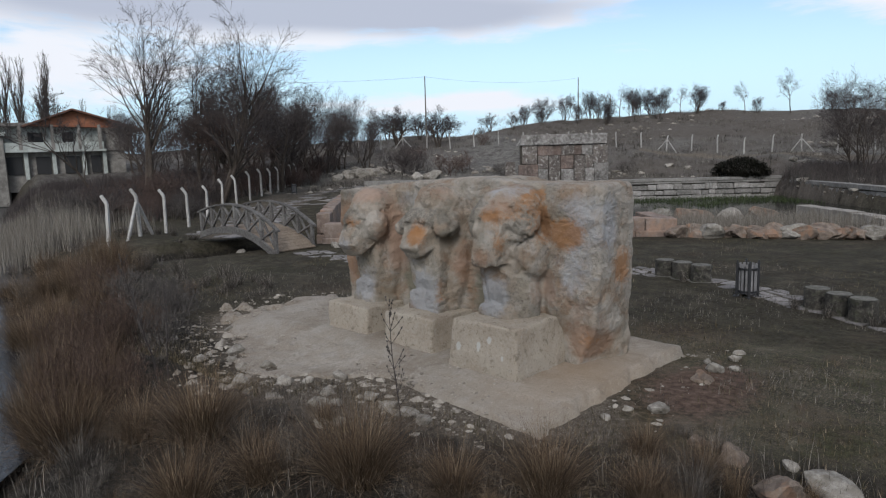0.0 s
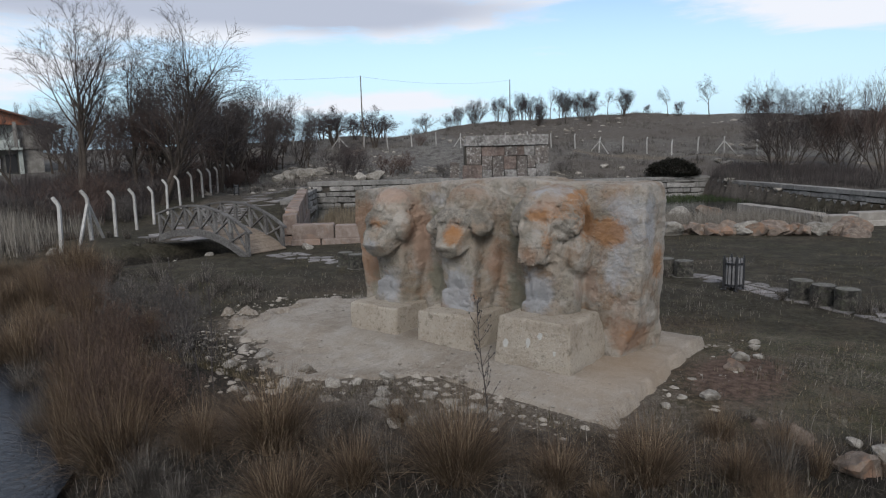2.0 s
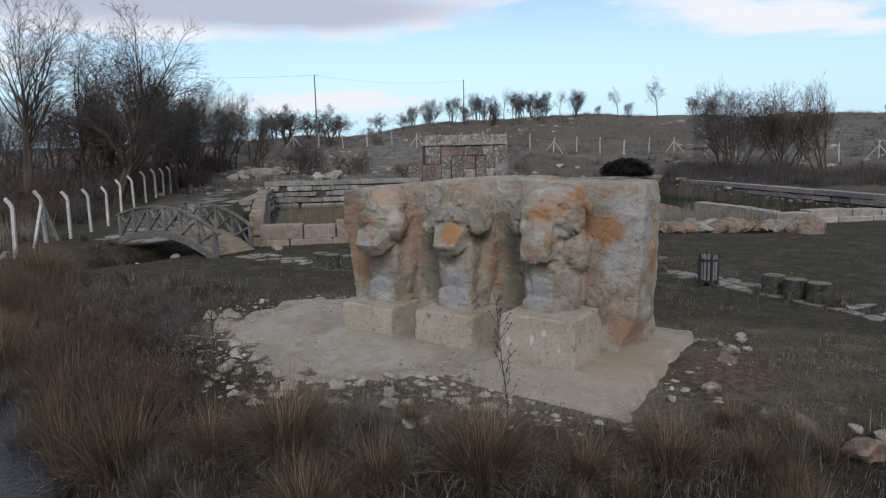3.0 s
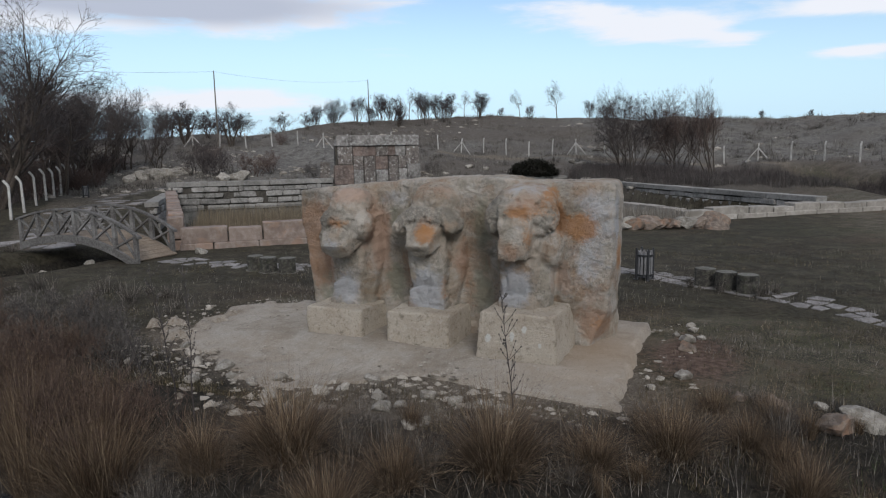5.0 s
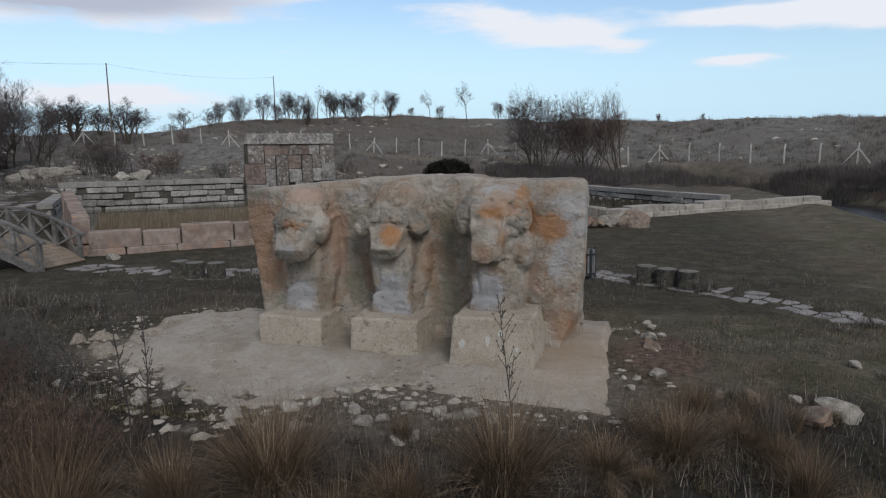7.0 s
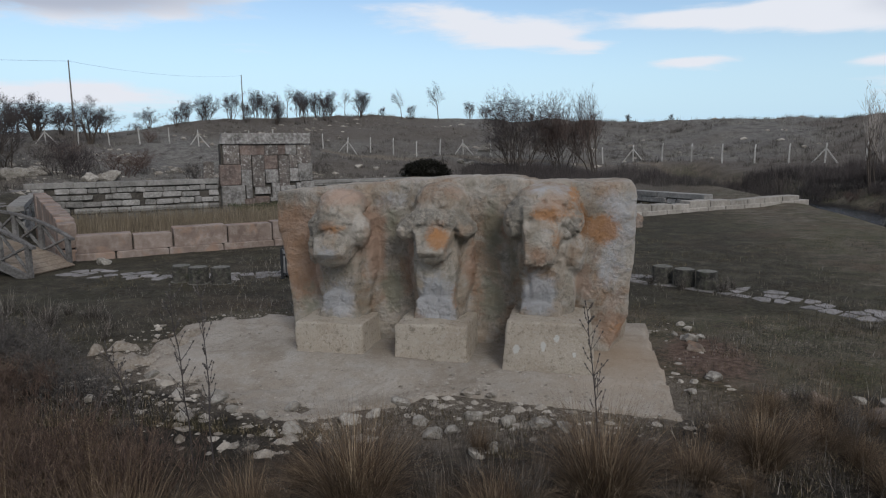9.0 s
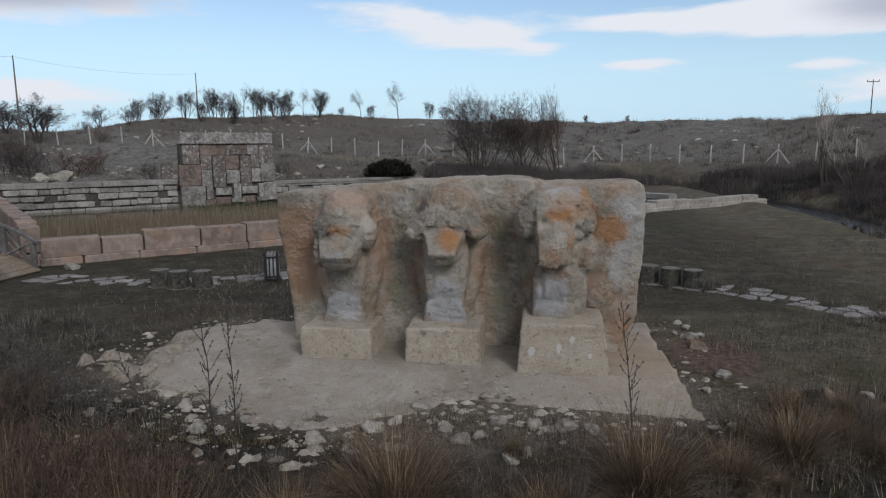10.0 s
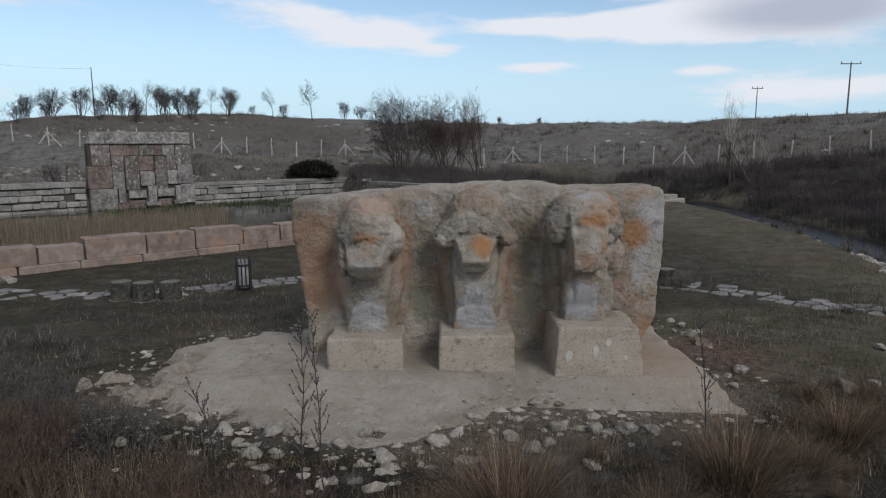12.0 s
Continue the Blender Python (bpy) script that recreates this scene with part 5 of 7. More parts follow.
def make_house():
    rz = math.atan2(0.955, 0.30)
    z = on_ground(-67.0, 23) - 0.3
    h = thing("house", Matrix.Translation((-67.5, 20.9, z)) @ Matrix.Rotation(rz, 4, "Z") @ Matrix.Scale(0.93, 4), "derelict two-storey house with pale green plaster and brick gable", "house")
    # local x to the right as seen from the lawn, -y towards it
    for x0, x1, z0, z1, mat, name, y in ((-5.2, 5.4, -1.2, 2.7, MAT_GREY_PLASTER, "ground_storey_wall", 0.3), (-5.2, 3.4, 2.7, 5.2, MAT_RENDERED, "upper_storey_wall", 0.9), (3.4, 6.2, 2.7, 5.0, MAT_GREY_PLASTER, "end_wall", 0.1)):
        part(name, box(x1 - x0, 7.0, z1 - z0, 0.03, ((x0 + x1) / 2, y + 3.5, z0)), mat, h)
    part("balcony_slab", box(9.0, 1.6, 0.22, 0.02, (-0.8, 0.2, 2.62)), MAT_RENDERED, h, "pale balcony slab with worn edge")
    part("parapet_panel", box(8.6, 0.12, 0.75, 0.02, (-0.8, -0.5, 2.82)), MAT_RENDERED, h)
    for x in (-3.6, -0.9, 1.4, 3.2):
        part("column", box(0.30, 0.30, 2.4, 0.02, (x, -0.45, 2.84)), MAT_GREY_PLASTER, h)
    # solid dark panels on the wall; the shade inside is their colour
    for x, w in ((-4.3, 1.3), (-1.9, 1.2), (0.6, 1.4), (2.7, 0.9)):
        part("doorway_shade_panel", box(w, 0.2, 1.7, 0.01, (x, 0.22, 0.5)), MAT_DARK, h, "solid dark panel coloured as the shade inside an empty doorway")
        part("pier", box(0.35, 0.5, 2.6, 0.02, (x + w / 2 + 0.35, 0.1, 0)), MAT_RENDERED, h)
    for x, w in ((-2.4, 1.3), (0.4, 1.0)):
        win = part("window", box(w, 0.12, 1.25, 0.01, (x, 0.86, 3.3)), MAT_DARK, h, "solid dark panel coloured as the shade inside an unglazed window")
        part("window_sill", box(w + 0.2, 0.2, 0.08, 0.01, (x, 0.82, 3.21)), MAT_RENDERED, win)
    part("flat_roof", box(4.8, 7.6, 0.35, 0.03, (-5.4, 3.6, 5.1)), MAT_GREY_PLASTER, h, "grey concrete flat roof edge")
    bm = bmesh.new()
    a = [bm.verts.new(p) for p in ((-3.0, 0.0, 5.15), (6.6, 0.0, 4.9), (1.0, 0.0, 6.6))]
    b = [bm.verts.new((v.co.x, 7.4, v.co.z)) for v in a]
    bm.faces.new(a)
    bm.faces.new(b[::-1])
    for i in range(3):
        bm.faces.new((a[i], b[i], b[(i + 1) % 3], a[(i + 1) % 3]))
    bmesh.ops.recalc_face_normals(bm, faces=bm.faces[:])
    part("gable", bm, MAT_BRICK, h, "orange brick gable under the roof")
    for p, q in (((-3.4, 5.05), (1.0, 6.72)), ((1.0, 6.72), (7.2, 4.75))):
        bm = beam((p[0], 3.5, p[1]), (q[0], 3.5, q[1]), 8.6, 0.18, 0.02)
        part("roof_slope", bm, MAT_ROOF, h)
    wing = thing("outbuilding", Matrix.Translation((-69.2, 13.2, z - 0.3)) @ Matrix.Rotation(rz, 4, "Z"), "low grey cement outbuilding with flat roof", "house")
    part("wall", box(6.5, 6, 6.2, 0.03, (0, 3, -2.0)), MAT_GREY_PLASTER, wing)
    part("roof", box(7.1, 6.8, 0.3, 0.03, (0, 3, 4.2)), MAT_RENDERED, wing)
    for x in (-1.6, 1.2):
        part("window", box(1.1, 0.12, 1.1, 0.01, (x, -0.03, 2.4)), MAT_DARK, wing, "solid dark panel coloured as the shade inside an unglazed window")


make_house()


# ---- rocks ----
def rock_mesh(name, seed, material, flat=0.7, sub=2, rough=0.22):
    bm = bmesh.new()
    bmesh.ops.create_icosphere(bm, subdivisions=sub, radius=1.0)
    V = np.array([v.co[:] for v in bm.verts])
    rnd = np.random.RandomState(seed)
    for _ in range(13):                                   # broken faces
        nrm = rnd.normal(size=3)
        nrm /= np.linalg.norm(nrm)
        k = rnd.uniform(0.56, 0.90)
        over = np.maximum(V @ nrm - k, 0)
        V = V - over[:, None] * nrm * 0.95
    V = V * (1 + rough * fbm(V + seed * 3.1, 1.3, 2, seed)[:, None] + 0.10 * value_noise(V + seed, 5.0, seed)[:, None])
    V[:, 2] *= flat
    for v, c in zip(bm.verts, V):
        v.co = c
    me = bm_mesh(name, bm)
    me.materials.append(material)
    return me


ROCKS = [rock_mesh("rock", 10 + i, MAT_ROCK, 0.55 + 0.06 * (i % 4), 3 if i < 6 else 2) for i in range(9)]
ROCKS_WARM = [rock_mesh("rock", 40 + i, MAT_ROCK_WARM, 0.72 + 0.06 * (i % 3), 3) for i in range(5)]


def rock(x, y, size, warm=False, name="rock", label="", group="loose rocks", sink=0.3, z=None, stretch=1.0, seed=None):
    rnd = random.Random(seed if seed is not None else int(abs(x * 131 + y * 71) * 10))
    me = rnd.choice(ROCKS_WARM if warm else ROCKS[:6])
    ob = new(name, me)
    zz = (on_ground(x, y) if z is None else z) + size * 0.55 * (1 - 2 * sink) * 0.8
    ob.matrix_basis = pose(x, y, zz, rnd.uniform(-12, 12), rnd.uniform(-12, 12), rnd.uniform(0, 360)) @ Matrix.Diagonal((size * stretch, size, size, 1))
    return tagged(ob, label or ("ochre-brown broken boulder lying in the grass" if warm else "pale broken limestone rock lying on the bank"), "rock", group)


for _x, _y, _s in ((-5.4, 5.0, 0.15), (-5.96, 4.2, 0.12), (-6.15, 5.1, 0.14), (-6.32, 4.7, 0.11), (-7.1, 5.35, 0.14), (-9.34, 5.05, 0.17), (-10.7, 5.7, 0.13), (-9.43, 4.5, 0.13), (-10.95, 4.8, 0.10), (-5.12, 5.0, 0.12), (-5.75, 5.05, 0.14),
                   (-8.57, 4.7, 0.11), (-8.06, 4.4, 0.13), (-7.88, 6.0, 0.10), (-10.76, 6.45, 0.08), (-5.84, 4.35, 0.12), (-6.7, 4.85, 0.12), (-7.5, 4.75, 0.15), (-7.3, 4.95, 0.10), (-8.3, 4.95, 0.13), (-9.0, 4.8, 0.09), (-9.9, 5.1, 0.12),
                   (-3.3, 9.7, 0.10), (-3.25, 9.35, 0.11), (-3.31, 8.77, 0.17), (-3.5, 9.0, 0.07), (-3.1, 8.95, 0.09), (-3.24, 6.97, 0.15), (-3.53, 6.75, 0.07), (-3.6, 6.4, 0.08), (-1.69, 6.45, 0.10), (-0.6, 8.0, 0.12), (-6.5, 4.55, 0.16)):
    rock(_x, _y, _s * 0.95, group="rubble at the foot of the pad")
rock(-3.26, 8.31, 0.17, True, group="boulders on the bank", sink=0.4)
rock(-2.58, 6.40, 0.12, True, group="boulders on the bank", sink=0.45)
rock(-2.14, 6.28, 0.17, True, group="boulders on the bank", sink=0.4)
rock(-1.62, 5.94, 0.25, True, stretch=1.15, group="boulders on the bank", sink=0.4)
rock(-1.28, 6.27, 0.26, False, stretch=1.2, group="boulders on the bank", label="pale flat limestone boulder on the stream bank", sink=0.4)
rock(-21.5, 9.4, 0.36, False, group="boulders by the brook", label="pale limestone boulder beside the brook")
for _x, _y, _s in ((-20.2, 11.2, 0.22), (-20.6, 10.8, 0.2), (-21.8, 11.0, 0.2), (-22.3, 11.4, 0.24), (-20.0, 11.9, 0.2), (-17.9, 13.6, 0.25), (-20.9, 11.5, 0.18), (-19.6, 11.0, 0.16), (-24.4, 8.4, 0.28), (-23.6, 8.5, 0.22)):
    rock(_x, _y, _s, group="boulders by the brook", label="rounded stone in the brook bed")
for _x, _y, _s in ((-37.4, 38.5, 0.85), (-37.9, 37.0, 0.65), (-36.9, 34.0, 0.6), (-35.6, 33.6, 0.45), (-38.6, 33.5, 0.4), (-43.8, 33.8, 0.6), (-14.7, 64.0, 0.85), (-15.4, 57.5, 0.5), (-14.5, 58.4, 0.35), (-16.2, 58.0, 0.4), (-24.2, 53.0, 0.4), (-22.8, 53.3, 0.3), (-36.0, 44.0, 0.4), (-33.0, 47.0, 0.5), (-30.6, 49.5, 0.4), (-41.0, 45.5, 0.5)):
    rock(_x, _y, _s, group="boulders on the slope", label="big grey-white boulder on the slope", sink=0.2)
for _i in range(7):
    rock(-44.2 + _i * 0.42, 34.6 + _i * 0.42, 0.95 - 0.06 * abs(_i - 3), group="rock outcrop stones", label="craggy pale stone of a rocky outcrop", sink=0.25)
for _i, (_x, _y) in enumerate(((4.2, 15.2), (4.6, 15.9), (4.5, 16.4), (5.0, 16.9), (4.8, 17.6), (5.3, 17.9), (5.4, 18.8), (5.8, 19.4), (5.9, 20.8), (6.3, 22.0), (6.6, 23.4), (6.9, 24.0), (7.1, 24.9), (3.8, 14.6))):
    rock(_x, _y, 0.10 + 0.04 * (_i % 4), group="stones along the stream", label="pale stone at the edge of the stream")
# the row of rough boulders that closes the pool's front
_n = 15
for _i in range(_n):
    _t = _i / (_n - 1)
    rock(-9.6 + 6.2 * _t, 21.8 + 2.75 * _t + 0.1 * math.sin(_i * 2.2), 0.50 + 0.09 * math.sin(_i * 3.7), _i % 5 != 2, group="boulder row of the pool", label="rough brown boulder in a row edging the pool", sink=0.2, stretch=1.15)
for _i in range(4):
    _s = 12.8 + 1.55 * _i
    _x, _y = pool_xy(_s, 4.4 + 0.25 * _i)
    rock(_x, _y, 0.62, _i % 2 == 1, group="slabs behind the reeds", label="long pale slab lying behind the reeds", z=0.05, stretch=1.6)


def scatter_stones(name, xs, ys, sizes, z_of, material, label, category, flat=0.6, seed=1):
    rnd = np.random.RandomState(seed)
    variants = []
    for i in range(6):
        me = rock_mesh("tmp_rock", 70 + i, material, flat, 1, 0.3)
        V = np.array([v.co[:] for v in me.vertices])
        F = np.array([p.vertices[:] for p in me.polygons])
        variants.append((V, F))
        bpy.data.meshes.remove(me)
    z = z_of(xs, ys)
    Vs, Fs, o = [], [], 0
    for i in range(len(xs)):
        V, F = variants[i % 6]
        a = rnd.uniform(0, 6.28)
        c, s = math.cos(a), math.sin(a)
        W = V @ np.array([[c, s, 0], [-s, c, 0], [0, 0, 1]]) * sizes[i] * np.array([rnd.uniform(0.8, 1.4), 1, rnd.uniform(0.6, 1.0)]) + (xs[i], ys[i], z[i] - sizes[i] * 0.05)
        Vs.append(W)
        Fs.append(F + o)
        o += len(V)
    ob = part(name, (np.concatenate(Vs), np.concatenate(Fs)), material)
    return tagged(ob, label, category, kind="stuff")


def island_rock(name, cols):
    n = Nodes(name)
    col = n.mix(n.island(), cols[0], cols[1])
    col = n.mix(n.ramp(n.noise(14, 5, 0.7), 0.45, 0.7, 0, 0.7), col, cols[2])
    return n.done(col, 0.95, n.noise(40, 4, 0.7), 0.6, 0.02, spec=0.2)


MAT_RUBBLE = island_rock("limestone_rubble", ((0.11, 0.092, 0.074), (0.36, 0.325, 0.28), (0.40, 0.37, 0.32)))
_r = np.random.RandomState(5)
_x, _y = _r.uniform(-12.5, -2.4, 9000), _r.uniform(3.2, 9.9, 9000)
_g = pad_gap(_x, _y)
_keep = (_g > -0.9 * smooth(-6, -8.5, _x) - 0.08) & (_g < 0.9) & (_r.rand(9000) < np.exp(-np.abs(_g - 0.1) * 2.4) * np.where(_x > -4.2, 0.35, np.where((_x < -10.0) & (_y > 5.6), 0.12, 1.0))) & ((_y < 6.6) | (_x < -10.5) | (_x > -3.9))
_x, _y = _x[_keep][:1700], _y[_keep][:1700]
_gx, _gy = _r.uniform(-12, -4, 7000), _r.uniform(4.4, 9.2, 7000)
_gg = pad_gap(_gx, _gy)
_keep = (_gg < -0.05) & (_gg > -2.0) & (_r.rand(7000) < 0.10 + 0.7 * np.exp(_gg * 1.6)) & ((_gy < 6.4) | (_gx < -9.6))
_x, _y = np.concatenate([_x, _gx[_keep][:750]]), np.concatenate([_y, _gy[_keep][:750]])
scatter_stones("rubble", _x, _y, np.where(pad_gap(_x, _y) < -0.1, 0.008 + 0.03 * _r.rand(len(_x)) ** 3, 0.010 + 0.065 * _r.rand(len(_x)) ** 4), lambda x, y: np.where(pad_gap(x, y) < -0.05, pad_level(x, y), height(x, y)), MAT_RUBBLE, "broken pale limestone rubble along the pad's edge", "rubble", seed=2)
_ex, _ey = _r.uniform(-10.5, -4.6, 6000), _r.uniform(3.6, 6.6, 6000)
_eg = pad_gap(_ex, _ey)
_keep = (_r.rand(6000) < np.exp(-((_eg - 0.30) / 0.45) ** 2)) & (fbm(np.stack([_ex, _ey, 0 * _ex], -1), 1.6, 2, 91) > -0.25) & (_ex < -5.2)
_ex, _ey = _ex[_keep][:230], _ey[_keep][:230]
MAT_CRUMBLE = island_rock("pale_crumbled_limestone", ((0.12, 0.10, 0.078), (0.34, 0.305, 0.26), (0.40, 0.365, 0.32)))
scatter_stones("pad_rubble", _ex, _ey, 0.015 + 0.12 * _r.rand(len(_ex)) ** 3.2, lambda x, y: np.where(pad_gap(x, y) < -0.05, pad_level(x, y), height(x, y)) - 0.016, MAT_CRUMBLE, "angular whitish limestone chunks broken from the pad's front edge", "rubble", 0.75, seed=8)
_a, _d = np.radians(_r.uniform(-58, 40, 4200)), _r.uniform(44, 92, 4200)
_x, _y = HUB[0] + _d * np.sin(_a), HUB[1] + _d * np.cos(_a)
_patch = (fbm(np.stack([_x, _y, 0 * _x], -1), 0.09, 2, 77) > -0.05) & (_r.rand(len(_x)) > 0.85 * smooth(-12, 6, np.degrees(_a)))
_x, _y = _x[_patch], _y[_patch]
scatter_stones("hillside_stones", _x, _y, 0.06 + 0.42 * _r.rand(len(_x)) ** 3.4, height, MAT_RUBBLE, "grey-white stones strewn over the hillside", "stones", seed=3)


# ---- plants ----
def grow(seed, height_m, r0, counts, stems=1, spread=0.55, lean=(0, 0), up=0.12, wiggle=0.16, droop=0.0, start=0.25, ratio=0.55, twig=0.008, base=0.0):
    """Limb and twig segments of a bare tree or bush that stands at the origin."""
    rnd = random.Random(seed)
    limbs, twigs, stem_limbs = [], [], []
    deepest = len(counts)

    def run(p, d, length, r, level):
        n = (6, 5, 4, 3, 2)[min(level, 4)]
        q, rr, pts = Vector(p), r, []
        for i in range(n):
            d = d + Vector((rnd.gauss(0, wiggle), rnd.gauss(0, wiggle), rnd.gauss(0, wiggle) + (up if level < 3 else up * 0.5) - droop * (level >= 2) * (i / n)))
            d.normalize()
            q2 = q + d * (length / n)
            r2 = max(rr - (r - max(r * 0.35, twig * 0.5)) / n, twig * 0.5)
            (limbs if level < 2 else twigs).append((*q, rr, *q2, r2))
            pts.append((q2.copy(), d.copy(), r2, (i + 1) / n))
            q, rr = q2, r2
        if level >= deepest:
            return
        for c in range(counts[level]):
            u = start + (1 - start) * (c + rnd.random()) / counts[level] if level == 0 else rnd.uniform(0.25, 1.0)
            k = min(int(u * n), n - 1)
            bp, bd, br, _ = pts[k]
            side = Vector((rnd.gauss(0, 1), rnd.gauss(0, 1), rnd.gauss(0, 0.35)))
            side = (side - bd * side.dot(bd)).normalized()
            nd = (bd * (1 - spread) + side * spread + Vector((0, 0, 0.05))).normalized()
            run(bp, nd, length * ratio * rnd.uniform(0.7, 1.25) * (1.15 - 0.35 * u), max(br * 0.62, twig), level + 1)

    for s in range(stems):
        a = rnd.uniform(0, 6.28)
        off = rnd.uniform(0, base)
        d = Vector((lean[0] + (0.22 if stems > 1 else 0.02) * math.cos(a) * (1 + base), lean[1] + (0.22 if stems > 1 else 0.02) * math.sin(a) * (1 + base), 1)).normalized()
        first = len(limbs)
        run((off * math.cos(a), off * math.sin(a), -0.15), d, height_m * rnd.uniform(0.6, 0.78), r0 * rnd.uniform(0.7, 1.0), 0)
        stem_limbs.append(limbs[first:])
    return stem_limbs, twigs


def bare_tree(x, y, seed, label, group, twig_mat=None, name="bare_tree", **kw):
    limbs, twigs = grow(seed, **kw)
    t = thing(name, Matrix.Translation((x, y, on_ground(x, y))), label, "tree", group)
    for stem in limbs:
        part("trunk", tubes(stem, 7), MAT_BARK, t, smooth_faces=True)
    part("crown", tubes(twigs, 3), twig_mat or MAT_TWIG, t)
    return t


bare_tree(-39.8, 16.6, 1, "tall bare willow with a forked leaning trunk", "trees by the house", height_m=8.6, r0=0.22, counts=(9, 7, 6, 4), stems=2, lean=(0.05, -0.05), up=0.13, droop=0.34, spread=0.42, twig=0.0065, start=0.35, wiggle=0.07)
bare_tree(-43.0, 14.8, 2, "thin bare willow with wispy branches", "trees by the house", height_m=7.8, r0=0.13, counts=(9, 6, 5, 4), stems=1, lean=(0.0, -0.12), up=0.16, droop=0.06, spread=0.45, twig=0.010)
bare_tree(-37.2, 19.8, 3, "big many-stemmed bare willow leaning over", "trees by the house", height_m=9.0, r0=0.2, counts=(9, 7, 6, 4), stems=3, lean=(0.16, 0.22), up=0.11, droop=0.36, spread=0.44, twig=0.0065, base=0.5, wiggle=0.07)
bare_tree(-40.5, 20.6, 4, "tall bare willow with upright limbs", "trees by the house", height_m=8.4, r0=0.18, counts=(9, 7, 6, 4), stems=2, lean=(0.05, 0.05), up=0.13, droop=0.32, spread=0.43, twig=0.0065, base=0.5, wiggle=0.07)
bare_tree(-40.0, 23.4, 5, "dense bare brown tree with drooping twigs", "trees by the house", MAT_TWIG_RED, height_m=6.6, r0=0.15, counts=(9, 7, 6, 4), stems=3, up=0.06, droop=0.20, spread=0.6, twig=0.0065, base=0.7)
bare_tree(-42.6, 27.0, 6, "dense bare brown tree at the fence", "trees by the house", height_m=6.8, r0=0.15, counts=(9, 7, 6, 4), stems=3, up=0.10, droop=0.12, spread=0.6, twig=0.0065, base=0.7)
_src = bare_tree(-44.5, 30.5, 7, "dense bare dark tree of the thicket", "thicket trees", height_m=6.6, r0=0.12, counts=(9, 7, 6, 3), stems=3, up=0.14, droop=0.04, spread=0.5, twig=0.0065, base=0.8)
_src2 = bare_tree(-48.0, 30.0, 8, "dense bare dark tree of the thicket", "thicket trees", height_m=7.0, r0=0.12, counts=(9, 7, 6, 3), stems=3, up=0.18, droop=0.02, spread=0.42, twig=0.0065, base=0.8)
_r = random.Random(9)
for _x, _y, _s in ((-46.0, 33.0, 0.85), (-47.8, 35.6, 0.74), (-49.5, 38.5, 0.68), (-50.5, 41.5, 0.60), (-47.0, 39.5, 0.5), (-53, 36, 0.85), (-51.5, 33.0, 0.9), (-55, 41.0, 0.9), (-53.5, 45.5, 0.66), (-57, 46, 0.75), (-60, 36, 0.95), (-50, 24.5, 0.75), (-51, 27.5, 0.9), (-47.5, 27.5, 0.95), (-54, 29.5, 1.0), (-49, 31.5, 1.0), (-58, 27, 0.8), (-62, 30, 0.9), (-46, 24.0, 0.7), (-52, 38, 0.9), (-56, 33, 1.05), (-45.2, 28.0, 0.9), (-54, 22.5, 0.75), (-57.5, 24.5, 0.8), (-61, 25.5, 0.8), (-64, 26.0, 0.85), (-49.5, 21.8, 0.55)):
    copy_thing(_r.choice((_src, _src2)), Matrix.Translation((_x, _y, on_ground(_x, _y))) @ Matrix.Rotation(_r.uniform(0, 6.28), 4, "Z") @ Matrix.Scale(_s, 4))
_o1 = bare_tree(-55.0, 51.0, 11, "low rounded bare orchard tree on the rise", "orchard trees", MAT_TWIG_DARK, height_m=4.1, r0=0.14, counts=(8, 7, 6, 4), stems=3, up=0.05, spread=0.62, twig=0.007, base=0.4)
for _x, _y, _s in ((-52.0, 54.5, 1.05), (-55.5, 60.0, 0.6), (-57.5, 57.0, 0.7), (-58.0, 54.0, 0.95), (-60.5, 62.0, 0.6), (-53.2, 65.0, 0.55), (-62.0, 56.0, 0.75), (-50.6, 66.5, 0.5), (-64.0, 50.0, 0.9)):
    copy_thing(_o1, Matrix.Translation((_x, _y, on_ground(_x, _y))) @ Matrix.Rotation(_r.uniform(0, 6.28), 4, "Z") @ Matrix.Scale(_s, 4))
_p = bare_tree(-111, 29, 12, "tall narrow leafless poplar far behind the house", "far poplars", MAT_TWIG_GREY, height_m=15.5, r0=0.25, counts=(34, 8, 4), stems=1, up=0.40, spread=0.26, ratio=0.30, twig=0.012, start=0.08)
for _x, _y, _s in ((-112, 25.5, 0.9), (-111.6, 27.3, 1.0), (-110.8, 31.0, 1.05), (-110.3, 32.4, 0.95), (-114, 22, 0.8), (-113, 24.0, 0.95), (-112.4, 26.4, 1.05), (-110.6, 29.9, 0.9), (-111.8, 33.6, 0.85), (-113, 35.5, 0.7), (-112, 39, 0.65), (-116, 44, 0.6)):
    copy_thing(_p, Matrix.Translation((_x, _y, on_ground(_x, _y))) @ Matrix.Rotation(_r.uniform(0, 6.28), 4, "Z") @ Matrix.Scale(_s, 4))
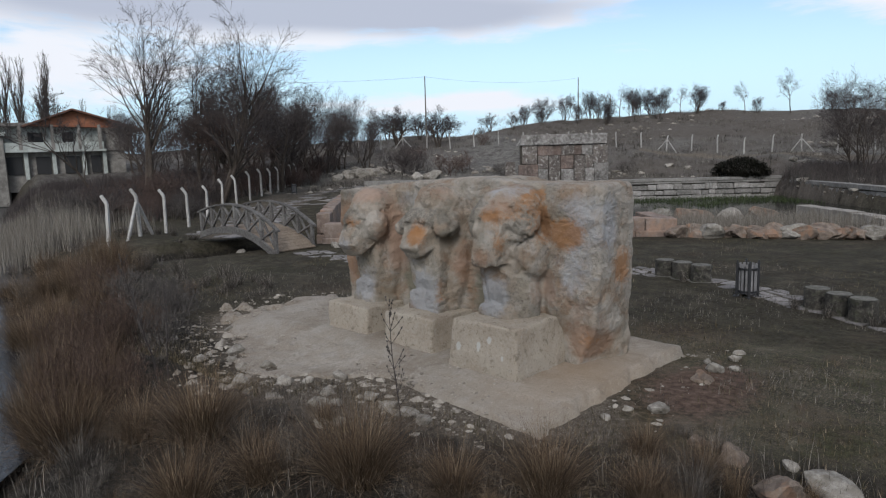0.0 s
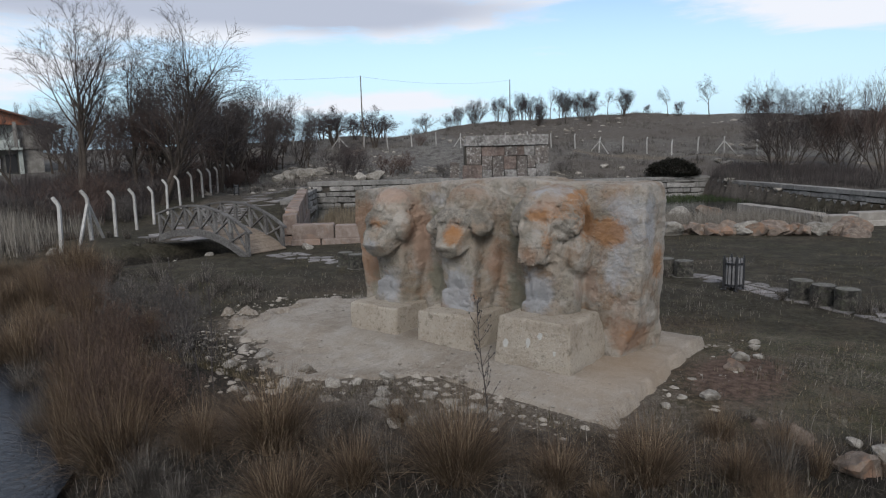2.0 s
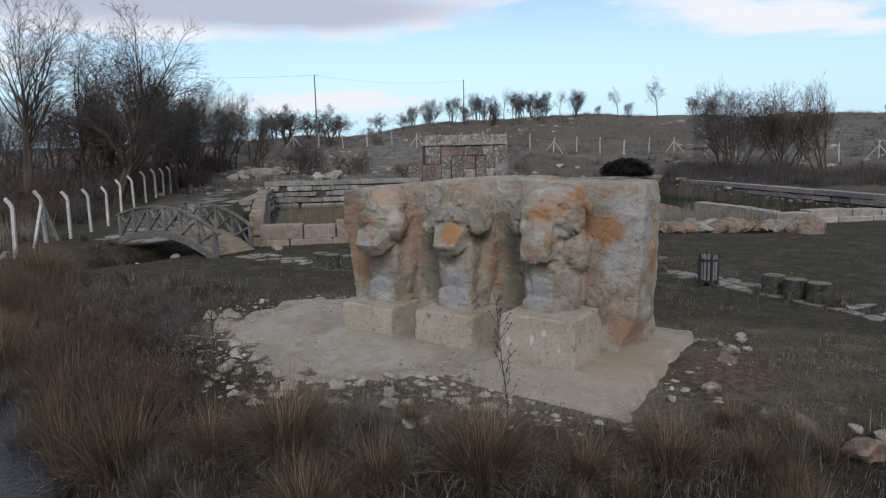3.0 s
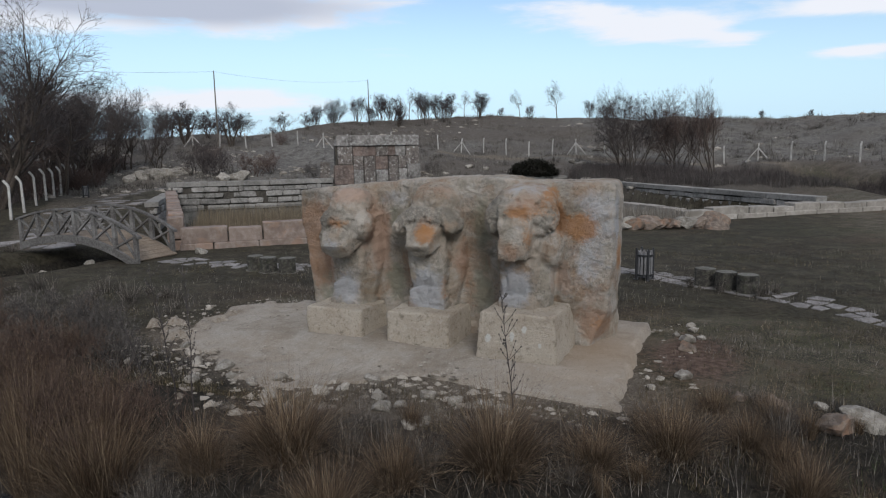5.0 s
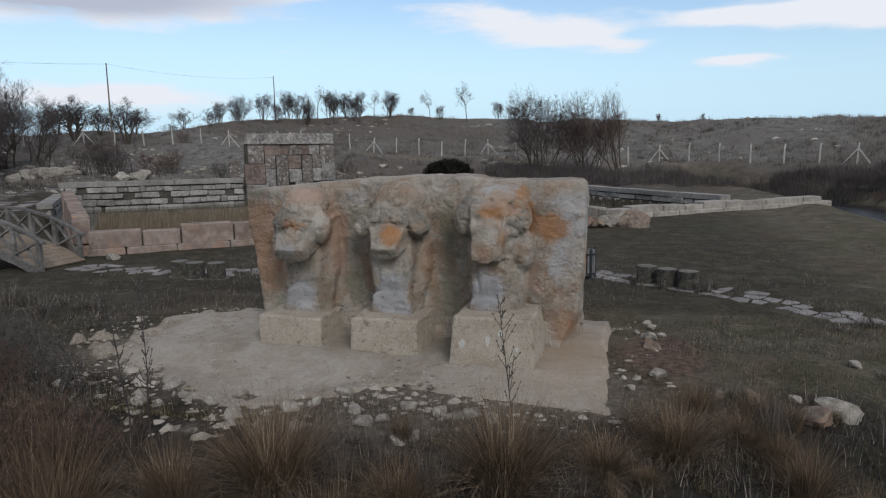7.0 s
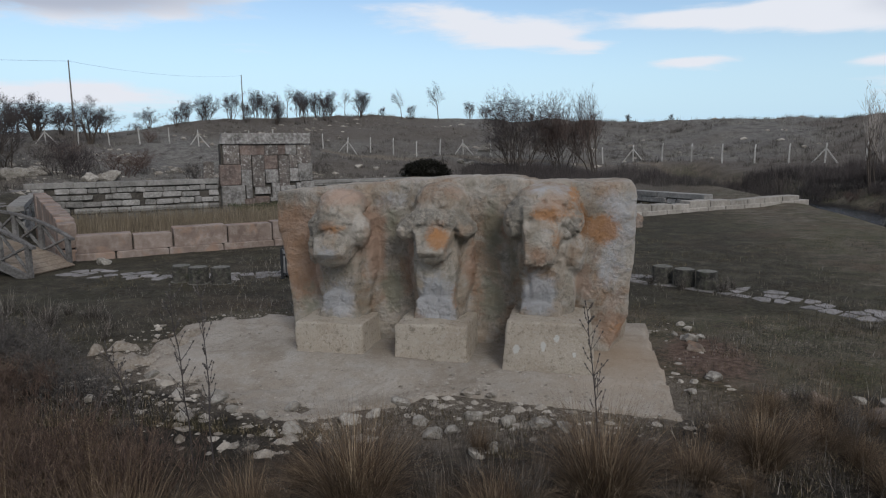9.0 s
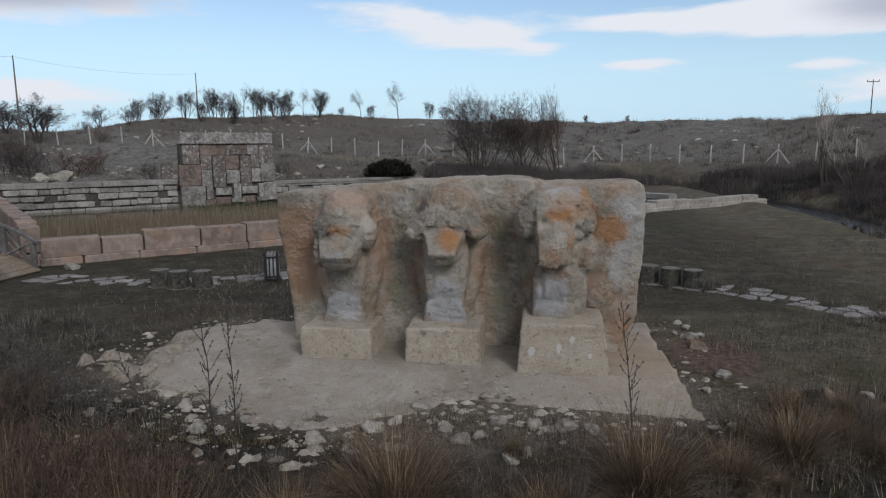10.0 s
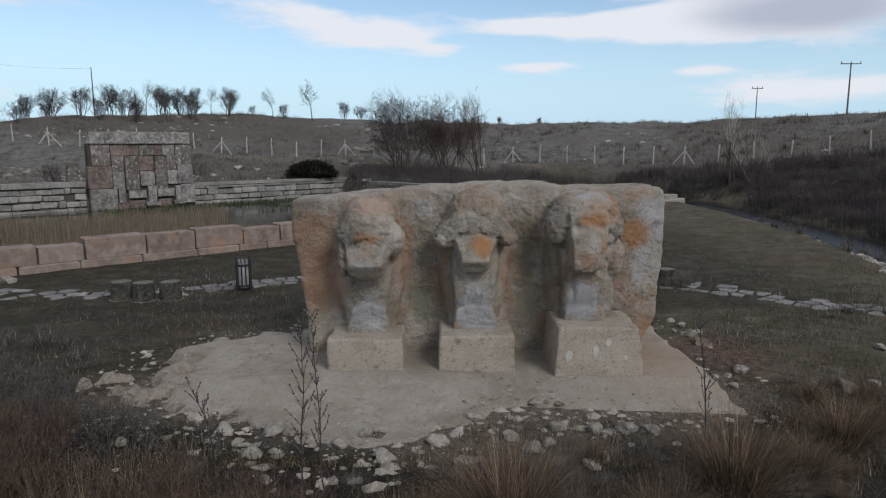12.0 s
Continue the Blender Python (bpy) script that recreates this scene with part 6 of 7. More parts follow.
# trees along the crest of the hill
_h = [bare_tree(-41.2, 79.0, 21, "small dark bare tree on the crest of the hill", "trees on the crest", MAT_TWIG_DARK, height_m=3.1, r0=0.06, counts=(8, 6, 5, 3), stems=5, up=0.15, spread=0.44, twig=0.0055, base=0.5, start=0.12, wiggle=0.10),
      bare_tree(-33.8, 81.0, 22, "small round bare tree on the crest of the hill", "trees on the crest", MAT_TWIG_DARK, height_m=3.1, r0=0.06, counts=(8, 6, 5, 3), stems=6, up=0.13, spread=0.46, twig=0.0055, base=0.6, start=0.10, wiggle=0.10),
      bare_tree(-23.8, 83.2, 23, "slender lone bare tree on the crest of the hill", "trees on the crest", MAT_TWIG_DARK, height_m=3.9, r0=0.10, counts=(8, 6, 5, 3), stems=1, up=0.10, spread=0.5, twig=0.007, start=0.4)]
for _x, _y, _s, _k in ((-53.5, 72.5, 0.85, 0), (-51.1, 73.5, 1.0, 1), (-52.6, 75.0, 0.6, 0), (-48.6, 75.0, 0.9, 0), (-47.2, 75.6, 0.6, 2), (-45.7, 76.4, 1.0, 0), (-44.4, 77.0, 0.95, 1), (-42.4, 78.0, 0.85, 2), (-40.2, 78.6, 0.7, 0), (-38.9, 79.4, 0.95, 1), (-37.4, 80.0, 0.9, 0), (-35.6, 80.6, 0.7, 2), (-28.6, 82.6, 0.75, 2), (-27.4, 82.8, 0.5, 0), (-19.9, 84.2, 0.62, 0), (-18.0, 84.4, 0.5, 1), (-36.5, 76.0, 0.8, 0), (-42.0, 74.0, 0.8, 1), (-31.0, 82.0, 0.35, 0), (0.0, 84.5, 0.28, 1), (5.0, 84, 0.25, 0), (-12, 85, 0.3, 0), (-39.0, 75.5, 0.8, 2), (-45.5, 73.0, 0.7, 0)):
    copy_thing(_h[_k], Matrix.Translation((_x, _y, on_ground(_x, _y))) @ Matrix.Rotation(_r.uniform(0, 6.28), 4, "Z") @ Matrix.Scale(_s, 4))
# clump by the pool's far corner
bare_tree(-10.4, 54.6, 31, "broad bare willow clump at the foot of the hill", "trees below the hill", MAT_TWIG, height_m=5.7, r0=0.05, counts=(9, 7, 5, 3), stems=13, up=0.08, spread=0.48, twig=0.005, wiggle=0.10, base=1.3, start=0.04)
bare_tree(-6.9, 56.0, 32, "broad reddish bare willow clump at the foot of the hill", "trees below the hill", MAT_TWIG_RED, height_m=5.0, r0=0.05, counts=(9, 8, 6, 3), stems=10, up=0.07, spread=0.48, twig=0.005, wiggle=0.10, base=1.2, start=0.04)
bare_tree(-4.3, 53.4, 33, "thin upright bare sapling clump", "trees below the hill", MAT_TWIG_RED, height_m=5.6, r0=0.08, counts=(8, 6, 5), stems=5, up=0.25, spread=0.32, twig=0.005, base=0.6)
bare_tree(11.2, 40.4, 34, "pale bare birch sapling on the stream bank", "pale saplings", MAT_TWIG_PALE, height_m=4.6, r0=0.06, counts=(6, 4, 3), stems=3, up=0.3, spread=0.32, twig=0.008, base=0.5)
bare_tree(12.3, 39.6, 35, "pale bare birch sapling on the stream bank", "pale saplings", MAT_TWIG_PALE, height_m=3.4, r0=0.05, counts=(5, 4, 3), stems=3, up=0.3, spread=0.3, twig=0.008, base=0.4)


def bush_mesh(seed, height_m, mat, stems, counts, twig=0.006, spread=0.5, up=0.08, base=0.7):
    limbs, twigs = grow(seed, height_m, 0.03, counts, stems=stems, spread=spread, up=up, twig=twig, base=base, start=0.1)
    me = mesh_of("bush", *tubes(sum(limbs, []) + twigs, 3))
    me.materials.append(mat)
    return me


MAT_WEED_RED = plant("russet_dead_weeds", (0.105, 0.068, 0.052), (0.060, 0.042, 0.034), (0.19, 0.135, 0.10))
BUSH = [bush_mesh(51, 1.8, MAT_TWIG, 11, (6, 4, 2), 0.008), bush_mesh(52, 1.7, MAT_TWIG_RED, 11, (6, 4, 2), 0.007), bush_mesh(53, 1.5, MAT_TWIG_GREY, 12, (6, 4, 2), 0.007), bush_mesh(54, 2.0, MAT_TWIG, 12, (5, 5, 2), 0.008, up=0.2, spread=0.4), bush_mesh(55, 1.7, MAT_WEED_RED, 13, (6, 4, 3), 0.004, up=0.16, spread=0.42)]


def bush(x, y, s, k, group, label):
    ob = new("bush", BUSH[k])
    ob.matrix_basis = Matrix.Translation((x, y, on_ground(x, y))) @ Matrix.Rotation(_r.uniform(0, 6.28), 4, "Z") @ Matrix.Diagonal((s * _r.uniform(0.9, 1.4), s, s * _r.uniform(0.8, 1.1), 1))
    return tagged(ob, label, "bush", group)


BUSH_WORDS = ("dark leafless brushwood bush", "reddish-brown leafless bush", "grey dead brush", "tall dark leafless brushwood bush")
for _i in range(170):                                   # bank beyond the stream
    _y = _r.uniform(17, 46)
    _d = _r.random() ** 1.3
    _x = float(np.interp(_y, [10, 16, 23, 30, 38, 46], [5.2, 6.8, 8.0, 8.5, 8.7, 7])) + 1.5 + 9.0 * _d
    _k = _r.choice((0, 0, 1, 2, 2, 3))
    bush(_x, _y, (0.42 + 0.42 * _d) * _r.uniform(0.75, 1.15), _k, "brush on the stream bank", BUSH_WORDS[_k] + " on the stream bank")


def brush(name, xs, ys, per, tall, mat, label):
    """Far brushwood: clumps of thin upright shoots, joined."""
    rs = np.random.RandomState(len(xs) + per)
    x, y = np.repeat(xs, per) + rs.normal(0, 0.38, per * len(xs)), np.repeat(ys, per) + rs.normal(0, 0.38, per * len(xs))
    m = len(x)
    V, F = blades(np.stack([x, y, height(x, y) - 0.05], 1), rs.uniform(0, 6.28, m), np.abs(rs.normal(0, 0.42, m)), tall * np.repeat(rs.uniform(0.6, 1.2, len(xs)), per) * rs.uniform(0.3, 1.05, m), rs.uniform(0.012, 0.030, m), rs.uniform(-0.3, 0.7, m), 3)
    return tagged(part(name, (V, F), mat), label, "brush", kind="stuff")


_q = np.random.RandomState(41)
_t = _q.rand(420)
brush("fence_brush", -15 + 30 * _t, 55.5 - 6.5 * _t + _q.uniform(-4.5, 0.5, 420), 90, 0.95, MAT_TWIG, "low dark-brown brush between the pool and the fence")
_t = _q.rand(420)
brush("fence_brush_grey", -15 + 30 * _t, 55.5 - 6.5 * _t + _q.uniform(-5.5, 0.8, 420), 90, 0.8, MAT_TWIG_GREY, "grey dead brush between the pool and the fence")
_y = _q.uniform(14, 46, 620)
_x = np.interp(_y, [10, 16, 23, 30, 38, 46], [5.2, 6.8, 8.0, 8.5, 8.7, 7]) + 1.5 + 19 * _q.rand(620) ** 1.1
brush("bank_brush", _x, _y, 90, 0.95, MAT_TWIG_DARK, "dense dark brushwood covering the bank beyond the stream")
_x, _y = _q.uniform(-58, -33, 420), _q.uniform(8, 26, 420)
_far = (line_gap(_x, _y, [(-24, 12.6, 1.2), (-31, 18, 2.0), (-38, 26, 3.0), (-43, 36, 2.0)]) > 0.6) & (_x - _y < -47) & (line_gap(_x, _y, STREAM) > 0.3)
brush("house_brush", _x[_far], _y[_far], 90, 1.1, MAT_TWIG, "tangled brown undergrowth in front of the house")
for _i in range(95):                                     # under the trees by the house
    _t = _r.random()
    _x, _y = -32 - 15 * _t + _r.uniform(-6, 3), 13 + 22 * _t + _r.uniform(-7, 4)
    if line_gap(np.array([_x]), np.array([_y]), [(-24, 12.6, 1.2), (-31, 18, 2.0), (-38, 26, 3.0), (-43, 36, 2.0)])[0] > 0.3 and _x - _y < -47:
        _k = _r.choice((0, 1, 1, 2, 3))
        bush(_x, _y, _r.uniform(0.6, 1.2), _k, "undergrowth by the house", BUSH_WORDS[_k] + " under the trees")
for _x, _y, _s, _k in ((-40.5, 37.4, 1.3, 0), (-39.6, 38.6, 1.2, 3), (-38.6, 41.5, 1.2, 1), (-38.2, 43, 1.0, 1), (-41.2, 39.4, 1.2, 0), (-30.0, 42.5, 0.8, 2), (-33.0, 42.0, 0.9, 2), (-26.5, 50, 0.8, 2), (-47, 46, 1.0, 1), (-50, 48, 0.9, 0), (-56, 66, 0.9, 2), (-46, 55, 0.8, 1)):
    bush(_x, _y, _s, _k, "bushes on the slope", BUSH_WORDS[_k] + " among the boulders")

# dark round evergreen at the end of the wall
_rs = np.random.RandomState(3)
_n = 15000
_dir = _rs.normal(size=(_n, 3))
_dir /= np.linalg.norm(_dir, axis=1, keepdims=True)
_p = _dir * (_rs.uniform(0.55, 1.0, (_n, 1)) ** 0.5) * np.array([1.75, 1.5, 1.2]) * (1 + 0.18 * fbm(_dir * 2, 1.5, 2, 4)[:, None]) + (0, 0, 0.9)
_p = _p[_p[:, 2] > 0]
_jun = thing("evergreen_shrub", Matrix.Translation((-17.8, 51.0, on_ground(-17.8, 51.0) - 0.35)) @ Matrix.Diagonal((1.15, 1.0, 0.78, 1)), "dense dark round evergreen shrub below the hill", "shrub")
part("foliage", blades(_p, _rs.uniform(0, 6.28, len(_p)), _rs.uniform(0.2, 1.6, len(_p)), _rs.uniform(0.10, 0.22, len(_p)), _rs.uniform(0.04, 0.075, len(_p)), _rs.uniform(-0.2, 0.8, len(_p)), 2), MAT_JUNIPER, _jun)
part("stem", tubes([(0, 0, -0.2, 0.09, 0.05, 0, 0.6, 0.07), (0.05, 0, 0.6, 0.07, 0.3, 0.1, 1.3, 0.03), (0.05, 0, 0.6, 0.07, -0.4, 0.1, 1.2, 0.03)], 6), MAT_BARK, _jun)


# tussocks of dry grass along the near bank
def tussock_mesh(seed, n, height_m, mat, radius, width=0.0058, droop=1.35, splay=0.55):
    rs = np.random.RandomState(seed)
    a = rs.uniform(0, 2 * np.pi, n)
    rr = radius * np.sqrt(rs.rand(n)) * 0.55
    base = np.stack([rr * np.cos(a), rr * np.sin(a), np.full(n, -0.06)], 1)
    az = a + rs.normal(0, 1.3, n)
    V, F = blades(base, az, np.abs(rs.normal(0.12, splay * 0.5, n)) + rr / radius * splay, height_m * rs.uniform(0.45, 1.2, n), width * rs.uniform(0.6, 1.5, n), droop * rs.uniform(-0.25, 1.75, n), 5)
    me = mesh_of("grass_tussock", V, F)
    if mat:
        me.materials.append(mat)
    return me


TUSSOCK = [tussock_mesh(1, 2300, 1.00, MAT_STRAW, 0.40, 0.0046, droop=1.15, splay=0.75), tussock_mesh(2, 1700, 0.84, MAT_STRAW, 0.36, 0.0046, droop=1.2, splay=0.75), tussock_mesh(3, 620, 0.85, MAT_STRAW, 0.26, droop=0.8, splay=0.35),
           tussock_mesh(4, 560, 0.55, MAT_STRAW_GREY, 0.34, droop=1.4, splay=0.8), tussock_mesh(5, 760, 1.10, MAT_STRAW, 0.34, droop=0.7, splay=0.3), tussock_mesh(6, 540, 0.95, MAT_STRAW_GREY, 0.32, droop=0.9, splay=0.45)]
T_WORDS = ("dry golden-brown grass tussock with arching blades", "dense dry brown grass tussock", "upright dry straw-coloured grass tussock", "grey flattened dead grass tuft", "tall dry reed-like grass clump", "grey tall dead grass clump")


def tussock(x, y, s, k, group="tussocks on the near bank"):
    ob = new("grass_tussock", TUSSOCK[k])
    ob.matrix_basis = Matrix.Translation((x, y, on_ground(x, y))) @ Matrix.Rotation(_r.uniform(0, 6.28), 4, "Z") @ Matrix.Diagonal((s, s, s * _r.uniform(0.85, 1.1), 1))
    return tagged(ob, T_WORDS[k], "grass", group)


for _x, _y, _s, _k in ((-6.9, 3.25, 1.05, 0), (-4.75, 3.75, 1.0, 0), (-3.2, 4.65, 0.75, 0), (-2.5, 5.15, 0.62, 1), (-8.7, 2.4, 1.15, 0), (-9.5, 2.25, 1.0, 4), (-9.35, 3.0, 0.75, 1), (-10.2, 2.6, 1.0, 4), (-5.6, 3.2, 0.8, 1), (-3.9, 4.15, 0.75, 1), (-7.8, 2.9, 0.75, 1), (-6.0, 2.6, 0.9, 1),
                       (-2.0, 4.6, 0.7, 1), (-3.55, 5.0, 0.4, 2), (-4.2, 4.75, 0.4, 3), (-2.85, 5.85, 0.5, 1), (-11.0, 3.2, 0.8, 2), (-12.6, 5.3, 0.6, 3), (-1.9, 5.6, 0.5, 2), (-5.3, 4.35, 0.35, 3), (-7.5, 4.0, 0.35, 3), (-8.3, 3.9, 0.4, 3), (-9.9, 4.1, 0.4, 3)):
    tussock(_x, _y, _s, _k)
for _x, _y, _s, _k in ((-9.75, 3.2, 0.50, 4), (-9.95, 2.8, 0.55, 4), (-9.2, 2.7, 0.55, 4), (-11.3, 3.6, 0.55, 4), (-11.7, 4.1, 0.5, 4), (-12.3, 4.4, 0.55, 4), (-10.7, 3.1, 0.5, 4), (-12.0, 3.5, 0.6, 4), (-11.5, 4.7, 0.35, 4), (-8.9, 3.2, 0.45, 4), (-12.4, 5.45, 0.5, 2), (-11.9, 5.2, 0.42, 2), (-12.9, 5.8, 0.5, 2), (-13.4, 5.4, 0.55, 2), (-15.6, 5.3, 0.6, 4), (-16.6, 5.5, 0.6, 4), (-14.3, 4.9, 0.5, 4), (-10.8, 4.5, 0.4, 2)):
    bush(_x, _y, _s, _k, "weeds on the near bank", "grey feathery dead weed bush in the bank grass" if _k == 2 else "reddish-brown dead weed bush in the bank grass")
_c = 0
while _c < 80:
    _x, _y = _r.uniform(-14.5, -0.6), _r.uniform(1.5, 7.0)
    _g = float(line_gap(np.array([_x]), np.array([_y]), STREAM)[0])
    _pg = float(pad_gap(np.array([_x]), np.array([_y]))[0])
    if 0.25 < _g < 4.6 and _pg > 1.0 + 0.35 * _r.random() and (_x < -2.3 or _y < 6.2):
        tussock(_x, _y, _r.uniform(0.28, 0.62), _r.choice((1, 3, 3, 3, 2, 5)))
        _c += 1
_c = 0
while _c < 85:
    _x = _r.uniform(-24, -9.3)
    _y = 1.9 + 0.235 * (-9.8 - _x) + _r.uniform(-0.2, 2.6) + (0.4 if _x < -16 else 0)
    if float(line_gap(np.array([_x]), np.array([_y]), STREAM)[0]) > 0.1 and float(pad_gap(np.array([_x]), np.array([_y]))[0]) > 0.9:
        tussock(_x, _y, _r.uniform(0.5, 0.8) + 0.35 * min(max((-11 - _x) / 4, 0), 1), _r.choice((0, 1, 2, 4, 5, 3)), "tall grass along the pond")
        _c += 1
# the lesser clumps further off, joined
LIGHT = []
for _seed, _n, _h, _rad, _dr, _sp in ((21, 150, 0.5, 0.32, 1.3, 0.8), (22, 170, 0.8, 0.3, 0.9, 0.45), (23, 170, 0.75, 0.26, 0.8, 0.35)):
    _me = tussock_mesh(_seed, _n, _h, None, _rad, 0.009, _dr, _sp)
    LIGHT.append((np.array([v.co[:] for v in _me.vertices]), np.array([q.vertices[:] for q in _me.polygons])))
    bpy.data.meshes.remove(_me)
_spots = []
for _i in range(46):
    _spots.append((_r.uniform(-19, -12.2), _r.uniform(5.2, 8.6), _r.uniform(0.4, 0.85), _r.choice((0, 1, 1))))
for _i in range(70):
    _x, _y = _r.uniform(-30, -19.5), _r.uniform(5.5, 11.5)
    if float(line_gap(np.array([_x]), np.array([_y]), BROOK)[0]) > 0.0 and float(line_gap(np.array([_x]), np.array([_y]), STREAM)[0]) > 0.2:
        _spots.append((_x, _y, _r.uniform(0.45, 0.9), _r.choice((0, 1, 2))))
for _x, _y in ((-2.15, 12.5), (-2.0, 12.75), (-3.5, 13.05), (-2.9, 12.75), (-1.85, 12.9), (-14.5, 11.9), (-6.2, 14.4)):
    _spots.append((_x, _y, 0.45, 2))
for _i in range(30):
    _t = _r.random()
    _spots.append((4.6 + 2.6 * _t + _r.uniform(-0.6, 1.6), 11 + 17 * _t, _r.uniform(0.5, 1.0), _r.choice((0, 1, 2))))
for _i in range(60):
    _spots.append((_r.uniform(-0.4, 3.6), _r.uniform(6.4, 10.5), _r.uniform(0.35, 0.7), _r.choice((0, 0, 1))))
_Vs, _Fs, _o = [], [], 0
for _x, _y, _s, _k in _spots:
    _V, _F = LIGHT[_k]
    _a = _r.uniform(0, 6.28)
    _c, _q = math.cos(_a) * _s, math.sin(_a) * _s
    _Vs.append(_V @ np.array([[_c, _q, 0], [-_q, _c, 0], [0, 0, _s]]) + (_x, _y, on_ground(_x, _y)))
    _Fs.append(_F + _o)
    _o += len(_V)
tagged(part("dead_grass_clumps", (np.concatenate(_Vs), np.concatenate(_Fs)), MAT_STRAW_GREY), "grey dead grass clumps along brook and stream", "grass", kind="stuff")


def stuff(name, V, F, mat, label, category):
    return tagged(part(name, (V, F), mat), label, category, kind="stuff")


def field(n, xs, ys, lo, hi, width, mat, name, label, category, lean=0.35, droop=0.6, k=2, sink=0.03, z=None):
    rs = np.random.RandomState(len(name) + n % 97)
    base = np.stack([xs, ys, (height(xs, ys) if z is None else z + 0 * xs) - sink], 1)
    m = len(xs)
    V, F = blades(base, rs.uniform(0, 6.28, m), np.abs(rs.normal(0, lean, m)), rs.uniform(lo, hi, m), width * rs.uniform(0.7, 1.4, m), rs.uniform(0, droop, m), k)
    return stuff(name, V, F, mat, label, category)


_rs = np.random.RandomState(17)
# lawn
_x, _y = _rs.uniform(-17, 6, 200000), 4.2 + 19 * _rs.rand(200000) ** 1.9
_tuft = fbm(np.stack([_x, _y, 0 * _x], -1), 0.7, 3, 8) + 0.7 * value_noise(np.stack([_x, _y, 0 * _x], -1), 3.1, 18)
_k = (pad_gap(_x, _y) > 0.10) & (line_gap(_x, _y, STREAM) > 0.6) & (_tuft > -0.45 + 0.9 * _rs.rand(len(_x)) + 0.55 * np.maximum(smooth(9.6, 11.5, _y) * smooth(3, -1, _x), smooth(-10.5, -13, _x)))
_s, _q = pool_sk(_x, _y)
_k &= (_q < -0.2) | (_s > 33.5)
field(0, _x[_k][:120000], _y[_k][:120000], 0.03, 0.11, 0.008, MAT_LAWN, "lawn_grass", "short brownish-green winter lawn", "grass", 1.0, 0.9, 1, 0.01)
_x, _y = _rs.uniform(-16, 5, 150000), 4.4 + 16 * _rs.rand(150000) ** 1.5
_P = np.stack([_x, _y, 0 * _x], -1)
_k = (pad_gap(_x, _y) > 0.15) & (line_gap(_x, _y, STREAM) > 1.0) & (fbm(_P, 0.55, 3, 71) + 0.6 * value_noise(_P, 2.4, 72) + 0.35 * np.exp(-np.abs(pad_gap(_x, _y) - 0.8)) > 0.12 + 0.5 * _rs.rand(len(_x)))
_s, _q = pool_sk(_x, _y)
_k &= (_q < -0.4) | (_s > 33.5)
field(8, _x[_k][:45000], _y[_k][:45000], 0.05, 0.15, 0.007, MAT_STRAW_GREY, "lawn_straw", "pale dead straw lying in patches on the lawn", "grass", 1.2, 0.8, 1, 0.01)
# dry grass and low shrubs on the hill, in clumps
_m = 4600
_a, _d = np.radians(_rs.uniform(-62, 42, _m)), _rs.uniform(46, 92, _m)
_cx, _cy = HUB[0] + _d * np.sin(_a), HUB[1] + _d * np.cos(_a)
_keep = fbm(np.stack([_cx, _cy, 0 * _cx], -1), 0.10, 3, 28) + 0.35 * _rs.rand(_m) + 0.25 * smooth(5, 25, np.degrees(_a)) > 0.05
_cx, _cy = _cx[_keep], _cy[_keep]
_sz = _rs.uniform(0.5, 1.5, len(_cx))
_x, _y = (np.repeat(_cx, 26) + np.repeat(_sz, 26) * _rs.normal(0, 0.28, 26 * len(_cx))), (np.repeat(_cy, 26) + np.repeat(_sz, 26) * _rs.normal(0, 0.28, 26 * len(_cx)))
_dark = np.repeat(fbm(np.stack([_cx, _cy, 0 * _cx], -1), 0.35, 2, 35) + 0.5 * _rs.normal(0, 1, len(_cx)) > 0.35, 26)
field(1, _x[~_dark], _y[~_dark], 0.14, 0.46, 0.030, MAT_SHRUB, "hill_grass", "tufts of grey dry grass on the hillside", "grass", 0.5, 0.9)
field(11, _x[_dark], _y[_dark], 0.18, 0.60, 0.030, MAT_SHRUB_DARK, "hill_shrubs", "low dark leafless shrubs on the hillside", "shrubs", 0.6, 0.9)
# reeds
def in_pool(n, s0, s1, k0, k1, seed):
    rs = np.random.RandomState(seed)
    s, k = rs.uniform(s0, s1, n), rs.uniform(k0, k1, n)
    return POOL_O[0] + s * POOL_U[0] + k * POOL_V[0], POOL_O[1] + s * POOL_U[1] + k * POOL_V[1], s, k


_x, _y, _s, _q = in_pool(24000, -0.2, 13.0, 1.0, 17.0, 5)
_k = fbm(np.stack([_x, _y, 0 * _x], -1), 0.25, 3, 31) + 0.55 - 0.09 * np.maximum(_s - 7, 0) - 0.12 * np.maximum(_q - 13, 0) > 0
field(2, _x[_k], _y[_k], 0.5, 0.95, 0.02, MAT_REED, "pool_reeds", "dense golden-brown dry reeds standing in the pool", "reeds", 0.14, 0.35, z=-0.62)
_x, _y, _s, _q = in_pool(9000, 9, 27, 17.5, 25.6, 6)
_k = fbm(np.stack([_x, _y, 0 * _x], -1), 0.3, 3, 32) + 0.25 + 0.10 * (_q - 21) > 0
field(3, _x[_k], _y[_k], 0.10, 0.30, 0.03, MAT_GREEN, "pool_cress", "green water plants floating at the wall", "water plants", 0.7, 0.9, z=-0.60)
_x, _y, _s, _q = in_pool(6500, 12.4, 19.2, -0.6, 4.2, 7)
field(4, _x, _y, 0.45, 0.85, 0.018, MAT_REED_PALE, "pale_reeds", "pale straw-coloured reeds behind the boulder row", "reeds", 0.22, 0.5)
_x, _y = _rs.uniform(-42, -25.5, 9000), _rs.uniform(5.5, 12.5, 9000)
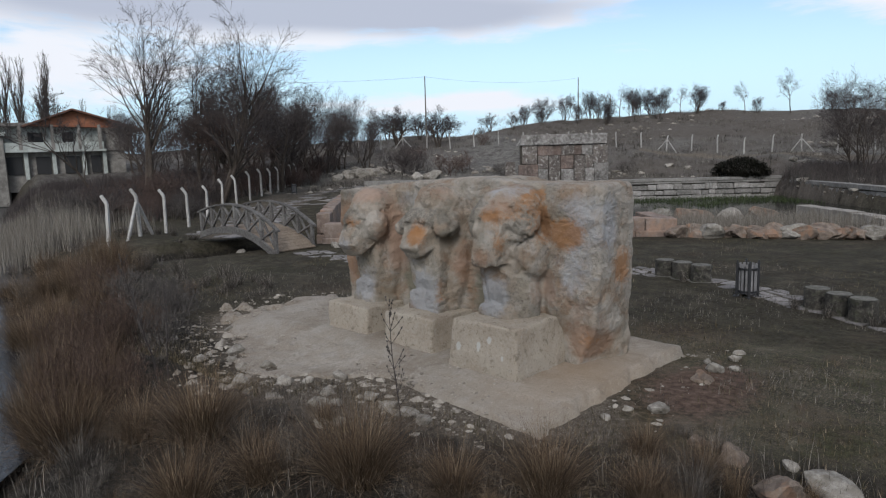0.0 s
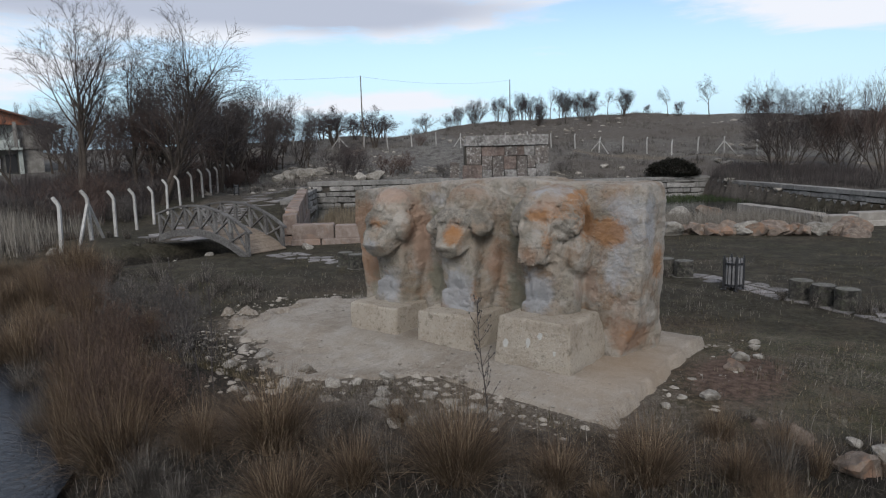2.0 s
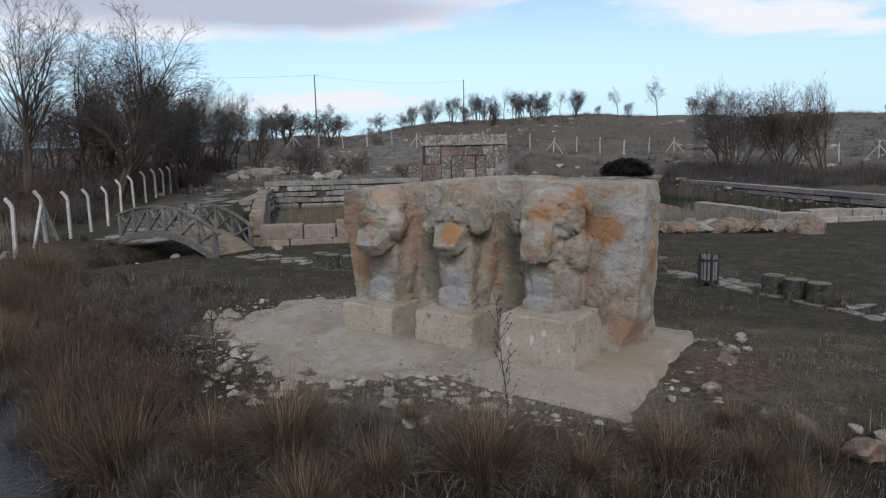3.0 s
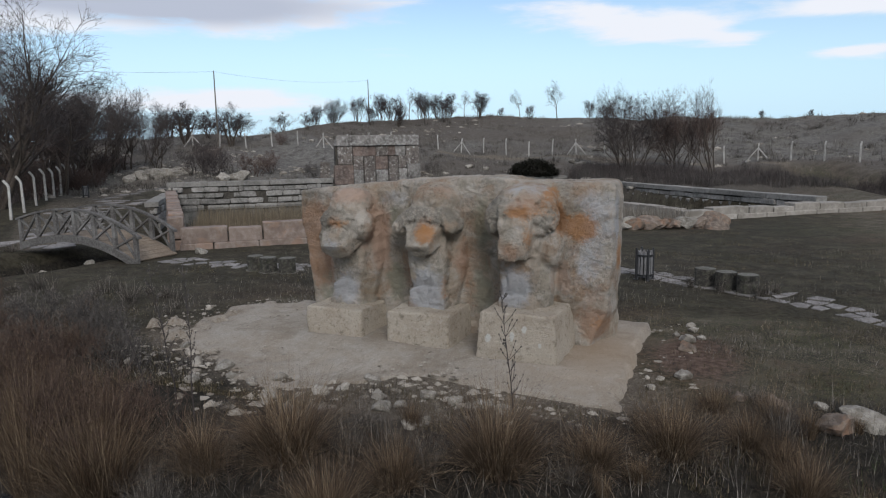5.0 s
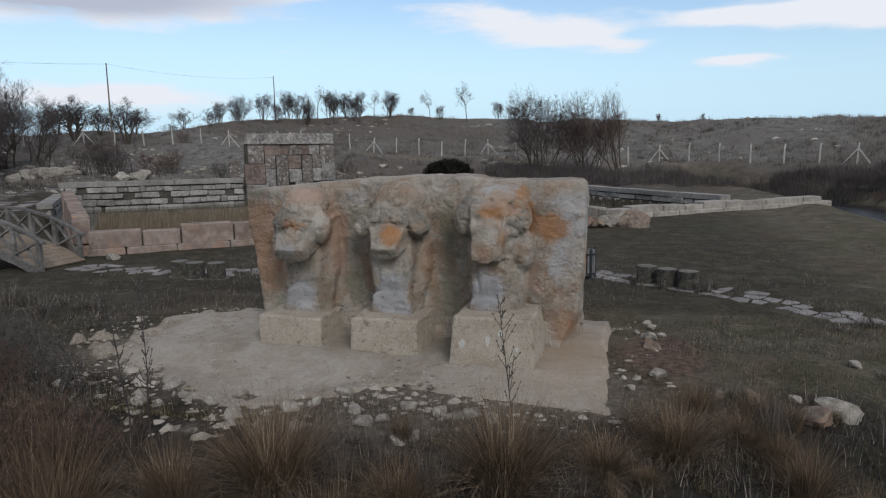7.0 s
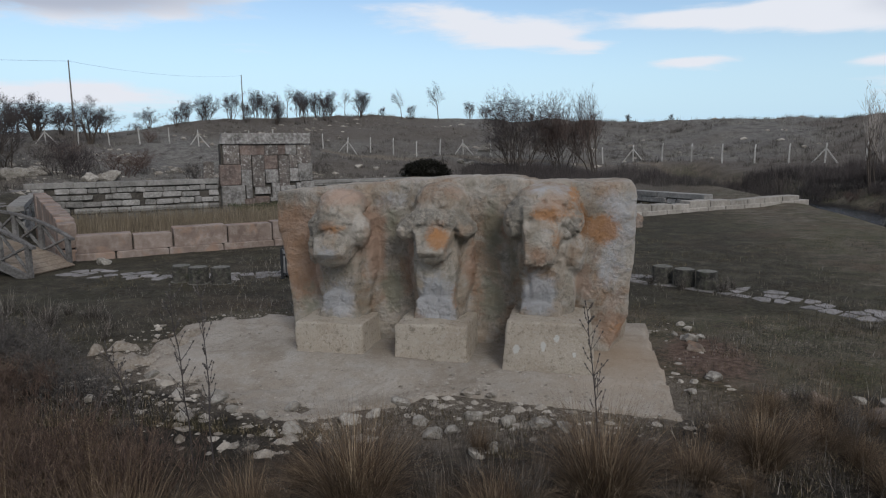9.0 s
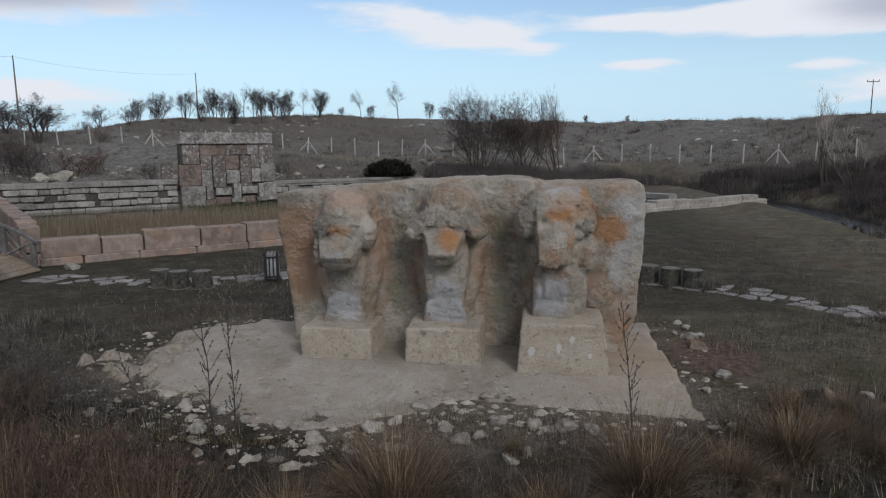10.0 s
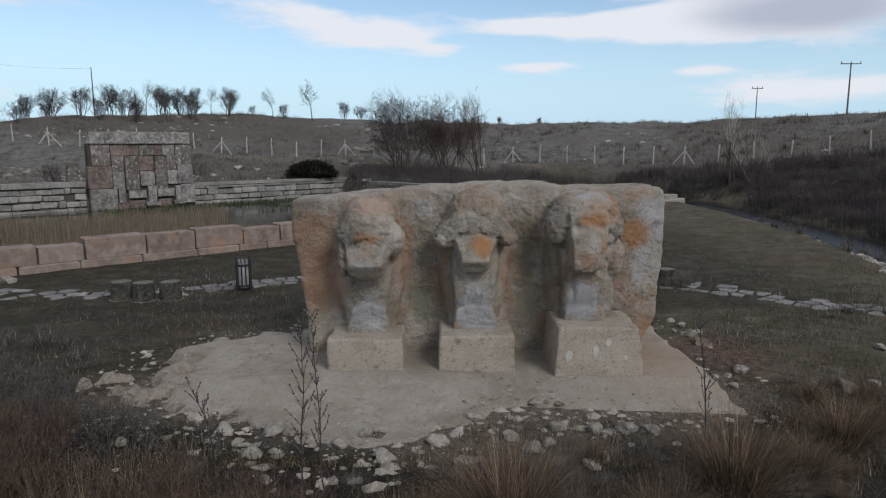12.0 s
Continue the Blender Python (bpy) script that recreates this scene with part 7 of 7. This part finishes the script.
_k = (_x + _y < -16.5) & (fbm(np.stack([_x, _y, 0 * _x], -1), 0.3, 2, 33) > -0.3)
field(5, _x[_k], _y[_k], 0.8, 1.35, 0.02, MAT_REED_PALE, "pond_reeds", "pale dry reeds at the edge of the pond", "reeds", 0.18, 0.45, sink=0.1)
_x, _y = _rs.uniform(-3.0, 2.5, 9000), _rs.uniform(1.5, 8.0, 9000)
_g = line_gap(_x, _y, STREAM)
_k = (_g > -0.3) & (_g < 1.7) & (_x > -1.8) & (_y < 6.6)
field(6, _x[_k], _y[_k], 0.06, 0.18, 0.012, MAT_GREEN, "bank_grass", "fresh green grass at the water's edge", "grass", 0.5, 0.9)
# litter of short dead stalks between the tussocks
_x, _y = _rs.uniform(-15, -0.6, 26000), _rs.uniform(1.6, 7.2, 26000)
_k = (line_gap(_x, _y, STREAM) > 0.15) & (pad_gap(_x, _y) > 0.85) & (_y < 6.6)
field(7, _x[_k][:14000], _y[_k][:14000], 0.12, 0.42, 0.005, MAT_STRAW_GREY, "dead_stalks", "tangled short dead stalks on the bank", "grass", 0.8, 0.9, 3)


def dead_weed(x, y, height_m, lean, seed, label):
    rnd = random.Random(seed)
    w = thing("dead_weed", Matrix.Translation((x, y, on_ground(x, y))), label, "weed", "dead weeds in front of the pad")
    segs, heads, twigs = [], [], []
    line = [(0, 0, -0.05)]
    q, d, n = Vector((0, 0, -0.05)), Vector((lean[0], lean[1], 1)).normalized(), 12
    for i in range(n):
        d = (d + Vector((rnd.gauss(0, 0.05), rnd.gauss(0, 0.05), 0.02))).normalized()
        q2 = q + d * height_m / n
        line.append(tuple(q2))
        for _ in range(3 if i > 2 else 0):
            a = rnd.uniform(0, 6.28)
            sd = (Vector((math.cos(a), math.sin(a), rnd.uniform(0.9, 1.8)))).normalized()
            p = q2.copy()
            ln = rnd.uniform(0.08, 0.26) * (1.2 - 0.6 * i / n)
            for j in range(3):
                sd = (sd + Vector((rnd.gauss(0, .1), rnd.gauss(0, .1), 0.10))).normalized()
                p2 = p + sd * ln / 3
                twigs.append((*p, 0.0038, *p2, 0.0026))
                if j or rnd.random() < 0.4:
                    heads.append((*p2, 0.004, *(p2 + sd * 0.012), 0.0095))
                    heads.append((*(p2 + sd * 0.012), 0.0095, *(p2 + sd * 0.026), 0.003))
                p = p2
        q = q2
    part("stem", swept(line, [0.009 * (1 - 0.7 * i / n) for i in range(n + 1)], 6), MAT_TWIG, w)
    tagged(part("side_shoot", tubes(twigs, 4), MAT_TWIG, w), kind="stuff")
    tagged(part("seed_head", tubes(heads, 5), MAT_TWIG_GREY, w, "shrivelled grey-brown seed heads"), kind="stuff")


dead_weed(-4.80, 4.33, 1.55, (-0.03, 0.02), 1, "tall dead branching thistle with shrivelled heads")
dead_weed(-8.72, 3.55, 1.95, (-0.10, -0.04), 2, "tall dark dead weed leaning in front of the pad")
dead_weed(-8.52, 3.60, 1.80, (-0.05, -0.05), 3, "tall dark dead weed beside a similar one")
dead_weed(-9.6, 3.9, 1.1, (0.05, 0.0), 5, "thin grey dead weed among the rubble")


# ---- pieces of the walls, the facade and the path ----
def block_variants(n, bevel, jitter, seed):
    out = []
    for i in range(n):
        bm = box(1, 1, 1, bevel, (0, 0, -0.5), jitter, seed + i)
        out.append(bm_mesh("stone_block", bm))
    return out


def piece(name, me, parent, m):
    ob = new(name, me)
    ob.parent = parent
    ob.matrix_basis = m
    return ob


def with_material(meshes, mat):
    out = []
    for me in meshes:
        c = me.copy()
        c.materials.clear()
        c.materials.append(mat)
        out.append(c)
    return out


ROUGH = block_variants(6, 0.10, 0.05, 300)
NEAT = block_variants(5, 0.03, 0.008, 400)
CARVED = block_variants(6, 0.035, 0.014, 500)
B_WALL, B_CAP = with_material(ROUGH, MAT_WALL), with_material(NEAT, MAT_CAP)
B_PAR, B_GREY = with_material(NEAT, MAT_PARAPET), with_material(NEAT, MAT_GREY_PARAPET)
B_FG, B_FR, B_FL = with_material(CARVED, MAT_FACADE_GREY), with_material(CARVED, MAT_FACADE_RED), with_material(CARVED, MAT_FACADE_LICHEN)
ANGLE = math.degrees(math.atan2(POOL_U[1], POOL_U[0]))


def wall_core(name, s0, s1, k0, k1, z0, z1, label):
    (x, y) = pool_xy((s0 + s1) / 2, (k0 + k1) / 2)
    core = part(name, box(s1 - s0, k1 - k0, z1 - z0, 0.02, (0, 0, z0)), MAT_CORE, m=pose(x, y, 0, 0, 0, ANGLE))
    return tagged(core, label, "wall", kind="structure")


MAT_CORE = stone("dark_wall_core", (0.075, 0.066, 0.055), (0.035, 0.031, 0.027), (0.12, 0.108, 0.09), chance=0.0)
RND = random.Random(11)


def lay(core, s, k, z, ls, lk, lz, meshes, s_mid, k_mid, along_k=False, wob=0.0):
    """One block whose middle is at s, k and whose foot is at z; sizes along s, k and up."""
    me = meshes[RND.randrange(len(meshes))]
    m = pose(s - s_mid, k - k_mid, z + lz / 2, RND.uniform(-wob, wob), RND.uniform(-wob, wob), RND.uniform(-wob, wob)) @ Matrix.Diagonal((ls, lk, lz, 1))
    return piece("stone_block", me, core, m)


def masonry(name, along, a0, a1, fixed, courses, label, depth=0.55, face=-1):
    """A wall of coursed blocks in front of a dark core. along: 's' or 'k'; courses: (foot, height, block length, meshes)."""
    z0, z1 = courses[0][0] - 0.5, max(c[0] + c[1] for c in courses) - 0.06
    if along == "s":
        core = wall_core(name, a0 + 0.05, a1 - 0.05, fixed + 0.16, fixed + depth, z0, z1, label)
        sm, km = (a0 + a1) / 2, fixed + 0.08 + depth / 2
    else:
        core = wall_core(name, fixed + 0.16 if face < 0 else fixed - depth, fixed + depth if face < 0 else fixed - 0.16, a0 + 0.05, a1 - 0.05, z0, z1, label)
        sm, km = (fixed + 0.08 + depth / 2) if face < 0 else (fixed - 0.08 - depth / 2), (a0 + a1) / 2
    for zf, zh, ln, meshes, wob, cap in courses:
        a = a0
        while a < a1 - 0.1:
            l = min(ln * RND.uniform(0.45, 1.75), a1 - a)
            if a1 - a - l < 0.35:
                l = a1 - a
            gap = 0.03 if not cap else 0.012
            if wob == 1 and RND.random() < 0.07:
                a += l * 0.5
                continue
            out = RND.uniform(-0.08, 0.07) * wob
            hh = zh * (1 + RND.uniform(-0.22, 0.04) * wob) - 0.015
            dk = 0.4 if not cap else depth + 0.12
            if along == "s":
                lay(core, a + l / 2, fixed + dk / 2 + out, zf, l - gap, dk, hh, meshes, sm, km, wob=wob * 1.0)
            else:
                f = fixed + (dk / 2 + out) * (1 if face < 0 else -1)
                lay(core, f, a + l / 2, zf, dk, l - gap, hh, meshes, sm, km, wob=wob * 1.0)
            a += l
    return core


# north wall, either side of the carved facade
masonry("wall_north_1", "s", -2.7, 8.62, 26.0, ((-0.75, 0.36, 0.9, B_WALL, 1, 0), (-0.38, 0.42, 0.8, B_WALL, 1, 0), (0.06, 0.38, 0.85, B_WALL, 1, 0), (0.46, 0.36, 0.7, B_WALL, 1, 0), (0.84, 0.34, 1.9, B_CAP, 0.3, 1)), "old coursed limestone wall of the spring pool with coping")
masonry("wall_north_2", "s", 15.35, 27.7, 26.0, ((-0.75, 0.36, 0.9, B_WALL, 1, 0), (-0.38, 0.36, 0.8, B_WALL, 1, 0), (0.0, 0.44, 0.75, B_WALL, 1, 0), (0.45, 0.15, 1.1, B_CAP, 0.6, 0), (0.61, 0.23, 2.2, B_CAP, 0.3, 1)), "old coursed limestone wall with long coping slabs")
masonry("wall_east", "k", 1.6, 26.0, 27.7, ((-0.75, 0.40, 0.9, B_WALL, 1, 0), (-0.34, 0.36, 0.8, B_WALL, 1, 0), (0.03, 0.30, 0.9, B_WALL, 1, 0), (0.34, 0.28, 1.7, B_CAP, 0.3, 1)), "low grey limestone side wall of the pool")


def parapet(name, along, rows, fixed, thick, meshes, label, foot=True, skew=0.0):
    """Single large blocks: rows of (start, end, foot, top)."""
    a0, a1 = rows[0][0], rows[-1][1]
    sm, km = ((a0 + a1) / 2, fixed) if along == "s" else (fixed, (a0 + a1) / 2)
    core = wall_core(name, *((a0 + 0.1, a1 - 0.1, fixed - thick * 0.3, fixed + thick * 0.3) if along == "s" else (fixed - thick * 0.3, fixed + thick * 0.3, a0 + 0.1, a1 - 0.1)), -0.9, min(r[3] for r in rows) - 0.12, label)
    if skew:
        start = Vector(pool_xy(fixed, a0))
        turn = radians(ANGLE + skew)
        mid = start + Vector((-math.sin(turn), math.cos(turn))) * (a1 - a0) / 2
        core.matrix_basis = pose(mid.x, mid.y, 0, 0, 0, ANGLE + skew)
    for a, b, zf, zt in rows:
        o = RND.uniform(-0.02, 0.02)
        if along == "s":
            lay(core, (a + b) / 2, fixed + o, zf, b - a - 0.02, thick, zt - zf, meshes, sm, km, wob=0.3)
        else:
            lay(core, fixed + o, (a + b) / 2, zf, thick, b - a - 0.02, zt - zf, meshes, sm, km, wob=0.3)
    if foot:
        a = a0 - 0.05
        while a < a1:
            l = RND.uniform(0.9, 1.7)
            if along == "s":
                lay(core, a + l / 2, fixed - 0.02, -0.75, l - 0.03, thick + 0.10, 0.95, meshes, sm, km, wob=0.4)
            else:
                lay(core, fixed, a + l / 2, -0.75, thick + 0.10, l - 0.03, 0.95, meshes, sm, km, wob=0.4)
            a += l
    return core


parapet("wall_south_1", "s", ((0.0, 1.46, 0.20, 0.70), (1.48, 2.56, 0.20, 0.64), (2.58, 4.15, 0.20, 0.78), (4.17, 5.55, 0.20, 0.74), (5.57, 7.04, 0.20, 0.78), (7.06, 8.30, 0.20, 0.66), (8.32, 9.70, 0.20, 0.72), (9.72, 11.2, 0.18, 0.66), (11.22, 12.3, 0.12, 0.62)), 0.3, 0.62, B_PAR, "smooth pinkish sandstone parapet of large blocks")
parapet("wall_south_2", "s", ((19.2, 20.6, 0.02, 0.42), (20.62, 22.4, 0.05, 0.50), (22.42, 23.7, 0.02, 0.46), (23.72, 24.8, 0.02, 0.40), (24.82, 26.2, 0.02, 0.52), (26.22, 27.6, 0.0, 0.48), (27.62, 28.9, 0.0, 0.42), (28.92, 30.2, 0.0, 0.44), (30.22, 31.6, 0.0, 0.46), (31.62, 33.0, 0.0, 0.46)), 0.3, 0.62, B_GREY, "pale weathered limestone parapet along the lawn")
parapet("wall_inner_1", "k", ((0.62, 2.0, 0.10, 0.58), (2.02, 3.4, 0.10, 0.56)), 12.0, 0.6, B_PAR, "short sandstone return wall of the pool", False)
parapet("wall_inner_2", "k", ((0.62, 2.0, 0.05, 0.46), (2.02, 3.3, 0.05, 0.48), (3.32, 4.7, 0.05, 0.46), (4.72, 6.1, 0.02, 0.44)), 19.5, 0.6, B_GREY, "grey limestone return wall of the pool", False)
parapet("wall_west", "k", ((1.0, 1.75, 0.25, 0.98), (1.77, 2.8, 0.25, 1.06), (2.82, 4.2, 0.25, 1.12), (4.22, 6.0, 0.25, 1.14), (6.02, 7.9, 0.25, 1.18), (7.92, 9.8, 0.25, 1.20), (9.82, 11.8, 0.25, 1.24), (11.82, 13.6, 0.25, 1.26)), -0.18, 0.50, B_PAR, "stepped pale sandstone side wall of the pool", skew=5.3)
masonry("wall_west_2", "k", 13.6, 26.0, -2.0, ((-0.75, 0.40, 0.9, B_WALL, 1, 0), (-0.34, 0.40, 0.8, B_WALL, 1, 0), (0.08, 0.36, 0.9, B_WALL, 1, 0), (0.46, 0.26, 1.7, B_CAP, 0.3, 1)), "low grey limestone side wall of the pool", face=1)


# the carved facade: (left, right, foot, top) fractions of its width and height
def make_facade():
    s0, w, z0, hh, k = 8.72, 6.58, -0.62, 4.84, 25.72
    fx, fy = pool_xy(s0 + w / 2, k + 0.4)
    fac = thing("carved_facade", pose(fx, fy, 0, 0, 0, ANGLE), "ancient facade of carved grey and reddish stone blocks under a lintel", "monument")
    part("core", box(w - 0.3, 0.7, hh - 0.3, 0.02, (0, 0.25, z0 - 0.4)), MAT_CORE, fac, "dark joint core behind the blocks")
    top_rows = ((30, 960, 845, 1000, 0, 14), (45, 205, 565, 838, 2, 4), (215, 355, 690, 838, 1, 0), (358, 470, 690, 838, 1, -2), (473, 610, 690, 838, 2, 0), (613, 695, 690, 838, 1, -2), (698, 812, 690, 838, 0, 0), (818, 975, 565, 838, 2, 2))
    mid_rows = ((2, 212, 270, 558, 1, 4), (220, 325, 490, 685, 2, 0), (220, 325, 262, 484, 0, 0), (334, 458, 230, 682, 2, 8), (466, 606, 485, 682, 1, -4), (472, 606, 290, 480, 0, 4), (614, 726, 240, 680, 2, 8), (734, 822, 500, 690, 2, 0), (736, 830, 298, 490, 0, 0), (836, 985, 302, 558, 0, 3))
    low_rows = ((8, 245, -25, 262, 0, 8), (258, 318, 75, 262, 0, 16), (350, 515, 130, 228, 0, 10), (345, 500, -20, 95, 1, 0), (530, 606, 70, 285, 0, 22), (505, 640, 20, 72, 0, 26), (620, 785, 135, 238, 0, 10), (630, 760, -20, 100, 1, 0), (800, 850, 80, 275, 0, 16), (775, 880, 25, 78, 0, 22), (855, 1000, 30, 290, 0, 8), (90, 240, -60, -10, 1, 18), (240, 340, -40, 70, 1, 10))
    sets = (B_FG, B_FR, B_FL)
    for rows in (top_rows, mid_rows, low_rows):
        for a, b, lo, hi, kind, out in rows:
            cx, lw = ((a + b) / 2000 - 0.5) * w, (b - a) / 1000 * w + 0.01
            zf, lh = z0 + lo / 1000 * hh, (hi - lo) / 1000 * hh + 0.005
            d = 0.5
            me = sets[kind][RND.randrange(6)]
            piece("carved_block", me, fac, pose(cx, -0.25 - out * 0.01 + d / 2 - 0.05, zf + lh / 2) @ Matrix.Diagonal((lw, d, lh, 1)))
    bx, by = pool_xy(s0 - 0.55, k + 1.3)
    frag = new("carved_fragment", B_FL[0])
    frag.matrix_basis = pose(bx, by, 1.55, 0, 4, ANGLE) @ Matrix.Diagonal((0.7, 0.5, 1.5, 1))
    tagged(frag, "lichen-white carved stone fragment leaning by the facade", "stone")


make_facade()


# flagstone paths
def clip(poly, n, c):
    """The part of a polygon where p . n <= c."""
    out = []
    for p, q in zip(poly, poly[1:] + poly[:1]):
        dp, dq = p.dot(n) - c, q.dot(n) - c
        if dp <= 0:
            out.append(p)
        if (dp < 0) != (dq < 0) and abs(dp - dq) > 1e-9:
            out.append(p + (q - p) * (dp / (dp - dq)))
    return out


def flag_path(name, line, width, step, label, keep=1.0, seed=1):
    """Irregular slabs fitted to one another, with narrow soil joints."""
    rnd = random.Random(seed)
    base = thing(name, Matrix.Identity(4), label, "path", kind="structure")
    pts = [Vector(p) for p in line]
    seeds, edge = [], []
    for a, b in zip(pts, pts[1:]):
        d = (b - a).normalized()
        t = Vector((-d.y, d.x))
        u = 0.0
        while u < (b - a).length:
            row = [-width / 2 - step * 0.8 + step * rnd.uniform(-0.15, 0.15)]
            while row[-1] < width / 2 + step * 0.6:
                row.append(row[-1] + step * rnd.uniform(0.75, 1.35))
            for v in row:
                p = a + d * (u + rnd.uniform(-0.36, 0.36) * step) + t * v
                seeds.append(p)
                edge.append(abs(v) > width / 2)
            u += step * rnd.uniform(0.85, 1.15)
    for i, p in enumerate(seeds):
        if edge[i] or rnd.random() > keep:
            continue
        r = step * 0.82
        poly = [p + Vector((math.cos(k * math.pi / 3 + 0.4) * r, math.sin(k * math.pi / 3 + 0.4) * r)) for k in range(6)]
        for j, q in enumerate(seeds):
            if j != i and (q - p).length < 2.4 * step and (q - p).length > 1e-3:
                n = (q - p).normalized()
                poly = clip(poly, n, n.dot((p + q) / 2) - rnd.uniform(0.018, 0.045))
                if len(poly) < 3:
                    break
        if len(poly) < 3:
            continue
        c = sum(poly, Vector((0, 0))) / len(poly)
        poly = [q + Vector((rnd.uniform(-0.018, 0.018), rnd.uniform(-0.018, 0.018))) for q in poly]
        m, up = len(poly), rnd.uniform(0.008, 0.020)
        V = [(q.x - c.x, q.y - c.y, -0.06) for q in poly] + [(q.x - c.x, q.y - c.y, up - 0.006) for q in poly] + [((q.x - c.x) * 0.965, (q.y - c.y) * 0.965, up) for q in poly]
        F = [[k + o, (k + 1) % m + o, (k + 1) % m + m + o, k + m + o] for o in (0, m) for k in range(m)] + [[2 * m + k for k in range(m)]]
        me = mesh_of("flagstone", V, F)
        me.materials.append(MAT_FLAG)
        piece("flagstone", me, base, pose(c.x, c.y, on_ground(c.x, c.y), rnd.uniform(-1.2, 1.2), rnd.uniform(-1.2, 1.2), 0))
    return base


flag_path("path_lawn", [(-17.7, 12.35), (-15.4, 12.1), (-13.4, 12.5), (-11.2, 13.7), (-9.4, 14.7), (-7.8, 15.1), (-5.7, 14.9), (-4.2, 14.1), (-1.85, 12.7), (-0.5, 11.6), (0.6, 10.5), (2.0, 8.9)], 0.82, 0.36, "winding path of pale irregular flagstones set in the lawn", 0.88)
flag_path("path_upper", [(-24.6, 12.8), (-28, 15.8), (-32, 20.5), (-36, 26.5), (-38.5, 32)], 2.6, 0.85, "worn flagstones scattered on the upper path", 0.55, 2)
